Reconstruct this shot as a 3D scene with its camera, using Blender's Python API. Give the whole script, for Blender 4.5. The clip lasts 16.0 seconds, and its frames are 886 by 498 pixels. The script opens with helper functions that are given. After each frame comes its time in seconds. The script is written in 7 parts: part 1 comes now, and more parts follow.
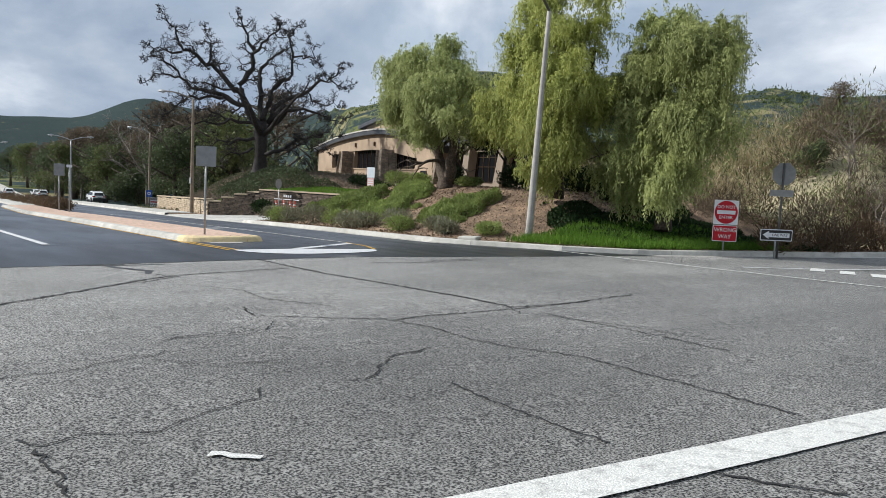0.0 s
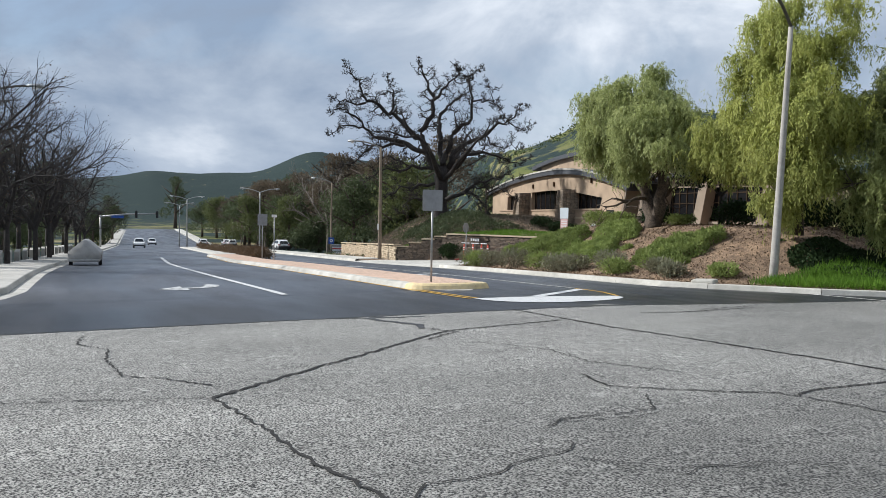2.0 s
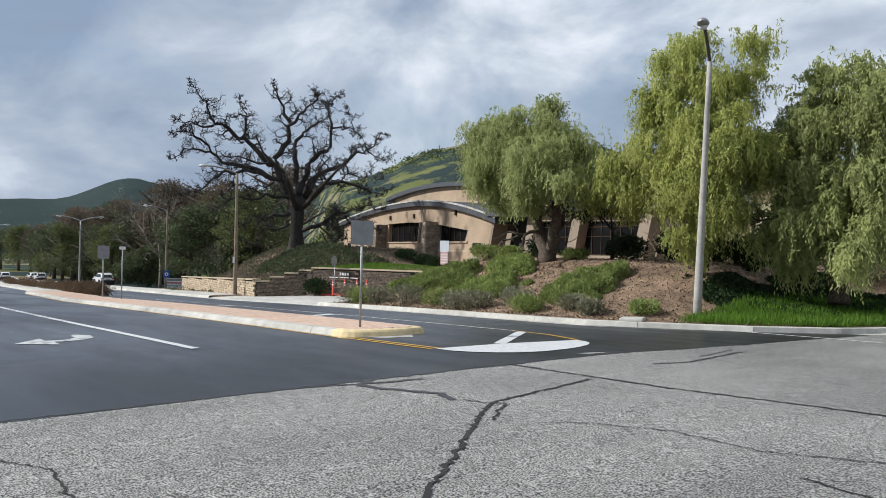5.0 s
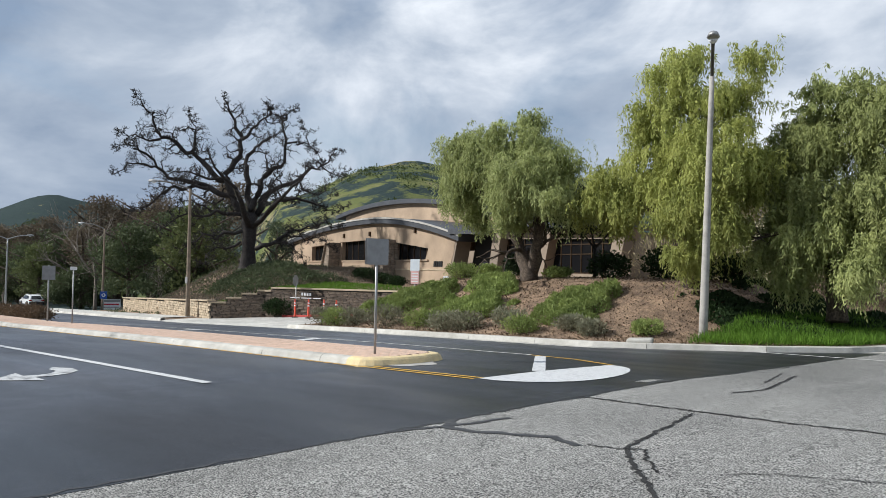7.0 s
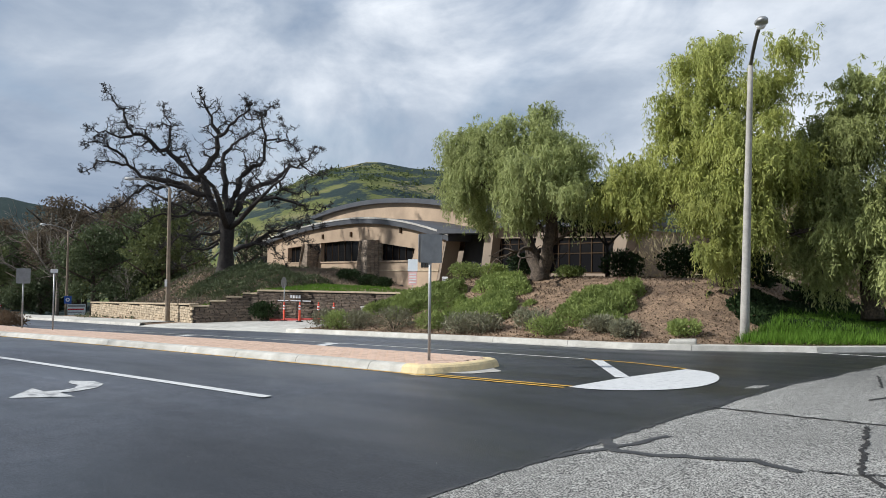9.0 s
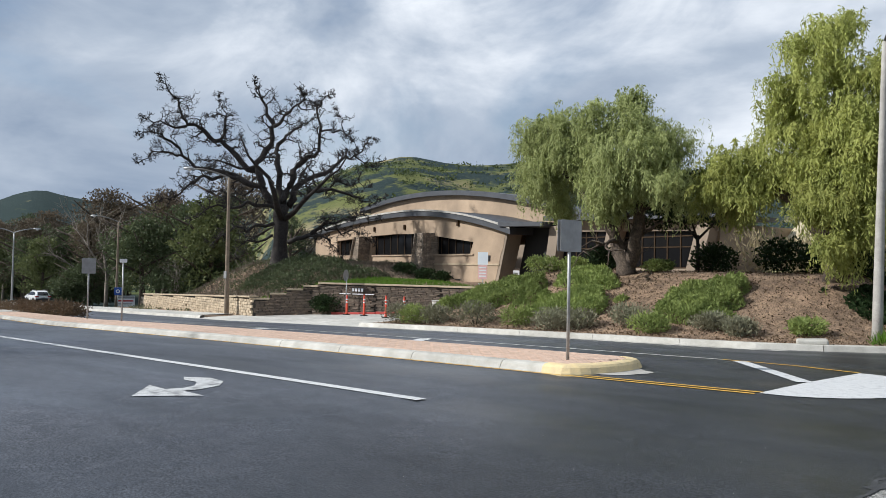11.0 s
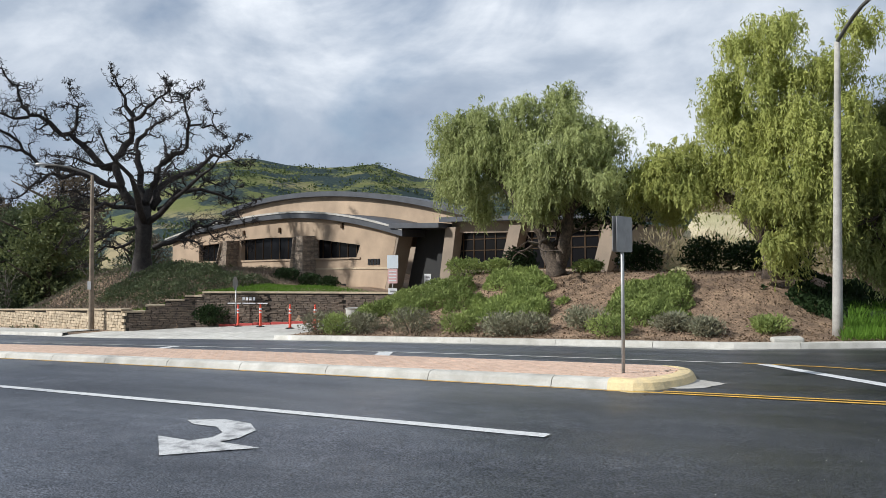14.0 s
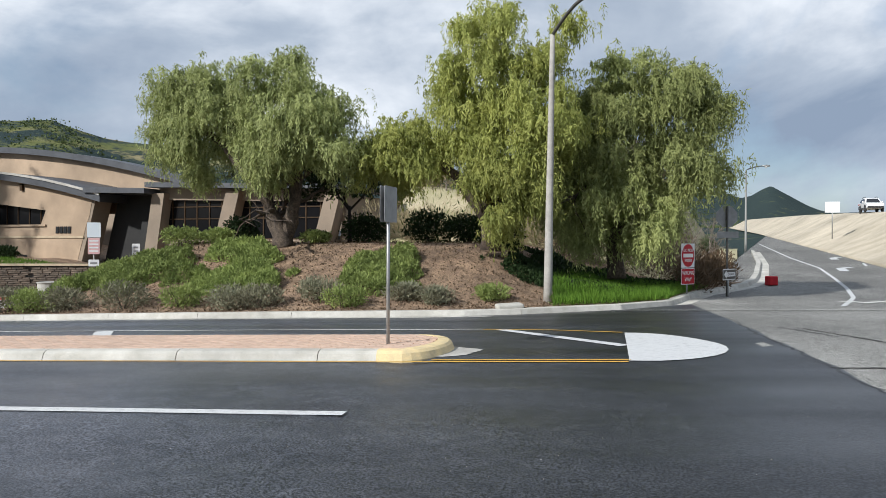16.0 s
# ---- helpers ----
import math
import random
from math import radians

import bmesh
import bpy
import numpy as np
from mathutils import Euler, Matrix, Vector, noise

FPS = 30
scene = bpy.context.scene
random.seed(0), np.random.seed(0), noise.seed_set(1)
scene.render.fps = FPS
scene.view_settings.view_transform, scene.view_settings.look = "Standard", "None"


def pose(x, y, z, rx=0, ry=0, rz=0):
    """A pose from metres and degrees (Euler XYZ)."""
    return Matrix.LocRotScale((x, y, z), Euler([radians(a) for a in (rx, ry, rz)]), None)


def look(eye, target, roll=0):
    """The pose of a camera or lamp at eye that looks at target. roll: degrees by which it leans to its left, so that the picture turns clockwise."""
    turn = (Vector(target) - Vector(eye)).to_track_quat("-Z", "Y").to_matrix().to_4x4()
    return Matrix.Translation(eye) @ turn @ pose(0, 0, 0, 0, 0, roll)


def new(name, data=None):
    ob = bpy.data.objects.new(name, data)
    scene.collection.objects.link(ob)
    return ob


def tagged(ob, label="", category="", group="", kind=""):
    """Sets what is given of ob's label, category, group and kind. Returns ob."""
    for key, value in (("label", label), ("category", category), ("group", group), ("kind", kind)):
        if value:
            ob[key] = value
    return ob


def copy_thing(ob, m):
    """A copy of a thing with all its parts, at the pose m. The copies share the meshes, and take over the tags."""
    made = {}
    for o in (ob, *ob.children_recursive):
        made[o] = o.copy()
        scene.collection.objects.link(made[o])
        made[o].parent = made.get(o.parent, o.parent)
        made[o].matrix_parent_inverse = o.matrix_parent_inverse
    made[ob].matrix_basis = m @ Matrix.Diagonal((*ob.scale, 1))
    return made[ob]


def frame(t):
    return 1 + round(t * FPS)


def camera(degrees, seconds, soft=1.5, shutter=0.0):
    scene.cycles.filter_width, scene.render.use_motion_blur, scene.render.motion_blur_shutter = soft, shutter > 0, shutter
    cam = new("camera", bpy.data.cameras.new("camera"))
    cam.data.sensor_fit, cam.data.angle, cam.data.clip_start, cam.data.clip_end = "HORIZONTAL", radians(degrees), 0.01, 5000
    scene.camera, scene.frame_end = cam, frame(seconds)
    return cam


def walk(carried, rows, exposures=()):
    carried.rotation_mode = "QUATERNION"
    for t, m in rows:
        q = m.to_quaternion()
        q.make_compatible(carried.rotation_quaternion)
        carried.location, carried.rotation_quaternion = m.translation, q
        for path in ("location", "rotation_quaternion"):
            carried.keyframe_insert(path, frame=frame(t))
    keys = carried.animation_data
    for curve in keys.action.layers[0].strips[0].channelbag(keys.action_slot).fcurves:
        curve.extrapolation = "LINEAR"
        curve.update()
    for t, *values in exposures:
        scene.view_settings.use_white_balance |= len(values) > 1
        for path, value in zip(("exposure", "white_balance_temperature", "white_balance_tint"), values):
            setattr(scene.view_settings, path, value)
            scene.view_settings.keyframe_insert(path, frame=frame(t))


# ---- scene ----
cam = camera(60.4, 16.0, soft=0.7)
PATH = [
    (0, (22.925, -9.385, 2.17), (21.393, -8.111, 1.994), 2.8),
    (0.5, (22.403, -9.589, 2.132), (20.762, -8.462, 1.942), 3.3),
    (1, (21.658, -9.883, 2.099), (19.933, -8.883, 1.946), 1.7),
    (1.5, (20.965, -10.111, 2.073), (19.208, -9.161, 1.964), 1.0),
    (2, (20.177, -10.301, 2.063), (18.411, -9.366, 1.983), 1.1),
    (2.5, (19.564, -10.546, 2.064), (17.81, -9.588, 1.99), 1.8),
    (3, (18.847, -10.703, 2.092), (17.132, -9.675, 2.028), 2.0),
    (3.5, (18.201, -10.917, 2.113), (16.549, -9.789, 2.08), 2.0),
    (4, (17.526, -11.058, 2.114), (15.936, -9.845, 2.104), 1.9),
    (6.3, (14.586, -11.66, 2.103), (13.138, -10.281, 2.142), 1.0),
    (6.5, (14.357, -11.773, 2.103), (12.924, -10.38, 2.15), 1.1),
    (7, (13.729, -11.864, 2.125), (12.335, -10.431, 2.187), 1.0),
    (7.5, (13.055, -11.902, 2.124), (11.691, -10.44, 2.198), 1.1),
    (8, (12.403, -12.032, 2.097), (11.067, -10.545, 2.172), 1.1),
    (8.5, (11.735, -12.122, 2.065), (10.415, -10.621, 2.138), 0.9),
    (9, (11.06, -12.254, 2.024), (9.746, -10.748, 2.092), 0.6),
    (9.5, (10.353, -12.295, 1.996), (9.029, -10.797, 2.06), 0.3),
    (10, (9.696, -12.394, 1.964), (8.353, -10.914, 2.031), 0.4),
    (12.5, (6.3, -12.882, 1.738), (4.907, -11.448, 1.777), 1.6),
    (13, (5.455, -13.066, 1.71), (4.139, -11.561, 1.773), 0.7),
    (13.5, (4.77, -13.127, 1.874), (3.582, -11.52, 1.944), 0.1),
    (14, (4.224, -13.039, 1.895), (3.188, -11.329, 1.962), -0.1),
    (14.5, (3.756, -13.098, 1.876), (2.901, -11.291, 1.926), -0.1),
    (15, (3.392, -12.962, 1.853), (2.743, -11.071, 1.885), 0.1),
    (15.5, (3.101, -12.926, 1.842), (2.659, -10.975, 1.856), 0.2),
    (16, (2.983, -12.92, 1.875), (2.674, -10.944, 1.867), 0.2),
]
walk(cam, [(t, look(eye, target, roll)) for t, eye, target, roll in PATH], exposures=[(0, 0.04, 6120, 8), (0.5, 0.18, 6120, 8), (1, 0.28, 6120, 8), (1.5, 0.18, 6120, 8), (2, 0.08, 6120, 8), (2.5, 0.0, 6120, 8), (16, 0.0, 6120, 8)])

# ---- light ----
SUN_TO = Vector((-0.70, -0.72, 0.68)).normalized()
world = bpy.data.worlds.new("sky")
scene.world = world
world.use_nodes = True
wn, wl = world.node_tree.nodes, world.node_tree.links
wn.clear()


def add(nodes, kind, **values):
    n = nodes.new(kind)
    for k, v in values.items():
        n.inputs[k.replace("_", " ")].default_value = v
    return n


sky = wn.new("ShaderNodeTexSky")
sky.sky_type, sky.sun_disc = "NISHITA", False
sky.sun_elevation = math.asin(SUN_TO.z)
sky.sun_rotation = math.atan2(SUN_TO.x, SUN_TO.y)
sky_co = wn.new("ShaderNodeTexCoord")
sky_map = wn.new("ShaderNodeMapping")
sky_map.inputs["Scale"].default_value = (1.0, 1.0, 1.9)
wl.new(sky_co.outputs["Generated"], sky_map.inputs["Vector"])
cloud_a = add(wn, "ShaderNodeTexNoise", Scale=2.1, Detail=7.0, Roughness=0.55, Distortion=0.5)
cloud_b = add(wn, "ShaderNodeTexNoise", Scale=2.6, Detail=7.0, Roughness=0.55, Distortion=0.35)
sky_shift = wn.new("ShaderNodeMapping")
sky_shift.inputs["Location"].default_value = (3.1, 7.7, 1.3)
wl.new(sky_map.outputs[0], cloud_a.inputs["Vector"])
wl.new(sky_map.outputs[0], sky_shift.inputs["Vector"])
wl.new(sky_shift.outputs[0], cloud_b.inputs["Vector"])
cover = wn.new("ShaderNodeValToRGB")
cover.color_ramp.elements[0].position, cover.color_ramp.elements[0].color = 0.30, (0, 0, 0, 1)
cover.color_ramp.elements[1].position, cover.color_ramp.elements[1].color = 0.50, (1, 1, 1, 1)
wl.new(cloud_a.outputs["Fac"], cover.inputs["Fac"])
tone = wn.new("ShaderNodeValToRGB")
tone.color_ramp.elements[0].position, tone.color_ramp.elements[0].color = 0.36, (2.9, 3.5, 4.5, 1)
tone.color_ramp.elements[1].position, tone.color_ramp.elements[1].color = 0.66, (8.8, 8.9, 9.2, 1)
mid = tone.color_ramp.elements.new(0.50)
mid.color = (4.7, 5.2, 6.0, 1)
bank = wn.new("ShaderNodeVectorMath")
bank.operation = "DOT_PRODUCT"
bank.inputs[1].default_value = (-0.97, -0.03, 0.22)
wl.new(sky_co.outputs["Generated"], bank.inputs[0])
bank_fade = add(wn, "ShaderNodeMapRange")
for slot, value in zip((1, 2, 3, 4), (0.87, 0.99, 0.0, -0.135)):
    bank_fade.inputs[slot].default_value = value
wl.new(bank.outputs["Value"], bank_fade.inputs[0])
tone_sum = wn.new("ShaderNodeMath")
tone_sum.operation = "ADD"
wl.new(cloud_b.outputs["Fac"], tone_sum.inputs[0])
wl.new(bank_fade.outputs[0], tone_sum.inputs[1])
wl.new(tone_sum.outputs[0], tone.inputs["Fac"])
sky_mix = wn.new("ShaderNodeMix")
sky_mix.data_type = "RGBA"
wl.new(cover.outputs[0], sky_mix.inputs[0])
wl.new(sky.outputs[0], sky_mix.inputs[6])
wl.new(tone.outputs[0], sky_mix.inputs[7])
sky_bg = add(wn, "ShaderNodeBackground", Strength=0.105)
wl.new(sky_mix.outputs[2], sky_bg.inputs["Color"])
wl.new(sky_bg.outputs[0], wn.new("ShaderNodeOutputWorld").inputs["Surface"])

sun = new("sun", bpy.data.lights.new("sun", "SUN"))
sun.data.energy, sun.data.angle, sun.data.color = 5.0, radians(2.0), (1.0, 0.95, 0.89)
sun.matrix_world = look((-40, -30, 40), Vector((-40, -30, 40)) - SUN_TO)
sun.rotation_mode = "QUATERNION"

# ---- materials ----


def material(name, colour, other=None, scale=8.0, rough=0.85, bump=0.3, fine=120.0, metal=0.0, speck=0.0, dist=0.02,
             per_piece=0.0, spread=(0.35, 0.65), coarse=0.0):
    """A surface of two colours mixed by noise, with fine grain, bump and, for pieces, a shade of their own."""
    m = bpy.data.materials.new(name)
    m.use_nodes = True
    n, l = m.node_tree.nodes, m.node_tree.links
    b = n["Principled BSDF"]
    b.inputs["Roughness"].default_value, b.inputs["Metallic"].default_value = rough, metal
    co = n.new("ShaderNodeTexCoord")
    geo = n.new("ShaderNodeNewGeometry")
    big = add(n, "ShaderNodeTexNoise", Scale=scale, Detail=6.0, Roughness=0.6)
    small = add(n, "ShaderNodeTexNoise", Scale=fine, Detail=3.0, Roughness=0.6)
    l.new(geo.outputs["Position"], big.inputs["Vector"])
    l.new(geo.outputs["Position"], small.inputs["Vector"])
    ramp = n.new("ShaderNodeValToRGB")
    other = other or tuple(c * 0.75 for c in colour)
    ramp.color_ramp.elements[0].position, ramp.color_ramp.elements[0].color = spread[0], (*other, 1)
    ramp.color_ramp.elements[1].position, ramp.color_ramp.elements[1].color = spread[1], (*colour, 1)
    l.new(big.outputs["Fac"], ramp.inputs["Fac"])
    out = ramp.outputs[0]
    if coarse:
        wide = add(n, "ShaderNodeTexNoise", Scale=coarse, Detail=4.0, Roughness=0.55)
        l.new(geo.outputs["Position"], wide.inputs["Vector"])
        mr = n.new("ShaderNodeMapRange")
        mr.inputs[1].default_value, mr.inputs[2].default_value = 0.3, 0.7
        mr.inputs[3].default_value, mr.inputs[4].default_value = 0.78, 1.2
        l.new(wide.outputs["Fac"], mr.inputs[0])
        mul = n.new("ShaderNodeVectorMath")
        mul.operation = "SCALE"
        l.new(out, mul.inputs[0])
        l.new(mr.outputs[0], mul.inputs["Scale"])
        out = mul.outputs[0]
    if speck:
        mr = n.new("ShaderNodeMapRange")
        mr.inputs[1].default_value, mr.inputs[2].default_value = 0.3, 0.7
        mr.inputs[3].default_value, mr.inputs[4].default_value = 1 - speck, 1 + speck
        l.new(small.outputs["Fac"], mr.inputs[0])
        mr.inputs[1].default_value, mr.inputs[2].default_value = (0.41, 0.60) if speck > 0.7 else (0.36, 0.64)
        mul = n.new("ShaderNodeVectorMath")
        mul.operation = "SCALE"
        l.new(out, mul.inputs[0])
        l.new(mr.outputs[0], mul.inputs["Scale"])
        out = mul.outputs[0]
    if per_piece:
        info = n.new("ShaderNodeObjectInfo")
        total = n.new("ShaderNodeMath")
        total.operation = "ADD"
        l.new(info.outputs["Random"], total.inputs[0])
        l.new(geo.outputs["Random Per Island"], total.inputs[1])
        mr = n.new("ShaderNodeMapRange")
        mr.inputs[1].default_value, mr.inputs[2].default_value = 0.0, 2.0
        mr.inputs[3].default_value, mr.inputs[4].default_value = 1 - per_piece, 1 + per_piece
        l.new(total.outputs[0], mr.inputs[0])
        mul = n.new("ShaderNodeVectorMath")
        mul.operation = "SCALE"
        l.new(out, mul.inputs[0])
        l.new(mr.outputs[0], mul.inputs["Scale"])
        out = mul.outputs[0]
    l.new(out, b.inputs["Base Color"])
    if bump:
        bm = add(n, "ShaderNodeBump", Strength=bump, Distance=dist)
        l.new(small.outputs["Fac"], bm.inputs["Height"])
        l.new(bm.outputs[0], b.inputs["Normal"])
    return m


def leaf_material(name, colour, other, glow=0.25):
    """Thin leaves: two greens, a shade of its own for each, and light that comes through."""
    m = material(name, colour, other, scale=1.3, rough=0.6, bump=0.0, per_piece=0.28, spread=(0.3, 0.7))
    m.node_tree.nodes["Principled BSDF"].inputs["Specular IOR Level"].default_value = 0.12
    n, l = m.node_tree.nodes, m.node_tree.links
    b, out = n["Principled BSDF"], n["Material Output"]
    t = n.new("ShaderNodeBsdfTranslucent")
    l.new(b.inputs["Base Color"].links[0].from_socket, t.inputs["Color"])
    mix = n.new("ShaderNodeMixShader")
    mix.inputs[0].default_value = glow
    l.new(b.outputs[0], mix.inputs[1])
    l.new(t.outputs[0], mix.inputs[2])
    l.new(mix.outputs[0], out.inputs["Surface"])
    return m


ASPHALT_NEW = material("asphalt_new", (0.037, 0.039, 0.045), (0.020, 0.022, 0.027), scale=4.0, fine=46, rough=0.36, bump=0.4, speck=0.95, coarse=0.13, dist=0.012)


def sheen(m, low, high, stretch):
    """Let the gloss drift in broad bands, as on rolled and driven asphalt."""
    n, l = m.node_tree.nodes, m.node_tree.links
    geo, fit = n.new("ShaderNodeNewGeometry"), n.new("ShaderNodeMapping")
    fit.inputs["Scale"].default_value = stretch
    l.new(geo.outputs["Position"], fit.inputs["Vector"])
    wide = add(n, "ShaderNodeTexNoise", Scale=1.0, Detail=2.0, Roughness=0.5)
    l.new(fit.outputs[0], wide.inputs["Vector"])
    mr = n.new("ShaderNodeMapRange")
    for slot, value in zip((1, 2, 3, 4), (0.35, 0.65, low, high)):
        mr.inputs[slot].default_value = value
    l.new(wide.outputs["Fac"], mr.inputs[0])
    l.new(mr.outputs[0], n["Principled BSDF"].inputs["Roughness"])


sheen(ASPHALT_NEW, 0.30, 0.52, (0.10, 0.55, 1.0))
ASPHALT_NEW.node_tree.nodes["Principled BSDF"].inputs["Specular IOR Level"].default_value = 0.6
ASPHALT_OLD = material("asphalt_old", (0.265, 0.257, 0.236), (0.172, 0.167, 0.153), scale=9.0, fine=56, rough=0.85, bump=0.3, speck=0.98, coarse=0.2, dist=0.012)


def drift(m, stretch, low, high):
    """Broad soft bands of lighter and darker surface, as wheels and weather leave them."""
    n, l = m.node_tree.nodes, m.node_tree.links
    base = n["Principled BSDF"].inputs["Base Color"]
    geo, fit = n.new("ShaderNodeNewGeometry"), n.new("ShaderNodeMapping")
    fit.inputs["Scale"].default_value = stretch
    l.new(geo.outputs["Position"], fit.inputs["Vector"])
    wide = add(n, "ShaderNodeTexNoise", Scale=1.0, Detail=4.0, Roughness=0.6, Distortion=0.4)
    l.new(fit.outputs[0], wide.inputs["Vector"])
    mr = n.new("ShaderNodeMapRange")
    for slot, value in zip((1, 2, 3, 4), (0.34, 0.66, low, high)):
        mr.inputs[slot].default_value = value
    l.new(wide.outputs["Fac"], mr.inputs[0])
    mul = n.new("ShaderNodeVectorMath")
    mul.operation = "SCALE"
    l.new(base.links[0].from_socket, mul.inputs[0])
    l.new(mr.outputs[0], mul.inputs["Scale"])
    l.new(mul.outputs[0], base)




def wear_and_sheen(m, x0, x1, first, second):
    """Two tones of one surface along x, for age and for painted sheen, with an uneven change between them."""
    n, l = m.node_tree.nodes, m.node_tree.links
    base = n["Principled BSDF"].inputs["Base Color"]
    geo, xyz = n.new("ShaderNodeNewGeometry"), n.new("ShaderNodeSeparateXYZ")
    l.new(geo.outputs["Position"], xyz.inputs[0])
    rag = add(n, "ShaderNodeTexNoise", Scale=0.35, Detail=3.0, Roughness=0.6)
    l.new(geo.outputs["Position"], rag.inputs["Vector"])
    shift = n.new("ShaderNodeMath")
    shift.operation = "MULTIPLY_ADD"
    l.new(rag.outputs["Fac"], shift.inputs[0])
    shift.inputs[1].default_value = 6.0
    l.new(xyz.outputs["X"], shift.inputs[2])
    mr = n.new("ShaderNodeMapRange")
    for slot, value in zip((1, 2, 3, 4), (x0 + 3, x1 + 3, first, second)):
        mr.inputs[slot].default_value = value
    l.new(shift.outputs[0], mr.inputs[0])
    mul = n.new("ShaderNodeVectorMath")
    mul.operation = "SCALE"
    l.new(base.links[0].from_socket, mul.inputs[0])
    l.new(mr.outputs[0], mul.inputs["Scale"])
    l.new(mul.outputs[0], base)


# New asphalt lightened westwards: the sky's sheen put into its colour.
wear_and_sheen(ASPHALT_NEW, -4.0, 4.5, 2.3, 0.62)
wear_and_sheen(ASPHALT_OLD, 12.5, 18.5, 1.03, 0.78)
drift(ASPHALT_NEW, (0.07, 0.6, 1.0), 0.72, 1.38)
drift(ASPHALT_OLD, (0.30, 0.09, 1.0), 0.74, 1.14)
CRACK = material("crack", (0.016, 0.015, 0.014), (0.032, 0.030, 0.028), scale=5, fine=90, rough=0.95, bump=0.5, speck=0.3)
TAR = material("tar", (0.035, 0.035, 0.037), (0.06, 0.06, 0.06), scale=6, fine=80, rough=0.6, bump=0.3, speck=0.2)
PAINT_WHITE = material("paint_white", (0.60, 0.60, 0.59), (0.40, 0.40, 0.40), scale=9, fine=90, rough=0.7, bump=0.3, speck=0.15, spread=(0.25, 0.5))
PAINT_WORN = material("paint_worn", (0.52, 0.52, 0.51), (0.20, 0.20, 0.20), scale=4, fine=80, rough=0.7, bump=0.3, speck=0.3, spread=(0.33, 0.52))
PAINT_OLD = material("paint_old", (0.68, 0.67, 0.62), (0.42, 0.41, 0.38), scale=12, fine=80, rough=0.8, bump=0.5, speck=0.25, spread=(0.3, 0.5))
PAINT_YELLOW = material("paint_yellow", (0.72, 0.42, 0.05), (0.50, 0.29, 0.05), scale=8, fine=80, rough=0.7, bump=0.3, speck=0.2)
KERB_YELLOW = material("kerb_yellow", (0.78, 0.61, 0.32), (0.60, 0.48, 0.28), scale=5, fine=60, rough=0.8, bump=0.3, speck=0.12)
CONCRETE = material("concrete", (0.50, 0.48, 0.44), (0.36, 0.34, 0.30), scale=2.2, fine=60, rough=0.9, bump=0.3, speck=0.12, coarse=0.4)
CONCRETE_PALE = material("concrete_pale", (0.55, 0.53, 0.48), (0.42, 0.40, 0.35), scale=2.5, fine=60, rough=0.9, bump=0.3, speck=0.1, coarse=0.5)
PAVER = material("paver", (0.60, 0.43, 0.325), (0.48, 0.335, 0.25), scale=6, fine=70, rough=0.9, bump=0.3, speck=0.15, per_piece=0.16)
JOINT = material("joint", (0.30, 0.22, 0.17), (0.20, 0.15, 0.12), scale=10, fine=80, bump=0.3, speck=0.2)
MULCH = material("mulch", (0.345, 0.235, 0.150), (0.165, 0.110, 0.072), scale=1.7, fine=22, rough=0.95, bump=1.0, speck=0.55, coarse=0.35, dist=0.06)
STUCCO = material("stucco", (0.415, 0.308, 0.212), (0.315, 0.235, 0.163), scale=0.5, fine=55, rough=0.92, bump=0.3, speck=0.08, coarse=0.2)
# Near-black that stands for the shade inside the entrance recess.
RECESS_SHADE = material("recess_shade", (0.016, 0.015, 0.014), (0.010, 0.010, 0.010), scale=2, fine=40, rough=0.7, bump=0.1)
# Stucco darkened to carry the shade of end wall and wing; also colours control joints.
STUCCO_SHADE = material("stucco_shade", (0.30, 0.235, 0.175), (0.23, 0.185, 0.14), scale=0.5, fine=55, rough=0.92, bump=0.3, speck=0.08, coarse=0.2)
ROOF_METAL = material("roof_metal", (0.105, 0.11, 0.12), (0.08, 0.082, 0.09), scale=1.2, fine=30, rough=0.5, bump=0.1, metal=0.5)
BRONZE = material("bronze", (0.10, 0.06, 0.03), (0.06, 0.04, 0.025), scale=3, fine=40, rough=0.4, bump=0.05, metal=0.7)
STONE = material("stone", (0.185, 0.140, 0.103), (0.105, 0.082, 0.064), scale=3.0, fine=35, rough=0.9, bump=0.7, speck=0.25, per_piece=0.42, dist=0.02)
# Wall stone lightened to paint sunlight on the stretch that faces south-west.
STONE_SUNLIT = material("stone_sunlit", (0.58, 0.47, 0.33), (0.40, 0.32, 0.22), scale=3.0, fine=35, rough=0.9, bump=0.7, speck=0.2, per_piece=0.35, dist=0.02)
STONE_PIER = material("stone_pier", (0.40, 0.32, 0.24), (0.22, 0.175, 0.135), scale=3.0, fine=35, rough=0.9, bump=0.7, speck=0.2, per_piece=0.38, dist=0.02)
MORTAR = material("mortar", (0.07, 0.06, 0.05), (0.045, 0.04, 0.035), scale=8, fine=50, bump=0.5, speck=0.2)
CAPSTONE = material("capstone", (0.50, 0.40, 0.27), (0.40, 0.32, 0.22), scale=3, fine=45, bump=0.4, speck=0.12, per_piece=0.1)
STEEL = material("galvanised", (0.42, 0.42, 0.41), (0.32, 0.32, 0.31), scale=6, fine=60, rough=0.5, bump=0.08, metal=0.6)
POLE_CONCRETE = material("pole_concrete", (0.42, 0.40, 0.36), (0.32, 0.30, 0.27), scale=4, fine=90, rough=0.85, bump=0.3, speck=0.18)
POLE_DARK = material("pole_dark", (0.10, 0.095, 0.085), (0.07, 0.065, 0.06), scale=5, fine=60, rough=0.6, bump=0.1)
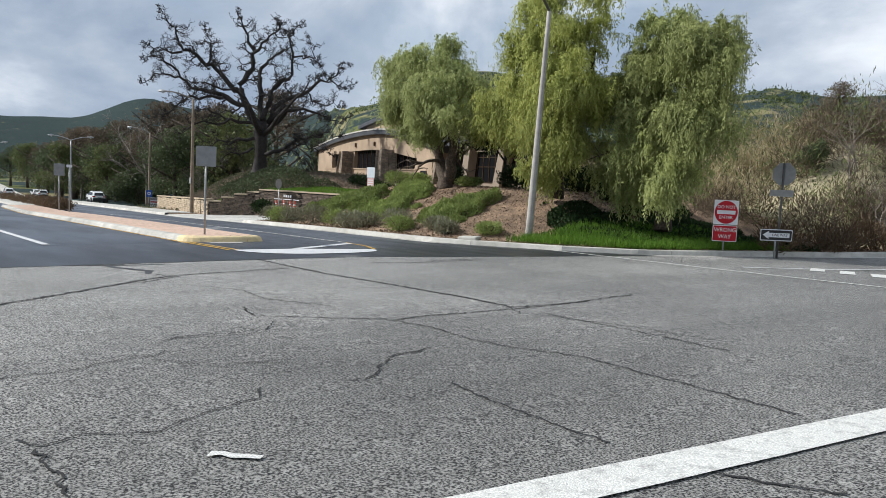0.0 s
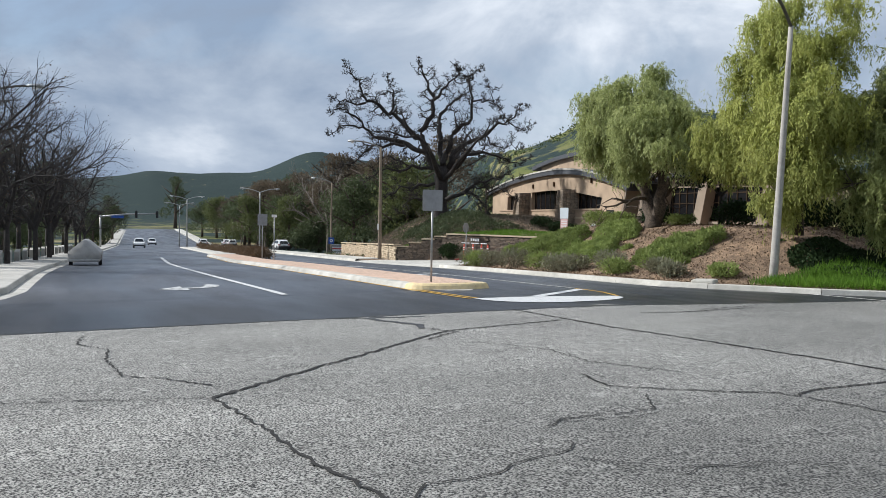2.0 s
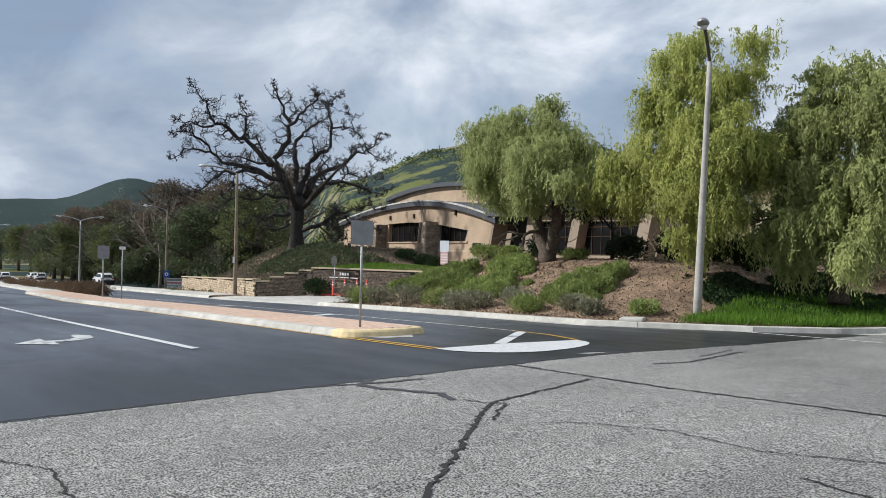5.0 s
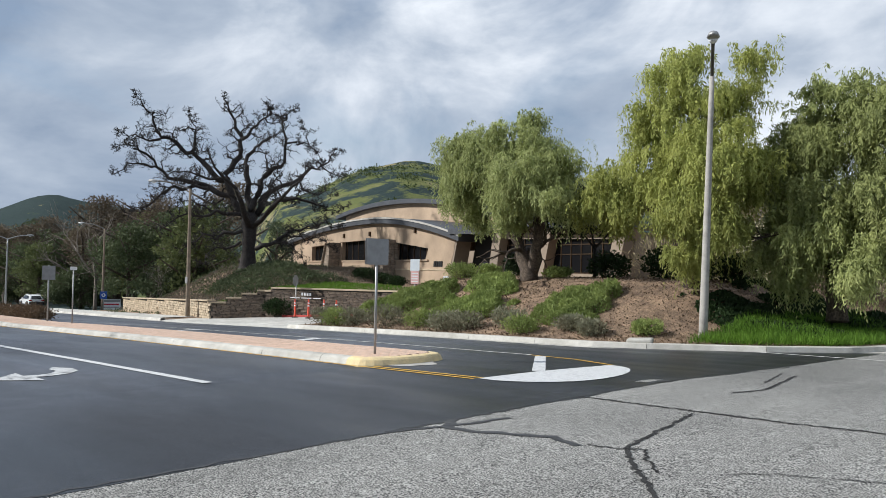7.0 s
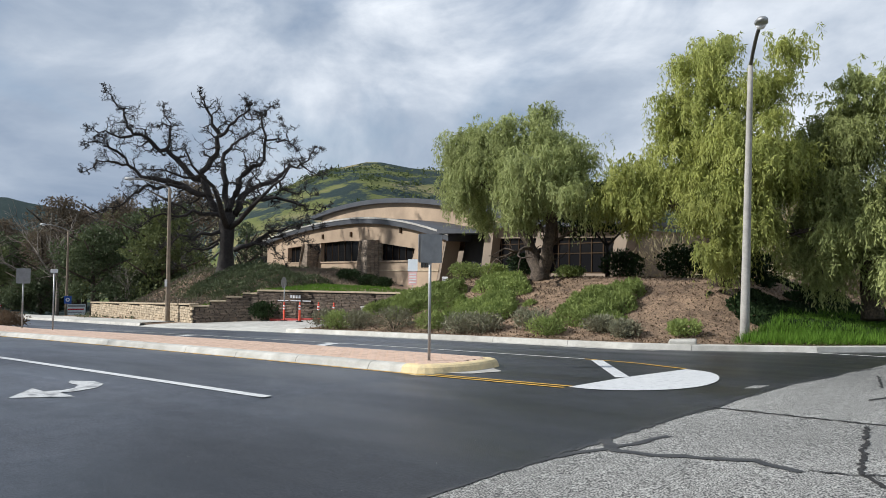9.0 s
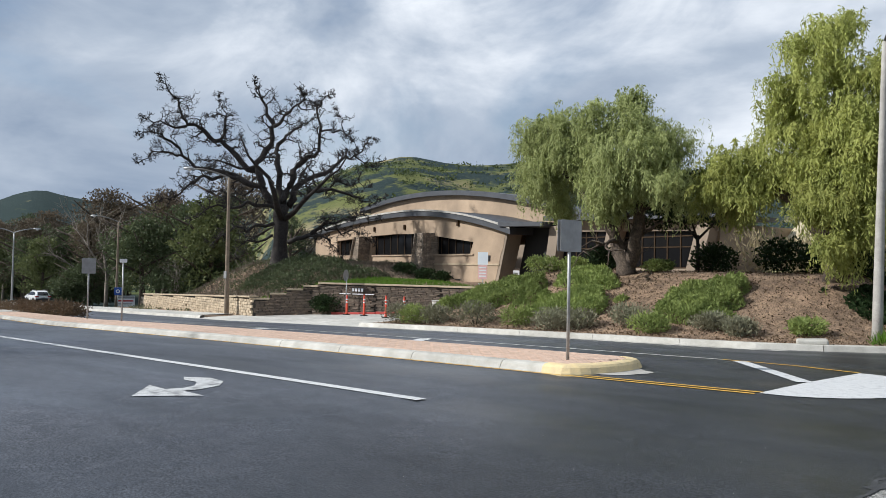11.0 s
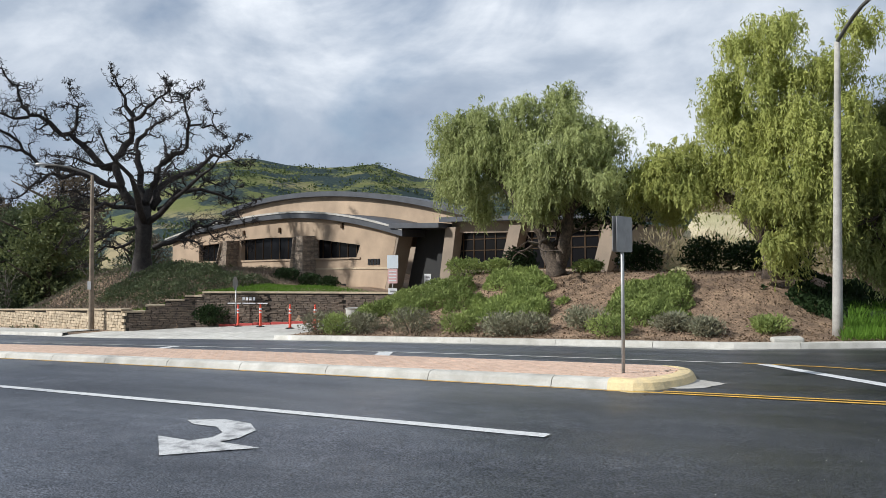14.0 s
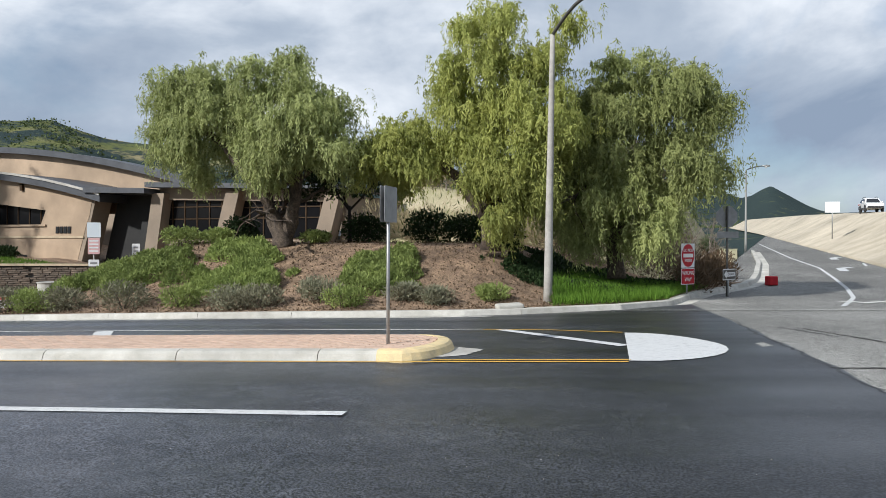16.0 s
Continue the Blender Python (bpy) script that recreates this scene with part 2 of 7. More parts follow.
POLE_BROWN = material("pole_brown", (0.26, 0.20, 0.14), (0.18, 0.14, 0.10), scale=4, fine=70, rough=0.8, bump=0.2)
SIGN_BACK = material("sign_back", (0.32, 0.32, 0.32), (0.26, 0.26, 0.26), scale=5, fine=50, rough=0.5, bump=0.05, metal=0.3)
SIGN_WHITE = material("sign_white", (0.80, 0.80, 0.80), (0.70, 0.70, 0.70), scale=4, fine=40, rough=0.45, bump=0.02)
SIGN_RED = material("sign_red", (0.52, 0.025, 0.035), (0.40, 0.02, 0.03), scale=4, fine=40, rough=0.45, bump=0.02)
SIGN_RED.node_tree.nodes["Principled BSDF"].inputs["Specular IOR Level"].default_value = 0.15
SIGN_BLACK = material("sign_black", (0.012, 0.012, 0.013), (0.018, 0.018, 0.018), scale=4, fine=40, rough=0.4, bump=0.02)
SIGN_BLUE = material("sign_blue", (0.02, 0.09, 0.38), (0.02, 0.07, 0.30), scale=4, fine=40, rough=0.45, bump=0.02)
SIGN_PINK = material("sign_pink", (0.74, 0.46, 0.44), (0.68, 0.42, 0.41), scale=4, fine=40, rough=0.5, bump=0.02)
SIGN_SKY = material("sign_pale_blue", (0.72, 0.77, 0.80), (0.66, 0.72, 0.77), scale=4, fine=40, rough=0.5, bump=0.02)
ORANGE = material("delineator_orange", (0.75, 0.09, 0.04), (0.60, 0.07, 0.03), scale=4, fine=50, rough=0.5, bump=0.05)
RUBBER = material("rubber", (0.02, 0.02, 0.02), (0.03, 0.03, 0.03), scale=6, fine=60, rough=0.85, bump=0.2)
RED_KERB = material("red_kerb", (0.45, 0.06, 0.05), (0.32, 0.05, 0.04), scale=5, fine=60, rough=0.8, bump=0.3, speck=0.2)
CAR_WHITE = material("car_white", (0.78, 0.78, 0.77), (0.76, 0.76, 0.75), scale=1, fine=30, rough=0.18, bump=0.0)
CAR_GLASS = material("car_glass", (0.012, 0.014, 0.016), (0.016, 0.018, 0.02), scale=1, fine=30, rough=0.06, bump=0.0)
CAR_TRIM = material("car_trim", (0.025, 0.025, 0.027), (0.03, 0.03, 0.03), scale=4, fine=60, rough=0.6, bump=0.05)
CAR_LIGHT = material("car_lamp_red", (0.35, 0.01, 0.012), (0.28, 0.01, 0.01), scale=3, fine=30, rough=0.15, bump=0.0)
CHROME = material("wheel_alloy", (0.26, 0.26, 0.27), (0.2, 0.2, 0.21), scale=3, fine=30, rough=0.45, bump=0.0, metal=1.0)
TARP = material("tarp", (0.46, 0.45, 0.43), (0.34, 0.33, 0.32), scale=2, fine=20, rough=0.7, bump=0.4, dist=0.03)
BARK_DARK = material("bark_dark", (0.045, 0.038, 0.034), (0.025, 0.021, 0.019), scale=4, fine=18, rough=0.95, bump=1.0, speck=0.3, dist=0.03)
BARK = material("bark", (0.12, 0.09, 0.065), (0.06, 0.045, 0.035), scale=4, fine=16, rough=0.95, bump=1.0, speck=0.35, dist=0.03)
BARK_PALE = material("bark_pale", (0.26, 0.22, 0.18), (0.15, 0.125, 0.10), scale=4, fine=20, rough=0.95, bump=0.6, speck=0.25)
PEPPER = leaf_material("pepper_leaf", (0.430, 0.465, 0.195), (0.265, 0.300, 0.118), 0.38)
PEPPER_OLIVE = leaf_material("pepper_leaf_olive", (0.430, 0.460, 0.180), (0.260, 0.295, 0.112), 0.38)
PEPPER_YELLOW = leaf_material("pepper_leaf_yellow", (0.470, 0.480, 0.148), (0.285, 0.320, 0.093), 0.40)
JUNIPER = leaf_material("juniper_leaf", (0.330, 0.390, 0.125), (0.150, 0.195, 0.058), 0.3)
LAVENDER = leaf_material("grey_shrub_leaf", (0.260, 0.265, 0.175), (0.180, 0.160, 0.105), 0.2)
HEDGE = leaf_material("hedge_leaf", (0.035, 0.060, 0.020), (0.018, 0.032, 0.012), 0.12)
DRY = leaf_material("dry_leaf", (0.150, 0.100, 0.060), (0.085, 0.060, 0.038), 0.2)
FAR_DARK = leaf_material("far_dark_leaf", (0.130, 0.155, 0.075), (0.055, 0.072, 0.036), 0.2)
CHAPARRAL = leaf_material("chaparral_leaf", (0.120, 0.150, 0.055), (0.065, 0.085, 0.035), 0.2)
FAR_GREEN = leaf_material("far_green_leaf", (0.200, 0.220, 0.090), (0.090, 0.112, 0.042), 0.25)
FAR_BROWN = leaf_material("far_brown_leaf", (0.200, 0.155, 0.105), (0.100, 0.078, 0.055), 0.25)
LITTER = leaf_material("dry_litter", (0.215, 0.180, 0.135), (0.110, 0.092, 0.070), 0.2)
GRASS = leaf_material("grass_blade", (0.145, 0.260, 0.032), (0.085, 0.165, 0.024), 0.35)
DRYGRASS = leaf_material("dry_grass_blade", (0.50, 0.42, 0.26), (0.32, 0.27, 0.16), 0.4)


def hill_material():
    m = bpy.data.materials.new("hillside")
    m.use_nodes = True
    n, l = m.node_tree.nodes, m.node_tree.links
    b = n["Principled BSDF"]
    b.inputs["Roughness"].default_value = 0.95
    geo = n.new("ShaderNodeNewGeometry")
    a = add(n, "ShaderNodeTexNoise", Scale=0.012, Detail=8.0, Roughness=0.62)
    s = add(n, "ShaderNodeTexNoise", Scale=0.05, Detail=8.0, Roughness=0.72)
    l.new(geo.outputs["Position"], a.inputs["Vector"])
    l.new(geo.outputs["Position"], s.inputs["Vector"])
    grass = n.new("ShaderNodeValToRGB")
    e = grass.color_ramp.elements
    e[0].position, e[0].color = 0.36, (0.095, 0.118, 0.044, 1)
    e[1].position, e[1].color = 0.62, (0.30, 0.25, 0.15, 1)
    g = e.new(0.5)
    g.color = (0.145, 0.155, 0.060, 1)
    l.new(a.outputs["Fac"], grass.inputs["Fac"])
    bush = n.new("ShaderNodeValToRGB")
    bush.color_ramp.elements[0].position, bush.color_ramp.elements[0].color = 0.46, (0, 0, 0, 1)
    bush.color_ramp.elements[1].position, bush.color_ramp.elements[1].color = 0.53, (1, 1, 1, 1)
    xyz = n.new("ShaderNodeSeparateXYZ")
    l.new(geo.outputs["Position"], xyz.inputs[0])
    west = n.new("ShaderNodeMapRange")
    west.inputs[1].default_value, west.inputs[2].default_value = -350.0, -900.0
    west.inputs[3].default_value, west.inputs[4].default_value = 0.0, 0.15
    l.new(xyz.outputs["X"], west.inputs[0])
    more = n.new("ShaderNodeMath")
    more.operation = "ADD"
    east = n.new("ShaderNodeMapRange")
    east.inputs[1].default_value, east.inputs[2].default_value = -190.0, -90.0
    east.inputs[3].default_value, east.inputs[4].default_value = 0.0, 0.11
    l.new(xyz.outputs["X"], east.inputs[0])
    both = n.new("ShaderNodeMath")
    both.operation = "ADD"
    l.new(s.outputs["Fac"], both.inputs[0])
    l.new(east.outputs[0], both.inputs[1])
    l.new(both.outputs[0], more.inputs[0])
    l.new(west.outputs[0], more.inputs[1])
    l.new(more.outputs[0], bush.inputs["Fac"])
    mix = n.new("ShaderNodeMix")
    mix.data_type = "RGBA"
    # Dark chaparral colour turned bluish, with distant haze put into it.
    mix.inputs[7].default_value = (0.036, 0.052, 0.050, 1)
    b.inputs["Specular IOR Level"].default_value = 0.05
    l.new(bush.outputs[0], mix.inputs[0])
    l.new(grass.outputs[0], mix.inputs[6])
    l.new(mix.outputs[2], b.inputs["Base Color"])
    bm = add(n, "ShaderNodeBump", Strength=0.8, Distance=3.0)
    l.new(s.outputs["Fac"], bm.inputs["Height"])
    l.new(bm.outputs[0], b.inputs["Normal"])
    return m


HILL = hill_material()


def glass_material(name, tint, rough):
    m = bpy.data.materials.new(name)
    m.use_nodes = True
    b = m.node_tree.nodes["Principled BSDF"]
    b.inputs["Base Color"].default_value = (*tint, 1)
    b.inputs["Roughness"].default_value = rough
    b.inputs["Specular IOR Level"].default_value = 0.06
    return m


WINDOW = glass_material("window_glass_dark", (0.010, 0.010, 0.011), 0.05)

# ---- mesh helpers ----


def finish(name, bm, mat, smooth=False):
    me = bpy.data.meshes.new(name)
    bm.to_mesh(me)
    bm.free()
    me.materials.append(mat)
    if smooth:
        me.polygons.foreach_set("use_smooth", [True] * len(me.polygons))
    return me


def part(name, bm, mat, parent, label="", smooth=False):
    ob = new(name, finish(name, bm, mat, smooth))
    ob.parent = parent
    return tagged(ob, label)


def thing(name, at, label, category, group="", turn=0.0, kind=""):
    """An Empty at the base of a thing, which carries its parts."""
    ob = new(name)
    ob.matrix_basis = pose(*at, 0, 0, turn)
    return tagged(ob, label, category, group, kind)


def solo(name, bm, mat, label, category, group="", kind="", smooth=False):
    return tagged(new(name, finish(name, bm, mat, smooth)), label, category, group, kind)


def box(bm, lo, hi, bevel=0.0, m=None):
    v = [bm.verts.new((x, y, z)) for x in (lo[0], hi[0]) for y in (lo[1], hi[1]) for z in (lo[2], hi[2])]
    f = [bm.faces.new([v[i] for i in q]) for q in ((0, 1, 3, 2), (4, 6, 7, 5), (0, 4, 5, 1), (2, 3, 7, 6), (0, 2, 6, 4), (1, 5, 7, 3))]
    if bevel:
        r = bmesh.ops.bevel(bm, geom=list({e for q in f for e in q.edges}), offset=bevel, segments=2, affect="EDGES", profile=0.5)
        v = list({w for q in r["faces"] for w in q.verts} | {w for w in v if w.is_valid})
    if m:
        for w in v:
            w.co = m @ w.co
    return v


def tube(bm, points, radii, sides=8, cap=True):
    """A tube of rings along points."""
    rings = []
    for i, p in enumerate(points):
        p = Vector(p)
        a = Vector(points[max(0, i - 1)])
        b = Vector(points[min(len(points) - 1, i + 1)])
        d = (b - a).normalized()
        s = d.orthogonal().normalized() if abs(d.z) > 0.9 else d.cross(Vector((0, 0, 1))).normalized()
        t = d.cross(s)
        rings.append([bm.verts.new(p + radii[i] * (math.cos(k) * s + math.sin(k) * t)) for k in [2 * math.pi * j / sides for j in range(sides)]])
    for a, b in zip(rings, rings[1:]):
        for j in range(sides):
            bm.faces.new((a[j], a[(j + 1) % sides], b[(j + 1) % sides], b[j]))
    if cap:
        bm.faces.new(rings[0][::-1])
        bm.faces.new(rings[-1])
    return rings


def prism(bm, outline, axis_from, axis_to, place):
    """A flat outline (pairs) pulled from one depth to another; place(a, b, d) gives the point."""
    near = [bm.verts.new(place(a, b, axis_from)) for a, b in outline]
    far = [bm.verts.new(place(a, b, axis_to)) for a, b in outline]
    bm.faces.new(near)
    bm.faces.new(far[::-1])
    k = len(outline)
    for i in range(k):
        bm.faces.new((near[i], far[i], far[(i + 1) % k], near[(i + 1) % k]))
    bmesh.ops.recalc_face_normals(bm, faces=bm.faces)


def mesh_from(name, verts, faces, mat, smooth=False):
    me = bpy.data.meshes.new(name)
    me.from_pydata(verts, [], faces)
    me.materials.append(mat)
    if smooth:
        me.polygons.foreach_set("use_smooth", [True] * len(me.polygons))
    me.update()
    return me


def smooth01(a, b, x):
    t = min(1.0, max(0.0, (x - a) / (b - a)))
    return t * t * (3 - 2 * t)


# ---- lie of the land ----


def bend(x):
    """How far the main road swings north of a straight line."""
    if x > -4:
        return 0.0
    return 0.002 * (x + 4) ** 2 if x > -30 else 1.352 + 0.104 * (-30 - x)


def grade(x):
    if x >= 0:
        return 0.026 * min(x, 40)
    if x > -28:
        return 0.022 * x - 0.0004 * x * x
    if x > -170:
        return -0.93 + 0.032 * (x + 28)
    return -5.47 + 0.006 * (-170 - x)


def road_z(x, y):
    v = y - bend(x)
    s = min(1.0, max(0.0, (8 - x) / 5))
    z = grade(x) - 0.02 * min(14.0, max(0.0, v - 1)) - 0.012 * min(12.0, max(0.0, -v - 1)) * s
    return z + 0.030 * max(0.0, y - 20) * smooth01(5, 13, x)


KERB = [(-320, 8.8), (-2, 8.8), (0.2, 8.95), (1.8, 9.5), (4.8, 11.2), (6.6, 13.2), (7.5, 16.0), (8.6, 19.0), (10.0, 21.1), (11.3, 23.2), (12.2, 25.5), (13.2, 29.0), (16.0, 40.0), (21.6, 66), (39, 140)]


def resample(points, step):
    out = [Vector((*points[0], 0))]
    for a, b in zip(points, points[1:]):
        a, b = Vector((*a, 0)), Vector((*b, 0))
        n = max(1, int((b - a).length / step))
        out += [a.lerp(b, (i + 1) / n) for i in range(n)]
    return out


NORTH_KERB = resample([(x, 8.8 + bend(x)) for x in [-320, -200, -120, -80, -60, -50, -44, -38, -34, -30, -26, -22, -18, -14, -10, -6]] + KERB[1:], 1.0)
KERB_NP = np.array([(p.x, p.y) for p in NORTH_KERB])


def kerb_gap(x, y):
    """Distance behind the north kerb, negative on the road."""
    d = KERB_NP - np.array((x, y))
    i = int(np.argmin((d * d).sum(1)))
    j, k = max(0, i - 1), min(len(KERB_NP) - 1, i + 1)
    t = KERB_NP[k] - KERB_NP[j]
    t /= np.hypot(*t)
    return float(-t[1] * -d[i][0] + t[0] * -d[i][1])


WALL = [(-56, 18.0), (-44, 15.6), (-31.6, 13.2), (-29.1, 15.7), (-25.2, 17.4), (-21.2, 18.8), (-14.0, 20.2)]


def wall_gap(x, y):
    best = None
    for (ax, ay), (bx, by) in zip(WALL, WALL[1:]):
        dx, dy = bx - ax, by - ay
        n = math.hypot(dx, dy)
        t = min(1.0, max(0.0, ((x - ax) * dx + (y - ay) * dy) / n / n))
        px, py = ax + t * dx, ay + t * dy
        dist = math.hypot(x - px, y - py)
        side = 1 if dx * (y - ay) - dy * (x - ax) > 0 else -1
        if best is None or dist < abs(best) - 1e-6:
            best = side * dist
    return best


def bed_z(x, y):
    """Planted ground north of the road."""
    base = road_z(x, min(y, 20)) + 0.16
    d = kerb_gap(x, y)
    top = 2.0 - 0.75 * smooth01(0.5, 4.5, x) - 1.1 * smooth01(4.5, 9.0, x)
    if x > 10:
        top = max(base, top)
    rise = smooth01(1.0, 8.4, d)
    rise = 0.55 * rise + 0.45 * min(1.0, max(0.0, (d - 1.0) / 7.0))
    east = base + max(0.0, top - base) * rise
    drive = smooth01(-18.6, -13.4, x - 0.22 * (y - 12))
    east = base + (east - base) * drive
    w = wall_gap(x, y)
    crest = -0.15 + 1.0 * smooth01(-31.5, -29.0, x) - 0.045 * max(0.0, -31.6 - x)
    west = crest + (2.2 - 1.15 * smooth01(-38, -30, x) - 0.4 * smooth01(-29, -22, x) - 1.3 * smooth01(-27, -18.5, x) - crest) * smooth01(0.0, 8.5 if x < -31 else 6.0, w)
    if x < -48:
        west += (base - west) * smooth01(-48, -60, x)
    z = max(east, base) if w < 0.15 else max(west, east)
    return z + 0.05 * noise.noise((x * 0.6, y * 0.6, 0.0)) * min(1.0, max(0.0, d - 0.8))


ELEV = [(-180, 2.0), (-40, 1.4), (-24, 1.4), (-20.9, 1.55), (-18, 1.5), (-16.9, 1.8), (-15.5, 2.65), (-14.2, 3.4), (-13.4, 3.0), (-12.6, 2.5), (-11.3, 2.9), (-9, 3.4), (0, 4.5), (12, 6.2), (19, 7.7), (21.8, 7.45), (25.4, 8.1),
        (28.6, 7.5), (31.4, 7.65), (34.4, 8.1), (36.3, 8.9), (37.7, 8.7), (40.1, 8.35), (44, 8.55), (46.2, 9.0), (48, 8.6), (50, 8.1), (51.7, 7.5), (53.3, 6.7), (57.7, 5.6), (61, 4.6), (64.8, 4.1), (66.4, 4.2), (68.4, 4.45), (69.9, 4.65),
        (71.4, 4.95), (72.5, 4.75), (73.3, 4.4), (74.6, 3.8), (76, 3.3), (80, 3.1), (83, 3.2), (85, 2.8), (88, 2.4), (110, 2.2), (180, 2.0)]


def hill_z(x, y):
    dx, dy = x - 6.0, y + 10.0
    r = math.hypot(dx, dy)
    a = math.degrees(math.atan2(-dx, dy))
    e = float(np.interp(a, [p[0] for p in ELEV], [p[1] for p in ELEV]))
    far = float(np.interp(a, [-30, -8, 10, 56, 64, 180], [900, 800, 480, 460, 1500, 1500]))
    near = 0.33 * far if far < 700 else 0.5 * far
    lift = smooth01(near, far, r) if r < far else 1.0 - 0.5 * smooth01(far, 2.2 * far, r)
    wob = noise.fractal((x * 0.012, y * 0.012, 1.0), 1.0, 2.0, 5) * 0.06 + noise.fractal((x * 0.05, y * 0.05, 3.0), 1.0, 2.0, 4) * 0.012
    return far * math.tan(math.radians(e)) * lift * (1.0 + wob * (1.2 - 0.9 * smooth01(0.8 * far, far, r)))


def land_z(x, y):
    d = kerb_gap(x, y) if -330 < x < 60 and y > 5 else -1
    base = grade(max(-320, min(60, x))) - 0.35
    if d > 0:
        base = min(base, road_z(x, min(y, 20)) - 0.3)
        base += 1.7 * smooth01(12, 30, d) * smooth01(-60, -30, x) * (1 - smooth01(6, 14, x))
    base += 0.030 * max(0.0, min(y, 420) - 20) * smooth01(5, 13, x)
    return base + hill_z(x, y)


def spread_axis(lo, hi, step, end, growth):
    out = list(np.arange(lo, hi + step / 2, step))
    for sign in (-1, 1):
        s, v = step, (lo if sign < 0 else hi)
        while abs(v) < end:
            s *= growth
            v += sign * s
            out.append(v)
    return sorted(out)


gx, gy = spread_axis(-70, 30, 4.0, 2600, 1.035), spread_axis(-40, 60, 4.0, 2600, 1.035)
verts = [(x, y, land_z(x, y)) for y in gy for x in gx]
w = len(gx)
faces = [(j * w + i, j * w + i + 1, (j + 1) * w + i + 1, (j + 1) * w + i) for j in range(len(gy) - 1) for i in range(w - 1)]
tagged(new("ground", mesh_from("ground", verts, faces, HILL, True)), "green hillsides with haze-tinted dark chaparral and dry patches", "ground", kind="structure")


def sheet(name, us, vs, place, mat, label, category, smooth=True, kind="structure"):
    vv = [place(u, v) for v in vs for u in us]
    k = len(us)
    ff = [(j * k + i, j * k + i + 1, (j + 1) * k + i + 1, (j + 1) * k + i) for j in range(len(vs) - 1) for i in range(k - 1)]
    return tagged(new(name, mesh_from(name, vv, ff, mat, smooth)), label, category, kind=kind)


# ---- road, pavements, kerbs ----
SEAM = 6.75


def road_low(x):
    return bend(x) - 13 if x < 1 else -40.0


xs = [-320, -260, -220, -190, -170, -150, -130, -110, -95, -80, -70] + sorted(set(list(np.arange(-62, SEAM - 0.5, 1.0)) + [-30, -28, -4, 0, 3])) + [SEAM]
sheet("road", xs, [i / 60 for i in range(61)],
      lambda u, v: (lambda x, y: (x, y, road_z(x, y)))(u + (0.12 * noise.noise((v * 30, 0, 0)) + 0.5 * smooth01(0.65, 1, v) if u == SEAM else 0), road_low(u) + v * (float(np.interp(u, KERB_NP[:, 0], KERB_NP[:, 1])) + 0.1 - road_low(u))),
      ASPHALT_NEW, "smooth dark newly laid asphalt of the main road", "road")
ys = list(np.arange(-45, 16, 1.0)) + list(np.arange(16, 45, 2.0)) + list(np.arange(45, 400, 8.0))
sheet("old_road", list(np.linspace(0, 1, 26)), ys,
      lambda u, y: (lambda x: (x, y, road_z(x, y) - 0.004))((6.4 if y < 13 else 6.4 + 0.28 * (y - 13)) + u * (40 if y < 13 else max(12.0, 40 - 3.0 * (y - 13)))),
      ASPHALT_OLD, "weathered cracked grey asphalt of the side street", "road")

SECTION = [(-0.45, 0.012), (-0.02, 0.0), (0.03, 0.15), (0.06, 0.165), (0.30, 0.165), (0.30, -0.2)]


def kerb_run(points, section, mat, name, label, height=1.0, parent=None, gap=3.0):
    """A kerb along points, with a thin open joint every few metres."""
    bm = bmesh.new()
    run, prev = 0.0, None
    for i, p in enumerate(points):
        a, b = points[max(0, i - 1)], points[min(len(points) - 1, i + 1)]
        t = (b - a).normalized()
        n = Vector((-t.y, t.x, 0))
        if i:
            run += (p - points[i - 1]).length
        z = road_z(p.x, p.y)
        ring = [bm.verts.new((p.x + o * n.x, p.y + o * n.y, z + h * height)) for o, h in section]
        if prev:
            for q in range(len(ring) - 1):
                bm.faces.new((prev[q], ring[q], ring[q + 1], prev[q + 1]))
        prev = ring
        if run > gap and i < len(points) - 1:
            run = 0.0
            bm.faces.new(ring)
            prev = [bm.verts.new(v.co + 0.015 * t) for v in ring]
            bm.faces.new(prev[::-1])
    bmesh.ops.recalc_face_normals(bm, faces=bm.faces)
    return solo(name, bm, mat, label, "kerb", kind="structure")


far_kerb = [p for p in NORTH_KERB if p.x < -32.5]
near_kerb = [p for p in NORTH_KERB if p.x > -17.5 and p.y < 60]
kerb_run(far_kerb, SECTION, CONCRETE_PALE, "kerb", "pale concrete kerb and gutter along the road")
kerb_run(near_kerb, SECTION, CONCRETE_PALE, "kerb", "pale concrete kerb and gutter round the corner")
drop = [p for p in NORTH_KERB if -33.6 < p.x < -16.4]
kerb_run(drop, [(-0.45, 0.012), (-0.02, 0.004), (0.3, 0.05), (2.4, 0.12), (2.4, -0.2)], CONCRETE_PALE, "driveway_apron", "pale concrete driveway apron sloping up from the gutter")


def strip_behind(name, points, lo, hi, rise, mat, label, category="pavement"):
    verts, faces = [], []
    for i, p in enumerate(points):
        a, b = points[max(0, i - 1)], points[min(len(points) - 1, i + 1)]
        t = (b - a).normalized()
        n = Vector((-t.y, t.x, 0))
        z = road_z(p.x, p.y) + rise
        for o, dz in ((lo, 0.0), (hi, 0.02), (hi, -0.3)):
            verts.append((p.x + o * n.x, p.y + o * n.y, z + dz))
        if i:
            k = 3 * i
            faces += [(k - 3, k, k + 1, k - 2), (k - 2, k + 1, k + 2, k - 1)]
    return tagged(new(name, mesh_from(name, verts, faces, mat)), label, category, kind="structure")


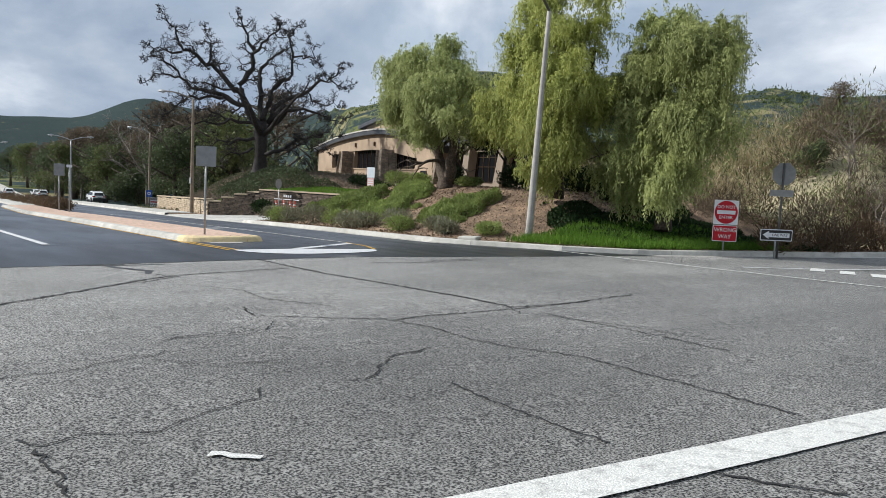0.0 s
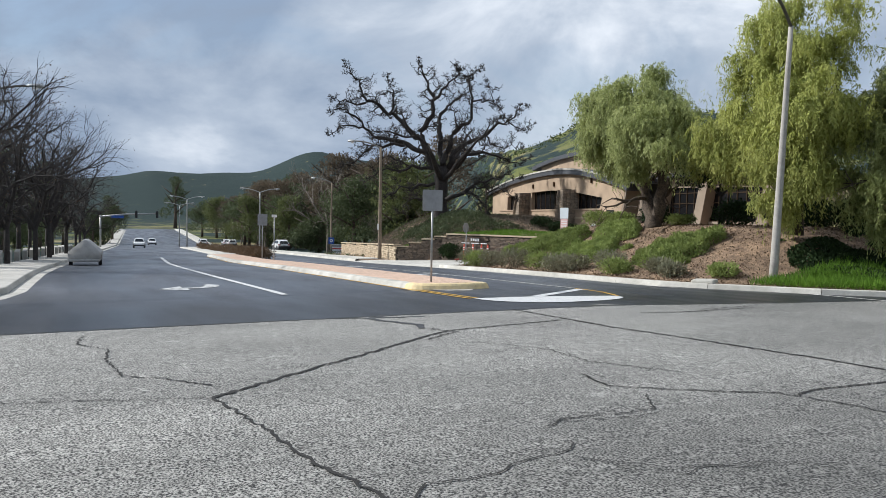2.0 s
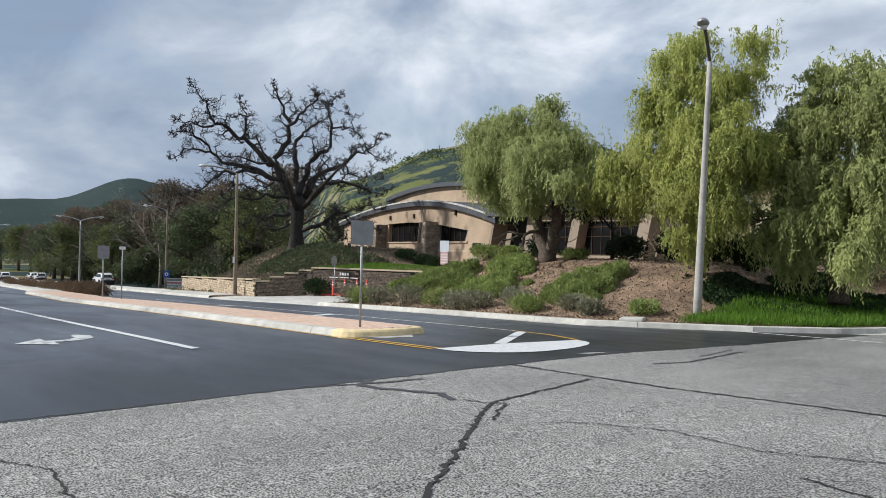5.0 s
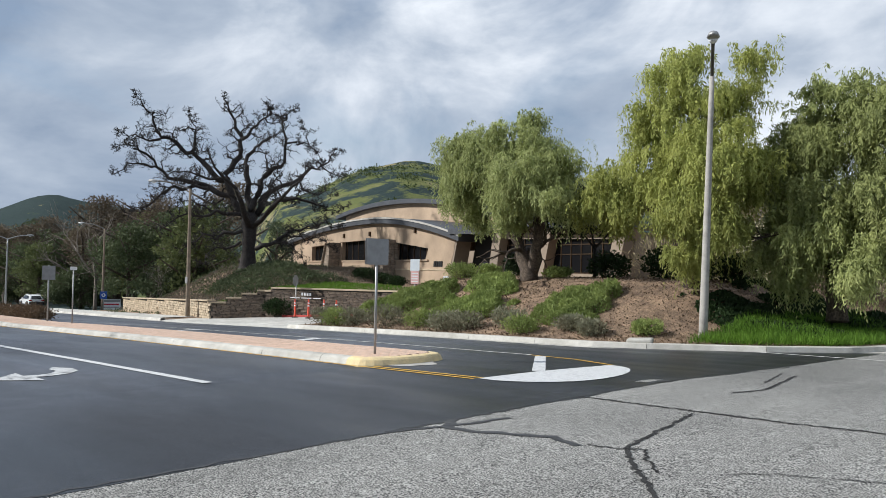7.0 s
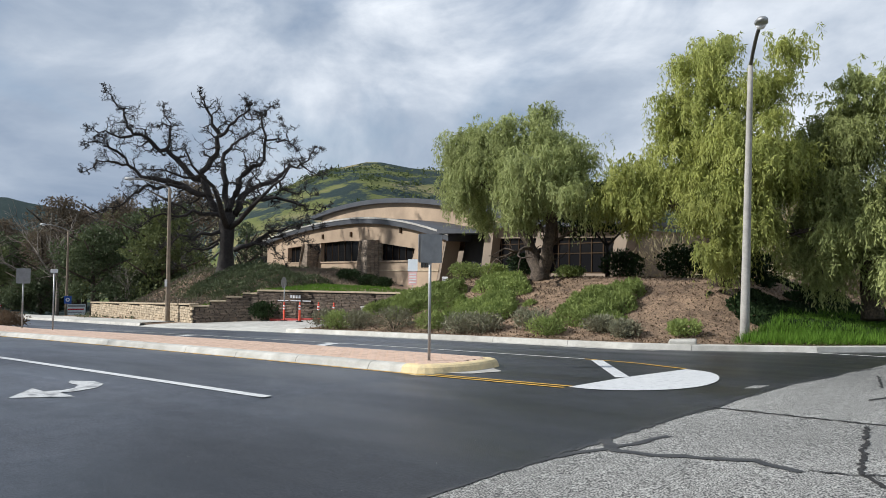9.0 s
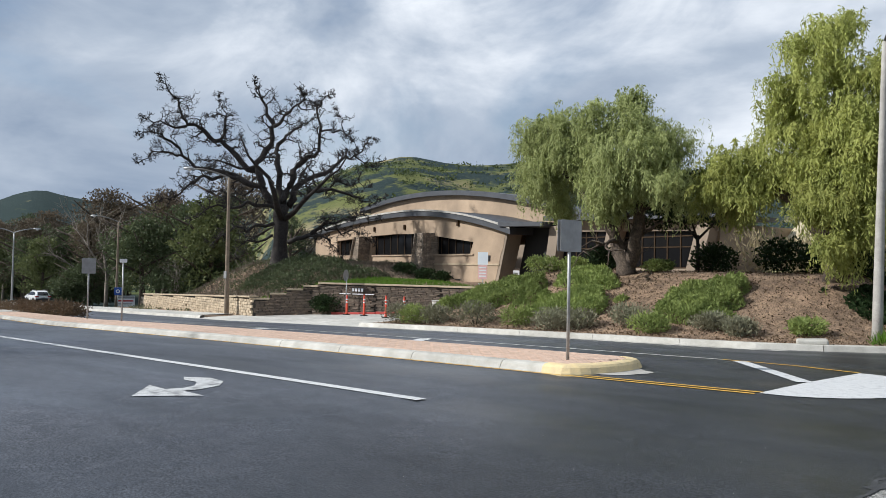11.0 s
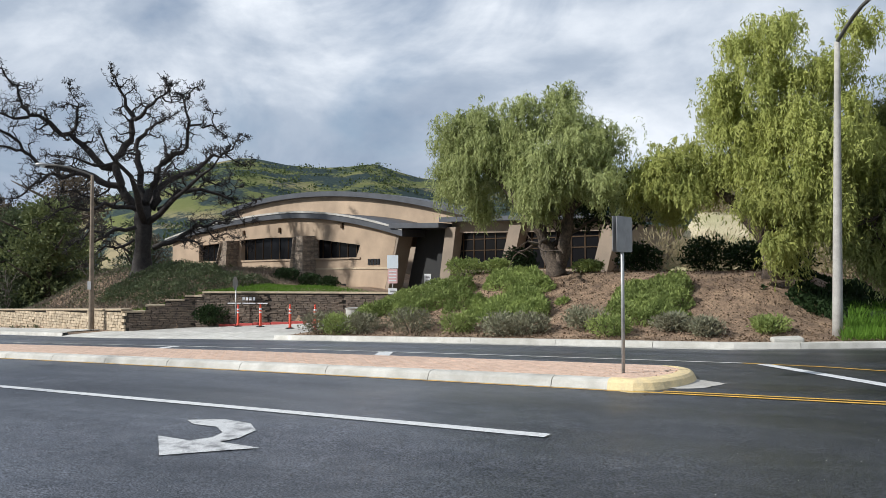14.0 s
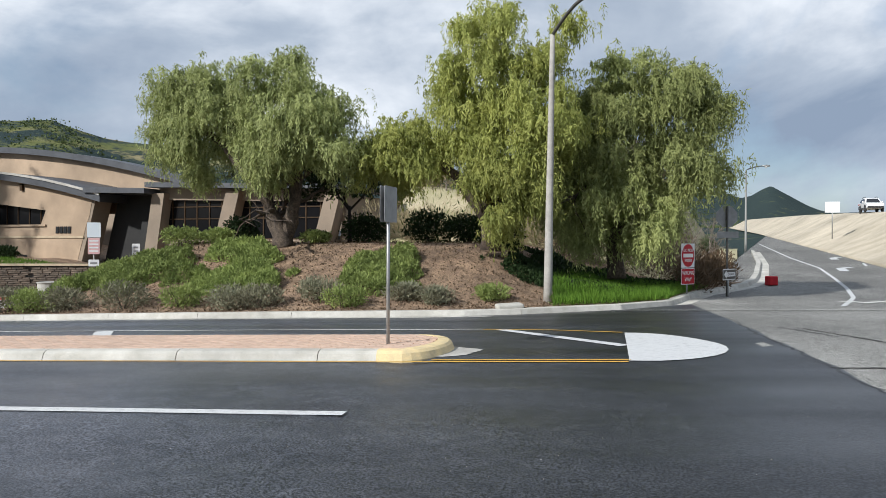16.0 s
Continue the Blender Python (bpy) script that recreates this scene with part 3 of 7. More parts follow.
strip_behind("pavement", [p for p in NORTH_KERB if p.x < -33.1], 0.3, 2.6, 0.165, CONCRETE_PALE, "pale concrete pavement below the stone wall")
sheet("driveway", list(np.linspace(-33.2, -13.5, 14)), list(np.linspace(0, 1, 14)),
      lambda x, v: (x, bend(x) + 11.15 + v * 9.5, road_z(x, 11 + bend(x)) + 0.118 + 0.25 * v), CONCRETE, "wide pale concrete driveway", "driveway")

# planted bank
bx, by = list(np.arange(-62, 13.5, 0.55)), list(np.linspace(0, 1, 64))


def bank(u, v):
    # rows run back from the kerb
    y0 = float(np.interp(u, KERB_NP[:, 0], KERB_NP[:, 1])) if u < 12 else 27.0
    y = y0 + 0.32 + v * v * 34 + v * 6
    return (u, y, bed_z(u, y) - (0.12 if -33 < u < -17.2 and wall_gap(u, y) < 0 else 0.0))


sheet("planting_bed", bx, by, bank, MULCH, "brown bark mulch on the sloping bank", "planting bed")

# ---- markings ----


def ribbon(name, points, width, mat, label, lift=0.011, step=0.5, jag=0.0, seed=1, group="", taper=0.0, category="road marking"):
    """A thin painted or sealed strip that follows the road surface."""
    rng = random.Random(seed)
    path = resample(points, step)
    verts, faces = [], []
    n = len(path)
    for i, p in enumerate(path):
        a, b = path[max(0, i - 1)], path[min(n - 1, i + 1)]
        t = (b - a).normalized()
        s = Vector((-t.y, t.x, 0))
        q = p + s * (rng.uniform(-jag, jag) if 0 < i < n - 1 else 0.0)
        wd = 0.5 * width * (1 - taper * rng.random())
        for sign in (-1, 1):
            x, y = q.x + sign * wd * s.x, q.y + sign * wd * s.y
            verts.append((x, y, road_z(x, y) + lift))
        if i:
            faces.append((2 * i - 2, 2 * i, 2 * i + 1, 2 * i - 1))
    return tagged(new(name, mesh_from(name, verts, faces, mat)), label, category, group, "structure")


def flat_shape(name, outline, mat, label, lift=0.011):
    bm = bmesh.new()
    vs = [bm.verts.new((x, y, road_z(x, y) + lift)) for x, y in outline]
    f = bm.faces.new(vs)
    bmesh.ops.triangulate(bm, faces=[f])
    bmesh.ops.subdivide_edges(bm, edges=bm.edges[:], cuts=4, use_grid_fill=True)
    for v in bm.verts:
        v.co.z = road_z(v.co.x, v.co.y) + lift
    bmesh.ops.recalc_face_normals(bm, faces=bm.faces)
    for f in bm.faces:
        if f.normal.z < 0:
            f.normal_flip()
    return solo(name, bm, mat, label, "road marking", kind="structure")


def along(x0, x1, y, step=4.0):
    n = max(1, int(abs(x1 - x0) / step))
    return [(x0 + (x1 - x0) * i / n, y + bend(x0 + (x1 - x0) * i / n)) for i in range(n + 1)]


ribbon("lane_line", along(0.56, -44, -4.6), 0.2, PAINT_WHITE, "long solid white lane line on dark asphalt")
ribbon("lane_dash", along(-52, -55, -4.6), 0.12, PAINT_WHITE, "short white lane dash", group="far lane dashes")
ribbon("lane_dash", along(-64, -67, -4.6), 0.12, PAINT_WHITE, "short white lane dash", group="far lane dashes")
ribbon("lane_dash", along(-76, -79, -4.6), 0.12, PAINT_WHITE, "short white lane dash", group="far lane dashes")
ribbon("yellow_line", along(0.6, -44, -1.02), 0.07, PAINT_YELLOW, "thin yellow line along the median kerb")
ribbon("yellow_line", [(0.9, -0.80), (4.05, -0.74)], 0.09, PAINT_YELLOW, "orange-yellow double line before the painted nose", group="double yellow line")
ribbon("yellow_line", [(0.6, -1.0), (4.0, -0.96)], 0.09, PAINT_YELLOW, "orange-yellow double line before the painted nose", group="double yellow line")
ribbon("yellow_line", [(1.2, 4.42), (2.8, 4.15), (4.25, 3.50)], 0.10, PAINT_YELLOW, "orange-yellow line curving to the painted nose", group="double yellow line")
ribbon("yellow_line", along(1.2, -30, 4.45), 0.10, PAINT_OLD, "faded pale line beside the far lane", group="double yellow line")
ribbon("cross_stripe", [(1.62, 4.32), (4.1, 0.95)], 0.28, PAINT_WHITE, "white diagonal stripe in the painted median", group="median stripes")
ribbon("cross_stripe", [(-8.2, 4.4), (-7.0, 2.3)], 0.42, PAINT_WHITE, "white diagonal stripe in the painted median", group="median stripes")
ribbon("cross_stripe", [(-17.3, 4.7), (-16.4, 2.7)], 0.42, PAINT_WHITE, "white diagonal stripe in the painted median", group="median stripes")
nose = [(4.02, -0.86), (4.28, 3.42)] + [(4.25 + 1.5 * math.sin(a) * (1 - 0.12 * math.sin(2 * a)), 1.25 + 2.15 * math.cos(a)) for a in [0.15 + 2.85 * i / 14 for i in range(15)]]
flat_shape("painted_nose", nose, PAINT_WHITE, "solid white painted nose of the median")
flat_shape("turn_arrow", [(-4.5, -5.65), (-4.0, -5.40), (-3.42, -5.48), (-3.0, -5.80), (-2.85, -6.24), (-2.9, -6.50), (-2.2, -6.54), (-3.0, -7.3), (-3.95, -6.56), (-3.32, -6.60), (-3.2, -6.35), (-3.31, -6.08), (-3.68, -5.84), (-4.14, -5.83)],
           PAINT_WORN, "white left-turn arrow with a bent shaft")
ribbon("stop_line", [(19.9, -8.6), (20.22, -6.75), (20.86, -2.6), (21.8, 3.5)], 0.36, PAINT_OLD, "worn white stop line on grey asphalt", jag=0.003, step=0.5)
ribbon("paint_spot", [(18.70, -7.60), (18.80, -7.49), (18.93, -7.37)], 0.10, PAINT_OLD, "worn white paint spot", jag=0.03, step=0.06, taper=0.5)
ribbon("edge_line", [(4.6, 10.9), (7.4, 10.5), (11.8, 9.85), (15.9, 9.5), (21, 9.0)], 0.14, PAINT_OLD, "white line across the mouth of the side street")
for i in range(5):
    ribbon("crossing_bar", [(12.3 + i * 0.9, 14.6 - i * 0.10), (12.9 + i * 0.9, 13.2 - i * 0.1)], 0.4, PAINT_OLD, "worn white crossing bar", group="crossing bars")
ribbon("side_line", [(11.4, 11.7), (13.35, 16.4), (14.75, 21.0), (16.2, 27.0), (18.05, 35.1), (19.8, 47.0), (26, 82)], 0.16, PAINT_WHITE, "white edge line curving up the side street")
for i, (x, y) in enumerate([(21, 36), (24.5, 48), (28, 60)]):
    ribbon("side_dash", [(x, y), (x + 0.9, y + 3)], 0.16, PAINT_WHITE, "white dash on the side street", group="side street dashes")
    ribbon("side_arrow", [(x - 2.6, y - 4), (x - 2.0, y - 1.6), (x - 1.2, y - 0.8)], 0.5, PAINT_WHITE, "white turn arrow on the side street", group="side street arrows")

def crack_line(points, width):
    crack_line.count += 1
    ribbon("crack", points, width, CRACK, "dark jagged crack in grey asphalt", lift=0.005, step=0.07, jag=0.03, seed=crack_line.count, group="asphalt cracks", taper=0.6, category="crack")


crack_line.count = 0
crack_line([(7.56, -9.74), (8.54, -9.85), (9.27, -9.52), (10.16, -9.60), (11.38, -9.52), (11.7, -9.13), (12.3, -8.75)], 0.034)
crack_line([(12.31, -10.7), (12.45, -10.1), (12.72, -9.45), (12.89, -8.86)], 0.026)
crack_line([(12.89, -8.86), (12.49, -8.38), (11.81, -7.55), (10.95, -6.47), (9.69, -4.94), (9.33, -4.44), (8.84, -1.8)], 0.077)
crack_line([(12.89, -8.86), (13.45, -8.81), (14.21, -8.73), (15.24, -8.67), (16.15, -8.53)], 0.044)
crack_line([(16.15, -8.53), (16.46, -8.83), (16.6, -9.12)], 0.020)
crack_line([(16.15, -8.53), (16.27, -8.39), (16.03, -8.18), (16.06, -7.94), (16.03, -7.6), (15.9, -7.5), (15.85, -6.95), (15.62, -6.77)], 0.023)
crack_line([(15.19, -6.68), (15.02, -6.41), (15.09, -5.73), (15.08, -5.44), (14.6, -5.06)], 0.025)
crack_line([(15.72, -9.71), (16.17, -9.38), (16.24, -9.3), (16.1, -9.06)], 0.016)
crack_line([(16.24, -9.3), (16.52, -9.41), (16.79, -9.48), (17.05, -9.39), (17.36, -9.28), (17.53, -9.19)], 0.028)
crack_line([(16.86, -9.91), (16.89, -9.64), (16.79, -9.48)], 0.017)
crack_line([(17.52, -9.13), (17.53, -8.86), (17.56, -8.68), (17.74, -8.52), (17.97, -8.34), (17.91, -8.1), (18.09, -7.71), (17.88, -7.34), (17.78, -7.11), (17.69, -6.81), (17.43, -6.64)], 0.021)
crack_line([(6.73, -1.49), (10.0, -1.66), (12.07, -1.53), (13.73, -1.46), (14.97, -1.5)], 0.077)
crack_line([(13.43, -4.94), (14.11, -5.11), (14.25, -4.97), (14.75, -4.35), (15.1, -3.81), (15.28, -3.8), (15.17, -3.24), (15.23, -2.34), (15.26, -1.43), (15.2, 0.23)], 0.041)
crack_line([(15.28, -3.8), (15.83, -3.65), (16.73, -3.75), (17.32, -3.64), (18.03, -3.38), (20.3, -3.6)], 0.031)
crack_line([(10.52, -4.95), (10.93, -4.5), (11.79, -4.17), (12.8, -4.3), (13.37, -4.03), (13.84, -3.82)], 0.031)
crack_line([(16.11, -6.87), (16.35, -6.68), (16.52, -6.45), (16.61, -6.0), (16.91, -5.46)], 0.013)
crack_line([(17.63, -5.92), (17.59, -5.68), (16.99, -5.05), (16.94, -4.68), (16.86, -4.42)], 0.029)
crack_line([(14.97, -1.5), (15.58, -1.84), (15.95, -1.7), (16.87, -1.42), (18.6, -1.2)], 0.025)
crack_line([(8.05, 4.3), (8.59, 1.4), (8.37, 0.56)], 0.077)
crack_line([(15.12, -1.66), (15.25, -0.52), (14.98, 1.55)], 0.046)
crack_line([(15.22, -5.50), (15.23, -5.97), (15.09, -6.53)], 0.018)
crack_line([(18.05, -8.40), (18.54, -8.39), (18.91, -8.42), (19.3, -8.6)], 0.031)
crack_line([(18.01, -5.19), (18.65, -5.32), (19.18, -5.36), (19.93, -5.39)], 0.025)
crack_line([(15.77, -1.57), (16.95, -1.59), (17.82, -1.63), (18.67, -1.73)], 0.031)
crack_line([(20.50, -5.30), (20.74, -5.28), (21.01, -5.15), (21.25, -4.99)], 0.036)
crack_line([(15.94, -6.99), (16.32, -6.82), (16.60, -6.57), (16.56, -6.34), (16.71, -5.96)], 0.014)
crack_line([(8.92, -4.58), (9.26, -4.54), (9.53, -4.37)], 0.046)
crack_line([(9.55, -4.35), (9.80, -4.81), (10.14, -5.21)], 0.041)
crack_line([(8.15, 2.44), (7.66, 4.68)], 0.054)
ribbon("tar_seam", [(6.7, -4.4), (7.1, -4.9), (7.5, -4.85), (8.4, -4.5), (8.9, -4.7)], 0.16, TAR, "black tar seam curling over grey asphalt", lift=0.004, step=0.15, jag=0.03, seed=31, category="tar seam", taper=0.3)
ribbon("tar_seam", [(6.7, -5.6), (7.0, -4.8), (7.2, -3.8)], 0.12, TAR, "black tar seam curling over grey asphalt", lift=0.004, step=0.15, jag=0.03, seed=32, category="tar seam", taper=0.3)
ribbon("tar_seam", [(6.62, -12), (6.70, -6), (6.78, -1), (6.82, 3), (7.15, 6.5)], 0.07, TAR, "ragged seam between new and old asphalt", lift=0.0035, step=0.18, jag=0.05, seed=33, category="tar seam", taper=0.6)

# ---- median ----


def median_ring(inset, near=-0.88, far=1.78):
    """The island's outline from the far west along the near side, round the nose and back."""
    lo, hi = near + inset, far - inset
    c, r = 0.5 * (lo + hi), 0.5 * (hi - lo)
    pts = [Vector((x, lo + bend(x), 0)) for x in np.arange(-46, 0.27, 0.5)]
    pts += [Vector((0.27 + (0.82 - inset) * math.sin(a), c - r * math.cos(a), 0)) for a in [math.pi * i / 16 for i in range(1, 16)]]
    return pts + [Vector((x, hi + bend(x), 0)) for x in np.arange(0.27, -46.1, -0.5)]


def median_kerb(points, mat, name, label):
    return kerb_run(points, [(0.0, -0.05), (0.0, 0.0), (0.05, 0.11), (0.10, 0.15), (0.17, 0.165), (0.30, 0.168), (0.30, 0.0)], mat, name, label, gap=2.45)


ring = median_ring(0.0)
near_side = [p for p in ring if p.y < 0.6 + bend(p.x) and p.x <= 0.27]
tip = [p for p in ring if p.x >= -0.01]
far_side = [p for p in ring if p.y > 0.5 + bend(p.x) and p.x <= 0.28]
median_kerb(near_side, CONCRETE_PALE, "median_kerb", "pale sloping concrete kerb of the median island")
median_kerb(far_side, CONCRETE_PALE, "median_kerb", "pale sloping concrete kerb of the median island")
median_kerb(tip, KERB_YELLOW, "median_nose_kerb", "faded yellow painted kerb round the median nose")

bed = tagged(new("median_paving", None), "salmon-red brick paving on the median island", "paving", kind="structure")
bm = bmesh.new()
lines = []
for x in np.arange(-46, 0.4, 0.5):
    z = road_z(x, bend(x) + 0.6)
    lines.append([bm.verts.new((x, bend(x) + y, road_z(x, y + bend(x)) + 0.150)) for y in (-0.60, 0.45, 1.5)])
for a, b in zip(lines, lines[1:]):
    for j in range(2):
        bm.faces.new((a[j], b[j], b[j + 1], a[j + 1]))
fan = [bm.verts.new((0.3 + 0.52 * math.sin(a), 0.45 - 1.05 * math.cos(a), road_z(0.3, 0) + 0.150)) for a in [math.pi * i / 10 for i in range(11)]]
bm.faces.new(fan)
part("bedding", bm, JOINT, bed, "brown sanded joints")


def brick_mesh(lx, ly, h):
    bm = bmesh.new()
    box(bm, (-lx / 2, -ly / 2, -h), (lx / 2, ly / 2, 0), bevel=0.0)
    top = [v for v in bm.verts if v.co.z > -1e-6]
    for v in top:
        v.co.x *= 1 - 0.016 / lx
        v.co.y *= 1 - 0.016 / ly
    return finish("brick", bm, PAVER)


BRICK = brick_mesh(0.292, 0.142, 0.05)
bulk_v, bulk_f, count = [], [], 0
for j in range(14):
    y = -0.53 + j * 0.15
    for i in range(-150, 4):
        x = i * 0.3 + (0.15 if j % 2 else 0.0)
        if x > 0.2 and ((x + 0.08 - 0.3) / 0.52) ** 2 + ((y - 0.45) / 1.0) ** 2 > 1 or x < -45.5:
            continue
        yy = y + bend(x)
        z = road_z(x, yy) + 0.172 + 0.004 * noise.noise((x * 3, y * 3, 0))
        if x > -4.6 and count < 290:
            b = new("brick", BRICK)
            b.parent = bed
            b.matrix_basis = pose(x, yy, z, 0, 0, random.uniform(-0.5, 0.5))
            count += 1
        else:
            k = len(bulk_v)
            for v in BRICK.vertices:
                bulk_v.append((x + v.co.x, yy + v.co.y, z + v.co.z))
            bulk_f += [tuple(k + q for q in p.vertices) for p in BRICK.polygons]
rest = new("far_bricks", mesh_from("far_bricks", bulk_v, bulk_f, PAVER))
rest.parent = bed
tagged(rest, "salmon-red paving bricks farther along", kind="stuff")

# worn mortar skirt and swept-up grit at the tip of the median
skirt = [(0.95 + 0.62 * math.cos(a) * (1 + 0.12 * math.sin(5 * a)), 0.25 + 0.62 * math.sin(a) * (1 + 0.1 * math.sin(4 * a + 1))) for a in [2 * math.pi * k / 22 for k in range(22)]]
tagged(flat_shape("mortar_skirt", skirt, CONCRETE, "pale broken mortar spread at the median tip", lift=0.008), "", "mortar")
grit_rng = random.Random(17)
verts, faces = [], []
for k in range(190):
    if k < 90:
        x, y = 2.0 + grit_rng.gauss(0.4, 0.9), 0.9 + grit_rng.gauss(0, 0.9)
    else:
        x, y = grit_rng.uniform(-4, 6), grit_rng.uniform(-10, -2)
    r, z, q = grit_rng.uniform(0.003, 0.007), road_z(x, y), len(verts)
    a = grit_rng.uniform(0, 6.28)
    verts += [(x + r * math.cos(a + j * 1.57) * grit_rng.uniform(0.7, 1.2), y + r * math.sin(a + j * 1.57) * grit_rng.uniform(0.7, 1.2), z) for j in range(4)] + [(x, y, z + 0.004 + r * grit_rng.uniform(0.5, 1.0))]
    faces += [(q, q + 1, q + 4), (q + 1, q + 2, q + 4), (q + 2, q + 3, q + 4), (q + 3, q, q + 4)]
tagged(new("grit", mesh_from("grit", verts, faces, CONCRETE)), "scattered pale grit on the dark asphalt", "gravel", kind="stuff")

# ---- leaves ----


def quads(points, ways, length, width, rng, face=None):
    """Diamond leaves from points along ways, their faces turned at random or mostly towards face."""
    n = len(points)
    side = np.cross(ways, rng.normal(size=(n, 3)) * (1.0 if face is None else 0.45) + (0.0 if face is None else face))
    side /= np.linalg.norm(side, axis=1)[:, None] + 1e-9
    L = (length * rng.uniform(0.6, 1.3, n))[:, None]
    W = (width * rng.uniform(0.6, 1.3, n))[:, None]
    v = np.stack([points, points + 0.45 * L * ways + 0.5 * W * side, points + L * ways, points + 0.45 * L * ways - 0.5 * W * side], 1)
    return v.reshape(-1, 3)


def leaf_mesh(name, v, mat):
    me = bpy.data.meshes.new(name)
    n = len(v) // 4
    me.vertices.add(len(v))
    me.vertices.foreach_set("co", v.astype(np.float32).ravel())
    me.loops.add(len(v))
    me.loops.foreach_set("vertex_index", np.arange(len(v), dtype=np.int32))
    me.polygons.add(n)
    me.polygons.foreach_set("loop_start", np.arange(0, len(v), 4, dtype=np.int32))
    me.update(calc_edges=True)
    me.materials.append(mat)
    return me


def blob_points(blobs, n, rng, shell=0.55):
    """Points in ellipsoids (cx, cy, cz, rx, ry, rz), denser near their skins, with uneven lumps."""
    vol = np.array([b[3] * b[4] * b[5] for b in blobs]) ** 0.67
    pick = rng.choice(len(blobs), n, p=vol / vol.sum())
    d = rng.normal(size=(n, 3))
    d /= np.linalg.norm(d, axis=1)[:, None]
    lump = 1 + 0.16 * np.sin(5.1 * d[:, 0] + 2.0 * pick) * np.sin(4.3 * d[:, 1] + pick) + 0.12 * np.sin(9 * d[:, 2] + 3 * pick + 4 * d[:, 0])
    r = (shell + (1 - shell) * rng.random(n) ** 0.6) * lump
    b = np.array(blobs)[pick]
    return b[:, :3] + d * r[:, None] * b[:, 3:], d, pick


def hanging_crown(name, blobs, strands, seed, mat, parent, label, fall=1.5, per=24, leaf=0.17, wide=0.045):
    """Weeping foliage: soft clumps of strands that arch out and hang, with narrow leaves along them."""
    rng = np.random.default_rng(seed)
    cores, cd, _ = blob_points(blobs, max(12, strands // 52), rng, 0.74)
    home = rng.integers(0, len(cores), strands)
    size = rng.uniform(0.7, 1.4, len(cores))[home][:, None]
    off = rng.normal(size=(strands, 3)) * np.array((0.30, 0.30, 0.20)) * size
    p, d = cores[home] + off, cd[home]
    near = off / (np.linalg.norm(off, axis=1)[:, None] + 1e-6)
    length = fall * rng.uniform(0.3, 0.75, strands) * rng.uniform(0.6, 1.35, len(cores))[home]
    out = np.stack([d[:, 0], d[:, 1], np.zeros(strands)], 1) * 0.42 + rng.normal(size=(strands, 3)) * 0.2
    turn = d * 0.5 + near * 0.6 + np.array((0, 0, 0.25))
    pts, ways, face = [], [], []
    for k in range(per):
        t = k / (per - 1)
        q = p + out * (t * (1.6 - t))
        q = q + np.stack([np.zeros(strands), np.zeros(strands), 0.2 * t - length * t * t], 1)
        pts.append(q + rng.normal(size=(strands, 3)) * 0.032)
        w = rng.normal(size=(strands, 3)) * 0.38
        w[:, 2] -= 0.4 + 0.5 * t
        ways.append(w / np.linalg.norm(w, axis=1)[:, None])
        face.append(turn)
    v = quads(np.concatenate(pts), np.concatenate(ways), leaf, wide, rng, np.concatenate(face))
    ob = new(name, leaf_mesh(name, v, mat))
    ob.parent = parent
    return tagged(ob, label)


def leafy(name, blobs, n, seed, mat, parent, leaf=0.12, wide=0.06, up=0.4, label="", shell=0.5):
    rng = np.random.default_rng(seed)
    p, d, _ = blob_points(blobs, n, rng, shell)
    w = d * 0.6 + rng.normal(size=(n, 3)) * 0.6
    w[:, 2] += up
    w /= np.linalg.norm(w, axis=1)[:, None]
    ob = new(name, leaf_mesh(name, quads(p, w, leaf, wide, rng), mat))
    if parent:
        ob.parent = parent
    return tagged(ob, label)


def crooked(bm, start, way, length, radius, level, rng, deepest, spread, sides, kink, twig_list=None, droop=0.0):
    """A limb that twists as it grows and forks into thinner limbs."""
    n = 4 if level < 3 else 3
    kk = kink * (1 + 0.10 * level)
    pts, p, d = [Vector(start)], Vector(start), Vector(way).normalized()
    heads = []
    for i in range(n):
        d = (d + Vector((rng.gauss(0, kk), rng.gauss(0, kk), rng.gauss(0, kk * 0.8) - droop * level))).normalized()
        p = p + d * length / n
        pts.append(p.copy())
        heads.append(d.copy())
    end = radius * (0.62 if level < deepest else 0.3)
    tube(bm, pts, [radius + (end - radius) * i / n for i in range(n + 1)], max(3, sides - level), cap=level == deepest)
    if level >= deepest:
        if twig_list is not None:
            twig_list.append(p.copy())
        return
    kids = 3 if rng.random() < 0.62 or level == 0 else 2
    for k in range(kids):
        a = 2 * math.pi * (k / kids) + rng.uniform(-0.6, 0.6)
        s = d.orthogonal().normalized()
        t = d.cross(s)
        lean = spread * rng.uniform(0.6, 1.25)
        nd = d * math.cos(lean) + (math.cos(a) * s + math.sin(a) * t) * math.sin(lean)
        crooked(bm, p, nd, length * rng.uniform(0.62, 0.86), end * rng.uniform(0.75, 0.98), level + 1, rng, deepest, spread, sides, kink, twig_list, droop)
    if level >= 1:
        for i in range(1, n):
            if rng.random() < 0.75:
                a = rng.uniform(0, 2 * math.pi)
                s = heads[i].orthogonal().normalized()
                t = heads[i].cross(s)
                nd = heads[i] * 0.45 + (math.cos(a) * s + math.sin(a) * t) * 0.9
                crooked(bm, pts[i], nd, length * rng.uniform(0.4, 0.62), end * rng.uniform(0.45, 0.65), min(deepest, level + 2), rng, deepest, spread, sides, kink, twig_list, droop)


# ---- pepper trees on the bank ----


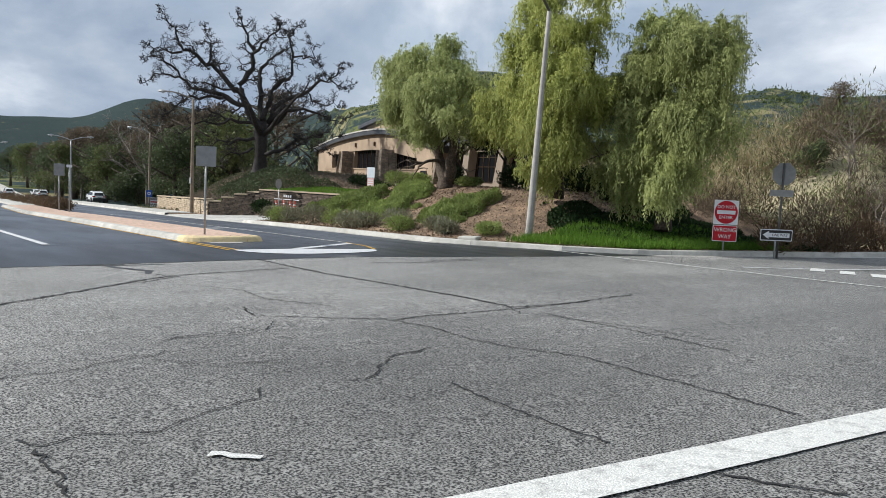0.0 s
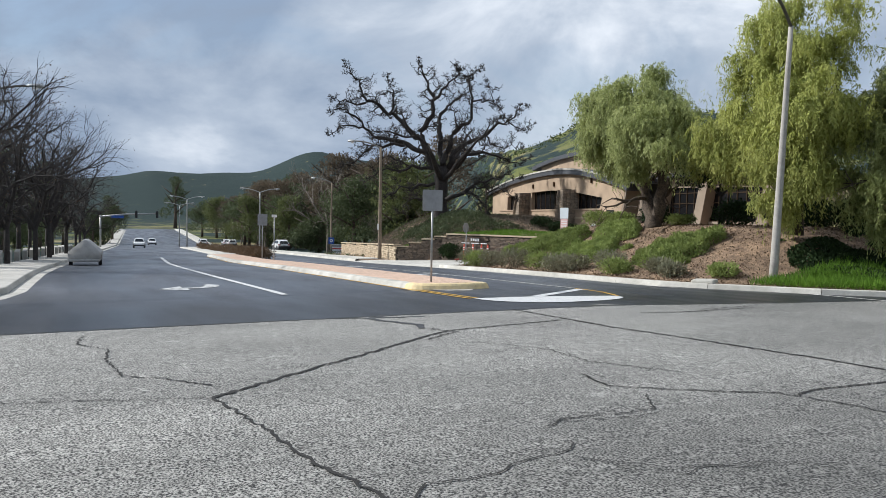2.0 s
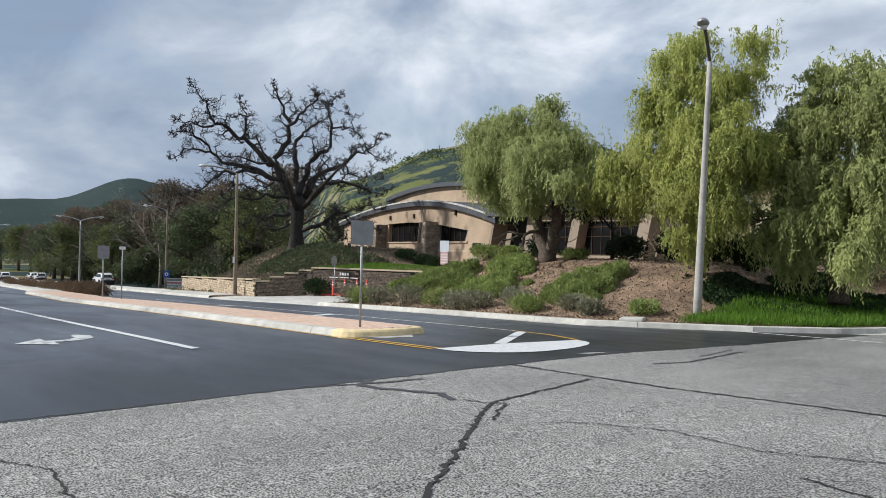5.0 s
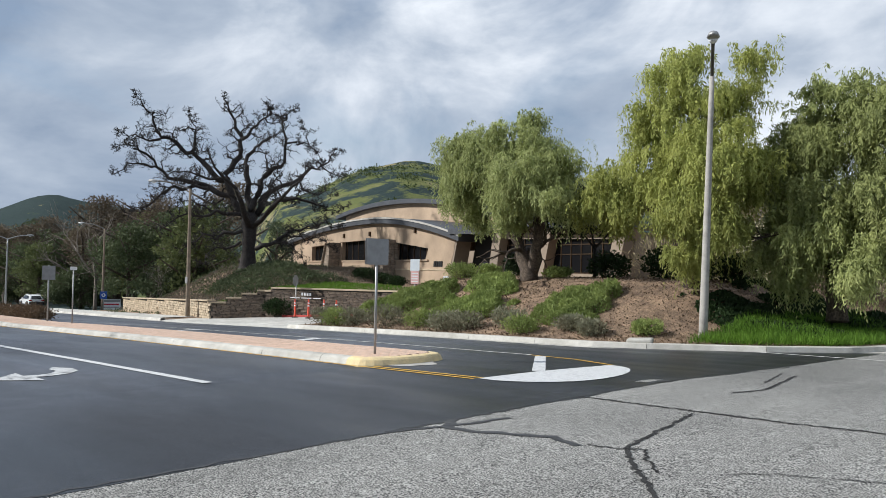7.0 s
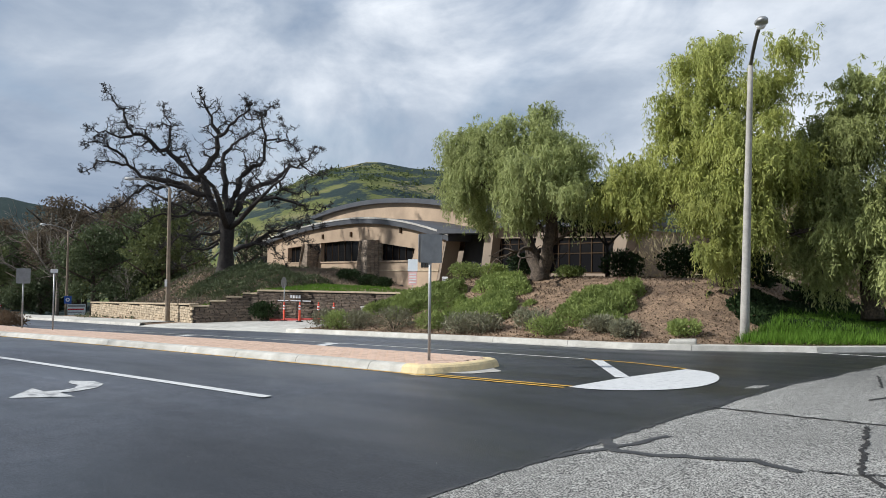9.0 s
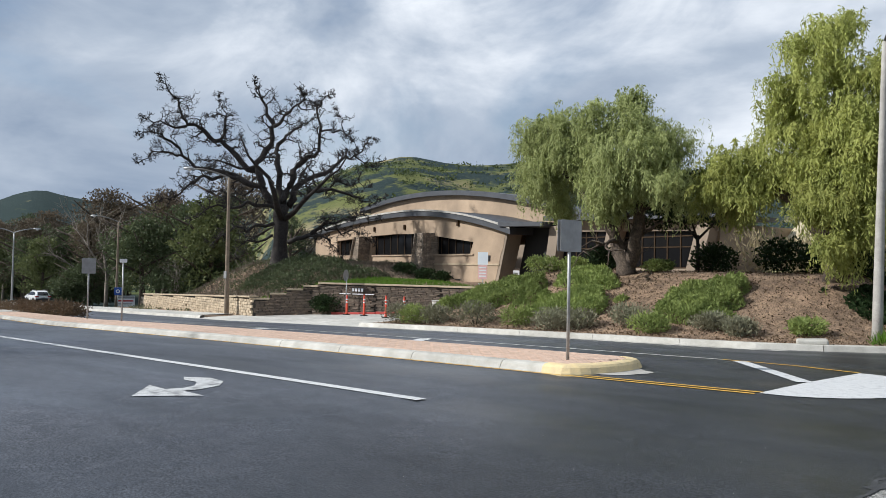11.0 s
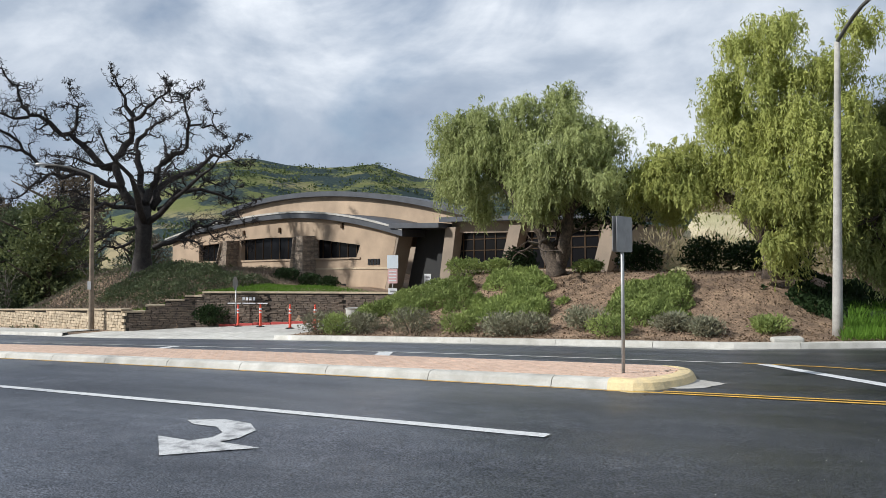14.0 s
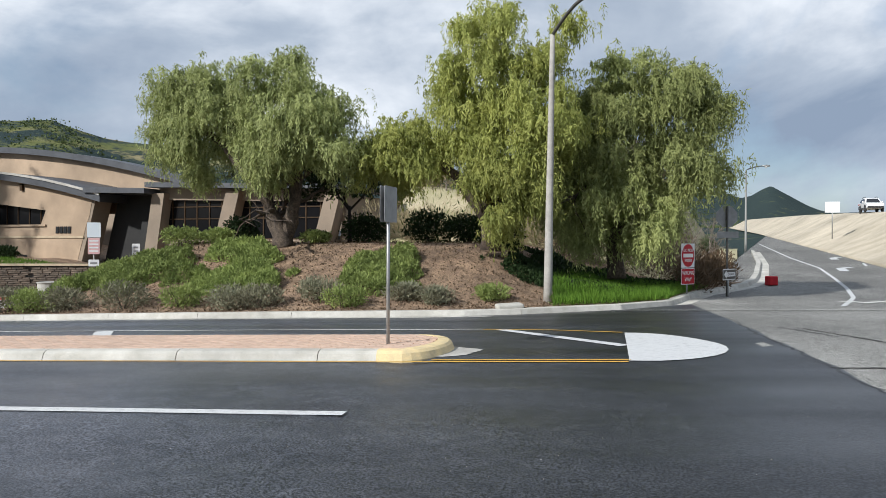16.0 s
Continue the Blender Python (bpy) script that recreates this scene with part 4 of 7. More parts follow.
def pepper_tree(at, label, limbs, crowns, seed, trunk_r):
    t = thing("pepper_tree", at, label, "tree", "weeping pepper trees")
    rng = random.Random(seed)
    bm = bmesh.new()
    for pts in limbs:
        path = [Vector(pts[0][:3])]
        for q in pts[1:]:
            path.append(Vector(q[:3]))
        fine, rad = [], []
        for i in range(len(path) - 1):
            for k in range(3):
                f = k / 3
                fine.append(path[i].lerp(path[i + 1], f) + Vector((rng.gauss(0, 0.05), rng.gauss(0, 0.05), 0)))
                rad.append(trunk_r * (pts[i][3] * (1 - f) + pts[i + 1][3] * f) * rng.uniform(0.92, 1.1))
        fine.append(path[-1])
        rad.append(trunk_r * pts[-1][3])
        tube(bm, fine, rad, 10)
        for i in range(4, len(fine) - 3):
            crooked(bm, fine[i], Vector((rng.gauss(0, 1), rng.gauss(0, 1), rng.uniform(0.2, 0.9))), 1.5, rad[i] * 0.45, 2, rng, 4, 0.6, 7, 0.25)
    part("trunk", bm, BARK, t, "rough dark forked trunk and limbs", True)
    for k, (name, blobs, strands, mat, lab, fall) in enumerate(crowns):
        hanging_crown(name, blobs, strands, seed * 10 + k, mat, t, lab, fall)
    return t


def lump(x, z, r, y=-0.8, flat=0.85):
    """A rounded mass of foliage at x, z over the tree's foot; the crowns stand askew to the road."""
    return (x, y - 0.28 * x, z - 0.1, 0.92 * r, 0.95 * r + 0.1, flat * 0.92 * r)


pepper_tree((-8.1, 16.4, 1.85), "weeping pepper tree with a leaning forked trunk on the bank", [
    [(0.05, 0, -0.2, 1.35), (-0.15, 0, 0.5, 0.95), (-0.75, -0.1, 1.9, 0.7), (-2.0, -0.3, 3.6, 0.5), (-3.8, -0.4, 5.2, 0.25)],
    [(0.1, 0.05, 0.2, 0.9), (0.35, 0, 1.4, 0.75), (0.6, -0.1, 3.0, 0.55), (1.0, -0.3, 5.4, 0.25)],
], [
    ("left_crown", [lump(-4.5, 6.7, 1.0), lump(-3.3, 6.6, 1.0), lump(-5.0, 5.6, 1.05), lump(-3.9, 5.3, 1.5), lump(-4.7, 4.0, 1.05), lump(-3.5, 3.8, 1.25), lump(-2.3, 5.2, 1.4), lump(-2.1, 6.4, 0.9)], 3200, PEPPER, "hanging grey-green foliage", 1.3),
    ("right_crown", [lump(0.9, 6.6, 1.2), lump(-0.3, 6.7, 0.95), lump(2.0, 6.0, 1.0), lump(2.6, 5.1, 1.0), lump(0.9, 4.9, 1.7), lump(-0.6, 4.7, 1.2), lump(2.5, 3.8, 1.0), lump(1.1, 3.6, 1.2), lump(-0.3, 3.5, 0.9)], 3400, PEPPER, "hanging green foliage", 1.3),
], 21, 0.36)
pepper_tree((0.3, 15.6, 1.9), "tall yellow-green weeping pepper tree behind the lamp post", [
    [(0, 0, -0.2, 1.3), (0.1, 0, 1.2, 0.9), (-0.4, -0.2, 3.6, 0.6), (0.3, -0.4, 7.4, 0.25)],
    [(0, 0, 0.8, 0.8), (-1.2, -0.2, 2.6, 0.55), (-3.0, -0.5, 3.9, 0.25)],
    [(0.1, 0, 0.9, 0.7), (1.1, -0.1, 3.0, 0.5), (2.0, -0.3, 6.0, 0.2)],
], [
    ("crown", [lump(-0.4, 7.8, 0.8), lump(0.5, 7.9, 0.9), lump(1.6, 7.2, 1.0), lump(2.8, 7.6, 0.5), lump(-1.4, 6.2, 0.75), lump(-0.2, 6.2, 1.5), lump(1.6, 5.7, 1.4), lump(-0.9, 4.6, 1.3), lump(0.8, 4.2, 1.5, -0.8), lump(2.0, 4.0, 1.15), lump(2.6, 5.2, 0.7), lump(2.6, 4.2, 0.7)], 4300, PEPPER_YELLOW, "hanging yellow-green foliage", 1.5),
    ("hanging_skirt", [lump(0.7, 2.4, 1.05, -1.0), lump(0.5, 1.3, 0.65, -1.2), lump(-0.4, 3.0, 0.9, -0.9), lump(1.4, 2.2, 0.7, -0.9)], 1500, PEPPER_YELLOW, "foliage hanging almost to the bank", 1.4),
    ("low_crown", [lump(-3.2, 3.9, 1.2), lump(-4.1, 3.3, 0.8), lump(-4.3, 4.0, 0.6), lump(-2.6, 3.2, 0.9), lump(-1.9, 3.7, 0.9), lump(-3.7, 2.6, 0.5)], 1800, PEPPER_YELLOW, "bright yellow hanging lobe", 1.1),
], 22, 0.34)
pepper_tree((4.95, 16.9, 0.95), "broad dark weeping pepper tree reaching to the ground", [
    [(0, 0, -0.3, 1.3), (0.0, 0, 1.3, 0.95), (-0.5, -0.2, 3.6, 0.6), (-0.3, -0.4, 7.2, 0.2)],
    [(0, 0, 1.1, 0.85), (1.0, -0.2, 3.2, 0.55), (2.2, -0.3, 6.6, 0.2)],
], [
    ("crown", [lump(2.1, 6.9, 0.85), lump(2.9, 6.5, 0.75), lump(0.6, 6.5, 1.2), lump(-0.9, 6.1, 0.95), lump(-2.0, 6.3, 0.7), lump(2.1, 5.4, 1.1), lump(-1.8, 4.6, 1.2), lump(0.1, 4.7, 1.6), lump(1.9, 4.0, 1.25), lump(3.1, 3.8, 0.6), lump(-2.5, 5.4, 0.8)], 4400, PEPPER_OLIVE, "hanging grey-green foliage", 1.6),
    ("airy_top", [lump(-0.3, 7.4, 0.75), lump(0.7, 7.6, 0.65)], 260, PEPPER_OLIVE, "thin open sprays at the top", 1.0),
    ("skirt", [lump(2.3, 3.0, 0.85), lump(1.0, 2.6, 1.1), lump(-0.9, 3.0, 1.1), lump(-2.1, 3.1, 0.9), lump(0.0, 1.6, 0.9), lump(-1.3, 1.9, 0.9), lump(1.3, 1.7, 0.8)], 2600, PEPPER_OLIVE, "low hanging skirt of foliage", 1.4),
], 23, 0.27)

# ---- bare oak ----
oak = thing("oak_tree", (-42.8, 22.7, 2.0), "large leafless oak with dark crooked limbs on the mound", "tree")
rng = random.Random(11)
bm = bmesh.new()
tube(bm, [(0.1, 0, -0.5), (0.05, 0, 0.1), (0.0, 0, 0.8), (0.05, 0, 1.8), (0.1, 0, 2.9), (0.0, 0, 3.9), (0.05, 0, 4.9)], [1.15, 0.78, 0.60, 0.53, 0.56, 0.62, 0.48], 16)
for v in bm.verts:
    v.co += Vector((v.co.x, v.co.y, 0)) * 0.22 * noise.noise(Vector((v.co.x * 2.2, v.co.y * 2.2, v.co.z * 0.5)))
part("trunk", bm, BARK_DARK, oak, "thick dark furrowed trunk", True)


def gnarled(bm, p, way, length, radius, level, r, deepest):
    """A twisting branch that keeps its general heading and carries shorter ones."""
    n = (7, 6, 4)[min(level, 2)]
    way = Vector(way).normalized()
    d, pts = way.copy(), [Vector(p)]
    for i in range(n):
        d = (way * 0.34 + d * 0.45 + Vector((r.gauss(0, 0.5), r.gauss(0, 0.5), r.gauss(0.05, 0.5)))).normalized()
        pts.append(pts[-1] + d * length / n)
    end = max(0.012, radius * 0.45)
    tube(bm, pts, [radius + (end - radius) * i / n for i in range(n + 1)], (6, 4, 3)[min(level, 2)], cap=level == deepest)
    if level == deepest:
        return
    for i in range(1, n + 1):
        for _ in range(2 if i == n else (1 if r.random() < 0.48 else 0)):
            seg = (pts[i] - pts[i - 1]).normalized()
            s = seg.orthogonal().normalized()
            a = r.uniform(0, 6.28)
            nd = seg * (0.6 if i == n else 0.25) + (math.cos(a) * s + math.sin(a) * seg.cross(s)) * 0.85 + Vector((0, 0, 0.1))
            rad = (radius + (end - radius) * i / n) * r.uniform(0.6, 0.8)
            gnarled(bm, pts[i], nd, length * r.uniform(0.40, 0.66), max(0.015, rad), level + 1, r, deepest)


ACROSS, TOWARDS = Vector((0.544, 0.839, 0)), Vector((0.839, -0.544, 0))


def bough(*limb):
    """A main limb through points (across, towards, up, radius), kinked between them, with gnarled branches along it."""
    bm = bmesh.new()
    pts, rad = [], []
    for (a0, t0, h0, r0), (a1, t1, h1, r1) in zip(limb, limb[1:]):
        for k in range(2):
            f = k / 2
            wob = 0.13 if k else 0.0
            pts.append(ACROSS * (a0 + (a1 - a0) * f) + TOWARDS * (t0 + (t1 - t0) * f) + Vector((rng.gauss(0, wob), rng.gauss(0, wob), h0 + (h1 - h0) * f + rng.gauss(0, wob))))
            rad.append((r0 + (r1 - r0) * f) * rng.uniform(0.62, 0.80))
    a, t, h, r = limb[-1]
    pts.append(ACROSS * a + TOWARDS * t + Vector((0, 0, h)))
    rad.append(r)
    tube(bm, pts, rad, 9)
    last = len(pts) - 1
    for i in range(2, last + 1):
        if rad[i] > 0.25 or (rad[i] > 0.15 and rng.random() < 0.3):
            continue
        way = (pts[i] - pts[i - 1]).normalized()
        for _ in range(3 if i == last else (2 if rad[i] < 0.1 else 1)):
            s = way.orthogonal().normalized()
            a = rng.uniform(0, 6.28)
            nd = way * (0.7 if i == last else 0.2) + (math.cos(a) * s + math.sin(a) * way.cross(s)) * 0.9 + Vector((0, 0, 0.15))
            gnarled(bm, pts[i], nd, rng.uniform(0.35, 0.65) if i > last - 2 else rng.uniform(0.7, 1.1) if rad[i] < 0.09 else rng.uniform(1.1, 1.9), min(0.085, max(0.03, rad[i] * 0.5)), 0, rng, 2)
    part("bough", bm, BARK_DARK, oak, "crooked bare bough with twigs", True)


# main limbs, from the leaders out to the drooping lower ones
bough((-0.2, 0.0, 4.6, 0.52), (-1.3, 0.1, 5.8, 0.46), (-1.8, 0.2, 7.3, 0.42), (-2.0, 0.3, 8.1, 0.36), (-1.3, 0.3, 9.1, 0.31), (-0.8, 0.4, 10.1, 0.28), (-0.7, 0.4, 11.2, 0.23), (-1.3, 0.5, 12.5, 0.17), (-1.8, 0.5, 13.3, 0.12), (-2.3, 0.5, 14.3, 0.06))
bough((-1.8, -0.7, 7.6, 0.36), (-3.2, -1.0, 8.3, 0.33), (-4.1, -1.2, 9.3, 0.30), (-4.8, -1.4, 10.0, 0.27), (-5.7, -1.4, 10.2, 0.25), (-6.3, -1.4, 10.8, 0.21), (-7.4, -1.4, 11.1, 0.18), (-7.8, -1.4, 11.6, 0.15), (-8.1, -1.4, 12.6, 0.12), (-8.5, -1.4, 13.2, 0.09), (-9.1, -1.4, 14.2, 0.06), (-9.6, -1.4, 14.7, 0.03))
bough((-7.4, -1.0, 10.9, 0.15), (-8.3, -1.0, 10.7, 0.12), (-9.1, -1.0, 11.0, 0.09), (-9.9, -1.0, 11.0, 0.06), (-10.7, -1.0, 11.3, 0.03))
bough((-4.7, 1.3, 9.6, 0.18), (-4.4, 1.3, 10.3, 0.15), (-4.4, 1.3, 11.1, 0.12), (-5.0, 1.3, 11.6, 0.07), (-5.6, 1.3, 11.3, 0.03))
bough((-4.4, 1.9, 11.0, 0.10), (-4.6, 1.9, 11.9, 0.06), (-4.9, 1.9, 12.8, 0.03))
bough((-1.3, -0.6, 6.0, 0.40), (-2.3, -0.9, 6.4, 0.35), (-3.3, -1.3, 7.0, 0.31), (-4.5, -1.6, 7.4, 0.28), (-5.8, -2.1, 7.7, 0.25), (-6.8, -2.2, 7.8, 0.20), (-7.8, -2.2, 8.7, 0.17), (-8.7, -2.2, 9.8, 0.14), (-9.4, -2.2, 10.4, 0.10), (-10.3, -2.2, 10.5, 0.06), (-11.1, -2.2, 10.2, 0.03))
bough((-7.8, -1.6, 8.7, 0.14), (-8.6, -1.6, 8.8, 0.12), (-9.5, -1.6, 8.8, 0.09), (-10.3, -1.6, 8.3, 0.06), (-11.0, -1.6, 7.9, 0.03))
bough((-3.3, 1.4, 6.7, 0.22), (-4.2, 1.8, 6.8, 0.20), (-5.2, 2.1, 6.4, 0.18), (-6.1, 2.4, 6.5, 0.15), (-6.5, 2.5, 6.0, 0.13), (-7.2, 2.6, 5.5, 0.10), (-7.8, 2.6, 4.9, 0.07), (-8.7, 2.6, 4.8, 0.05), (-9.4, 2.6, 4.4, 0.03))
bough((-2.0, 1.3, 7.7, 0.17), (-3.2, 1.5, 7.4, 0.13), (-4.1, 1.8, 7.7, 0.11), (-5.2, 2.2, 7.9, 0.07), (-6.1, 2.4, 7.9, 0.03))
bough((-0.7, 1.1, 10.9, 0.21), (-0.1, 1.2, 11.4, 0.18), (0.5, 1.3, 12.1, 0.15), (1.0, 1.3, 12.7, 0.11), (1.6, 1.3, 13.2, 0.07), (1.4, 1.3, 13.8, 0.03))
bough((1.1, 1.0, 12.8, 0.10), (1.8, 1.0, 12.4, 0.07), (2.6, 1.0, 12.9, 0.03))
bough((0.2, -0.0, 4.7, 0.44), (-0.2, -0.4, 6.2, 0.37), (-0.1, -0.7, 7.4, 0.32), (-0.3, -1.1, 9.0, 0.27), (-0.3, -1.3, 9.9, 0.22), (0.3, -1.5, 10.7, 0.17), (1.0, -1.7, 11.3, 0.13), (1.7, -1.8, 11.8, 0.08), (2.4, -1.9, 12.2, 0.03))
bough((0.2, 0.1, 4.7, 0.46), (0.4, 0.4, 5.9, 0.40), (0.9, 0.7, 6.9, 0.36), (1.2, 1.0, 7.9, 0.31), (1.8, 1.3, 8.5, 0.26), (2.5, 1.4, 8.7, 0.22), (2.8, 1.8, 10.0, 0.18), (2.9, 2.1, 10.9, 0.15), (2.5, 2.1, 12.4, 0.11), (2.9, 2.1, 13.0, 0.07), (3.5, 2.1, 13.5, 0.03))
bough((2.6, 1.4, 12.5, 0.09), (2.0, 1.4, 13.1, 0.06), (1.5, 1.4, 13.4, 0.03))
bough((2.9, 2.1, 10.6, 0.12), (3.8, 2.2, 10.5, 0.10), (4.7, 2.2, 10.6, 0.08), (5.2, 2.2, 10.2, 0.06), (5.7, 2.2, 9.4, 0.03))
bough((4.8, 1.3, 10.7, 0.07), (4.7, 1.3, 11.8, 0.05), (4.2, 1.3, 12.5, 0.03))
bough((0.6, -0.2, 4.7, 0.42), (0.9, -0.4, 5.8, 0.37), (1.7, -0.8, 6.8, 0.32), (2.7, -1.0, 7.4, 0.28), (4.0, -1.4, 8.0, 0.24), (4.6, -1.6, 8.6, 0.19), (5.2, -1.8, 9.2, 0.16), (6.0, -2.0, 9.4, 0.12), (6.7, -2.1, 9.8, 0.09), (7.1, -2.1, 10.6, 0.06), (7.7, -2.1, 10.9, 0.03))
bough((5.9, -1.6, 9.4, 0.10), (6.8, -1.6, 8.8, 0.07), (7.6, -1.6, 8.4, 0.05), (8.1, -1.6, 9.0, 0.03))
bough((4.0, -1.6, 8.0, 0.14), (4.4, -1.6, 7.2, 0.11), (5.4, -1.8, 6.9, 0.08), (6.5, -2.1, 7.2, 0.05), (7.3, -2.3, 6.8, 0.03))
bough((1.0, 0.2, 4.6, 0.30), (2.1, 0.5, 5.6, 0.27), (2.9, 0.7, 6.0, 0.23), (3.9, 0.9, 6.2, 0.19), (4.9, 1.1, 5.9, 0.15), (5.7, 1.3, 5.6, 0.12), (6.3, 1.4, 5.2, 0.08), (7.3, 1.6, 5.1, 0.05), (8.0, 1.6, 5.6, 0.03))
bough((0.6, 1.2, 1.8, 0.32), (1.7, 1.2, 2.2, 0.27), (2.5, 1.3, 2.7, 0.22), (3.2, 1.5, 3.2, 0.18), (4.2, 1.8, 3.4, 0.14), (4.8, 2.0, 3.8, 0.11), (5.6, 2.4, 3.6, 0.08), (6.3, 2.7, 4.1, 0.05), (7.2, 2.9, 3.8, 0.03))
bough((3.2, 1.8, 3.1, 0.14), (3.8, 2.1, 2.9, 0.11), (4.6, 2.6, 2.5, 0.08), (5.4, 2.9, 2.9, 0.06), (6.2, 3.4, 2.5, 0.04), (6.7, 3.5, 2.0, 0.02))
bough((2.0, 1.8, 2.4, 0.13), (3.0, 2.2, 2.4, 0.10), (3.7, 2.8, 1.9, 0.07), (4.3, 3.3, 1.3, 0.04), (4.5, 3.6, 0.7, 0.02))
bough((-0.3, 0.2, 4.6, 0.28), (-1.4, 0.7, 4.7, 0.23), (-2.6, 1.3, 4.9, 0.18), (-3.7, 1.9, 4.3, 0.14), (-4.7, 2.4, 4.5, 0.10), (-5.7, 3.0, 3.9, 0.06), (-6.5, 3.5, 3.2, 0.03))
bough((-0.5, 0.8, 3.3, 0.22), (-1.6, 1.2, 3.1, 0.18), (-2.6, 1.9, 2.5, 0.14), (-3.5, 2.3, 2.9, 0.10), (-4.3, 2.9, 2.2, 0.06), (-5.0, 3.5, 1.6, 0.03))
bough((-2.6, 1.2, 4.9, 0.12), (-3.5, 1.7, 5.2, 0.10), (-4.4, 2.1, 5.6, 0.07), (-5.2, 2.5, 5.4, 0.04), (-5.9, 2.8, 4.6, 0.02))
bough((-2.1, -1.5, 6.4, 0.12), (-2.7, -1.7, 5.8, 0.10), (-3.6, -2.2, 5.9, 0.07), (-4.4, -2.6, 5.1, 0.04), (-4.6, -2.7, 3.9, 0.02))
bough((-0.6, 0.7, 2.4, 0.16), (-1.7, 1.0, 1.8, 0.12), (-2.5, 1.1, 1.9, 0.09), (-3.3, 1.5, 1.2, 0.05), (-3.7, 1.8, 0.5, 0.02))
bough((0.1, 0.3, 3.6, 0.36), (-0.6, 2.4, 5.6, 0.28), (-2.0, 4.2, 7.4, 0.18), (-3.0, 5.4, 9.0, 0.06))
bough((0.2, -0.3, 3.8, 0.34), (1.0, -2.6, 5.8, 0.26), (1.6, -4.4, 7.4, 0.16), (2.4, -5.6, 8.8, 0.06))
bough((0.2, 0.3, 3.6, 0.32), (1.8, 2.6, 5.2, 0.24), (3.4, 4.2, 6.8, 0.15), (4.6, 5.2, 8.2, 0.05))

# ---- retaining wall of stacked stone ----


def wall_top(x, s):
    """Stepped top of the wall, in metres above the sea of the plan."""
    if x < -31.6:
        return 0.02 + 0.030 * (x + 31.6)
    level = [-0.10, 0.22, 0.50, 0.72, 0.92]
    k = int(min(4, max(0, (x + 31.6) / 0.72)))
    if x > -18.2:
        return 0.72
    return level[k]


retaining = thing("retaining_wall", (0, 0, 0), "stepped stacked-stone retaining wall with pale capstones beside the driveway", "wall")
stone_rng = random.Random(5)


def stone_piece(lx, lz, depth, seed):
    r = random.Random(seed)
    bm = bmesh.new()
    box(bm, (-lx / 2, -depth, -lz / 2), (lx / 2, 0, lz / 2))
    for v in bm.verts:
        if v.co.y < -depth / 2:
            v.co.x *= 1 - r.uniform(0.02, 0.06)
            v.co.z *= 1 - r.uniform(0.04, 0.14)
            v.co.y += r.uniform(-0.02, 0.02)
    return bm


DARK_STONES = [finish("stone", stone_piece(lx, 0.086, 0.10, i), STONE) for i, lx in enumerate((0.30, 0.40, 0.52))]
PALE_STONES = [finish("stone", stone_piece(lx, 0.16, 0.10, 9 + i), STONE_SUNLIT) for i, lx in enumerate((0.26, 0.36, 0.46))]
bulk = {"dark": ([], []), "pale": ([], [])}
cap_v, cap_f, core_v, core_f, placed = [], [], [], [], 0
for (ax, ay), (bx_, by_) in zip(WALL, WALL[1:]):
    seg = Vector((bx_ - ax, by_ - ay, 0))
    t = seg.normalized()
    n = Vector((t.y, -t.x, 0))
    pale = ax < -32
    turn = math.atan2(t.y, t.x)
    ln = seg.length
    k = 0.0
    while k < ln - 0.01:
        x, y = ax + t.x * (k + 0.25), ay + t.y * (k + 0.25)
        top, foot = wall_top(x, 0), road_z(x, min(y, 14)) - 0.1
        q = len(core_v)
        for kk in (k, min(ln, k + 0.5)):
            for o in (0.05, -0.35):
                for z in (foot - 0.3, top - 0.02):
                    core_v.append((ax + t.x * kk + n.x * o, ay + t.y * kk + n.y * o, z))
        core_f += [tuple(q + i for i in f) for f in ((0, 1, 5, 4), (2, 6, 7, 3), (1, 3, 7, 5), (0, 2, 3, 1), (4, 5, 7, 6))]
        q = len(cap_v)
        for kk in (k + 0.006, min(ln, k + 0.494)):
            for o in (0.21, -0.38):
                for z in (top - 0.02, top + 0.07):
                    cap_v.append((ax + t.x * kk + n.x * o, ay + t.y * kk + n.y * o, z))
        cap_f += [tuple(q + i for i in f) for f in ((0, 1, 5, 4), (2, 6, 7, 3), (1, 3, 7, 5), (0, 2, 3, 1), (4, 5, 7, 6), (0, 4, 6, 2))]
        k += 0.5
    lz, kinds = (0.168, PALE_STONES) if pale else (0.092, DARK_STONES)
    row = 0
    z = -2.9
    while z < 1.0:
        k = stone_rng.uniform(0, 0.2)
        while k < ln:
            me = stone_rng.choice(kinds)
            half = 0.5 * (max(v.co.x for v in me.vertices) - min(v.co.x for v in me.vertices)) + 0.008
            x, y = ax + t.x * (k + half), ay + t.y * (k + half)
            if k + half < ln and z + lz / 2 < wall_top(x, 0) - 0.01 and z > road_z(x, min(y, 14)) - 0.05:
                m = pose(x + n.x * 0.05, y + n.y * 0.05, z + stone_rng.uniform(-0.006, 0.006), 0, stone_rng.uniform(-1.5, 1.5), math.degrees(turn))
                if not pale and placed < 280 and x < -25.5:
                    ob = new("stone", me)
                    ob.parent = retaining
                    ob.matrix_basis = m
                    placed += 1
                else:
                    vv, ff = bulk["pale" if pale else "dark"]
                    q = len(vv)
                    vv += [tuple(m @ v.co) for v in me.vertices]
                    ff += [tuple(q + i for i in p.vertices) for p in me.polygons]
            k += 2 * half
        z += lz
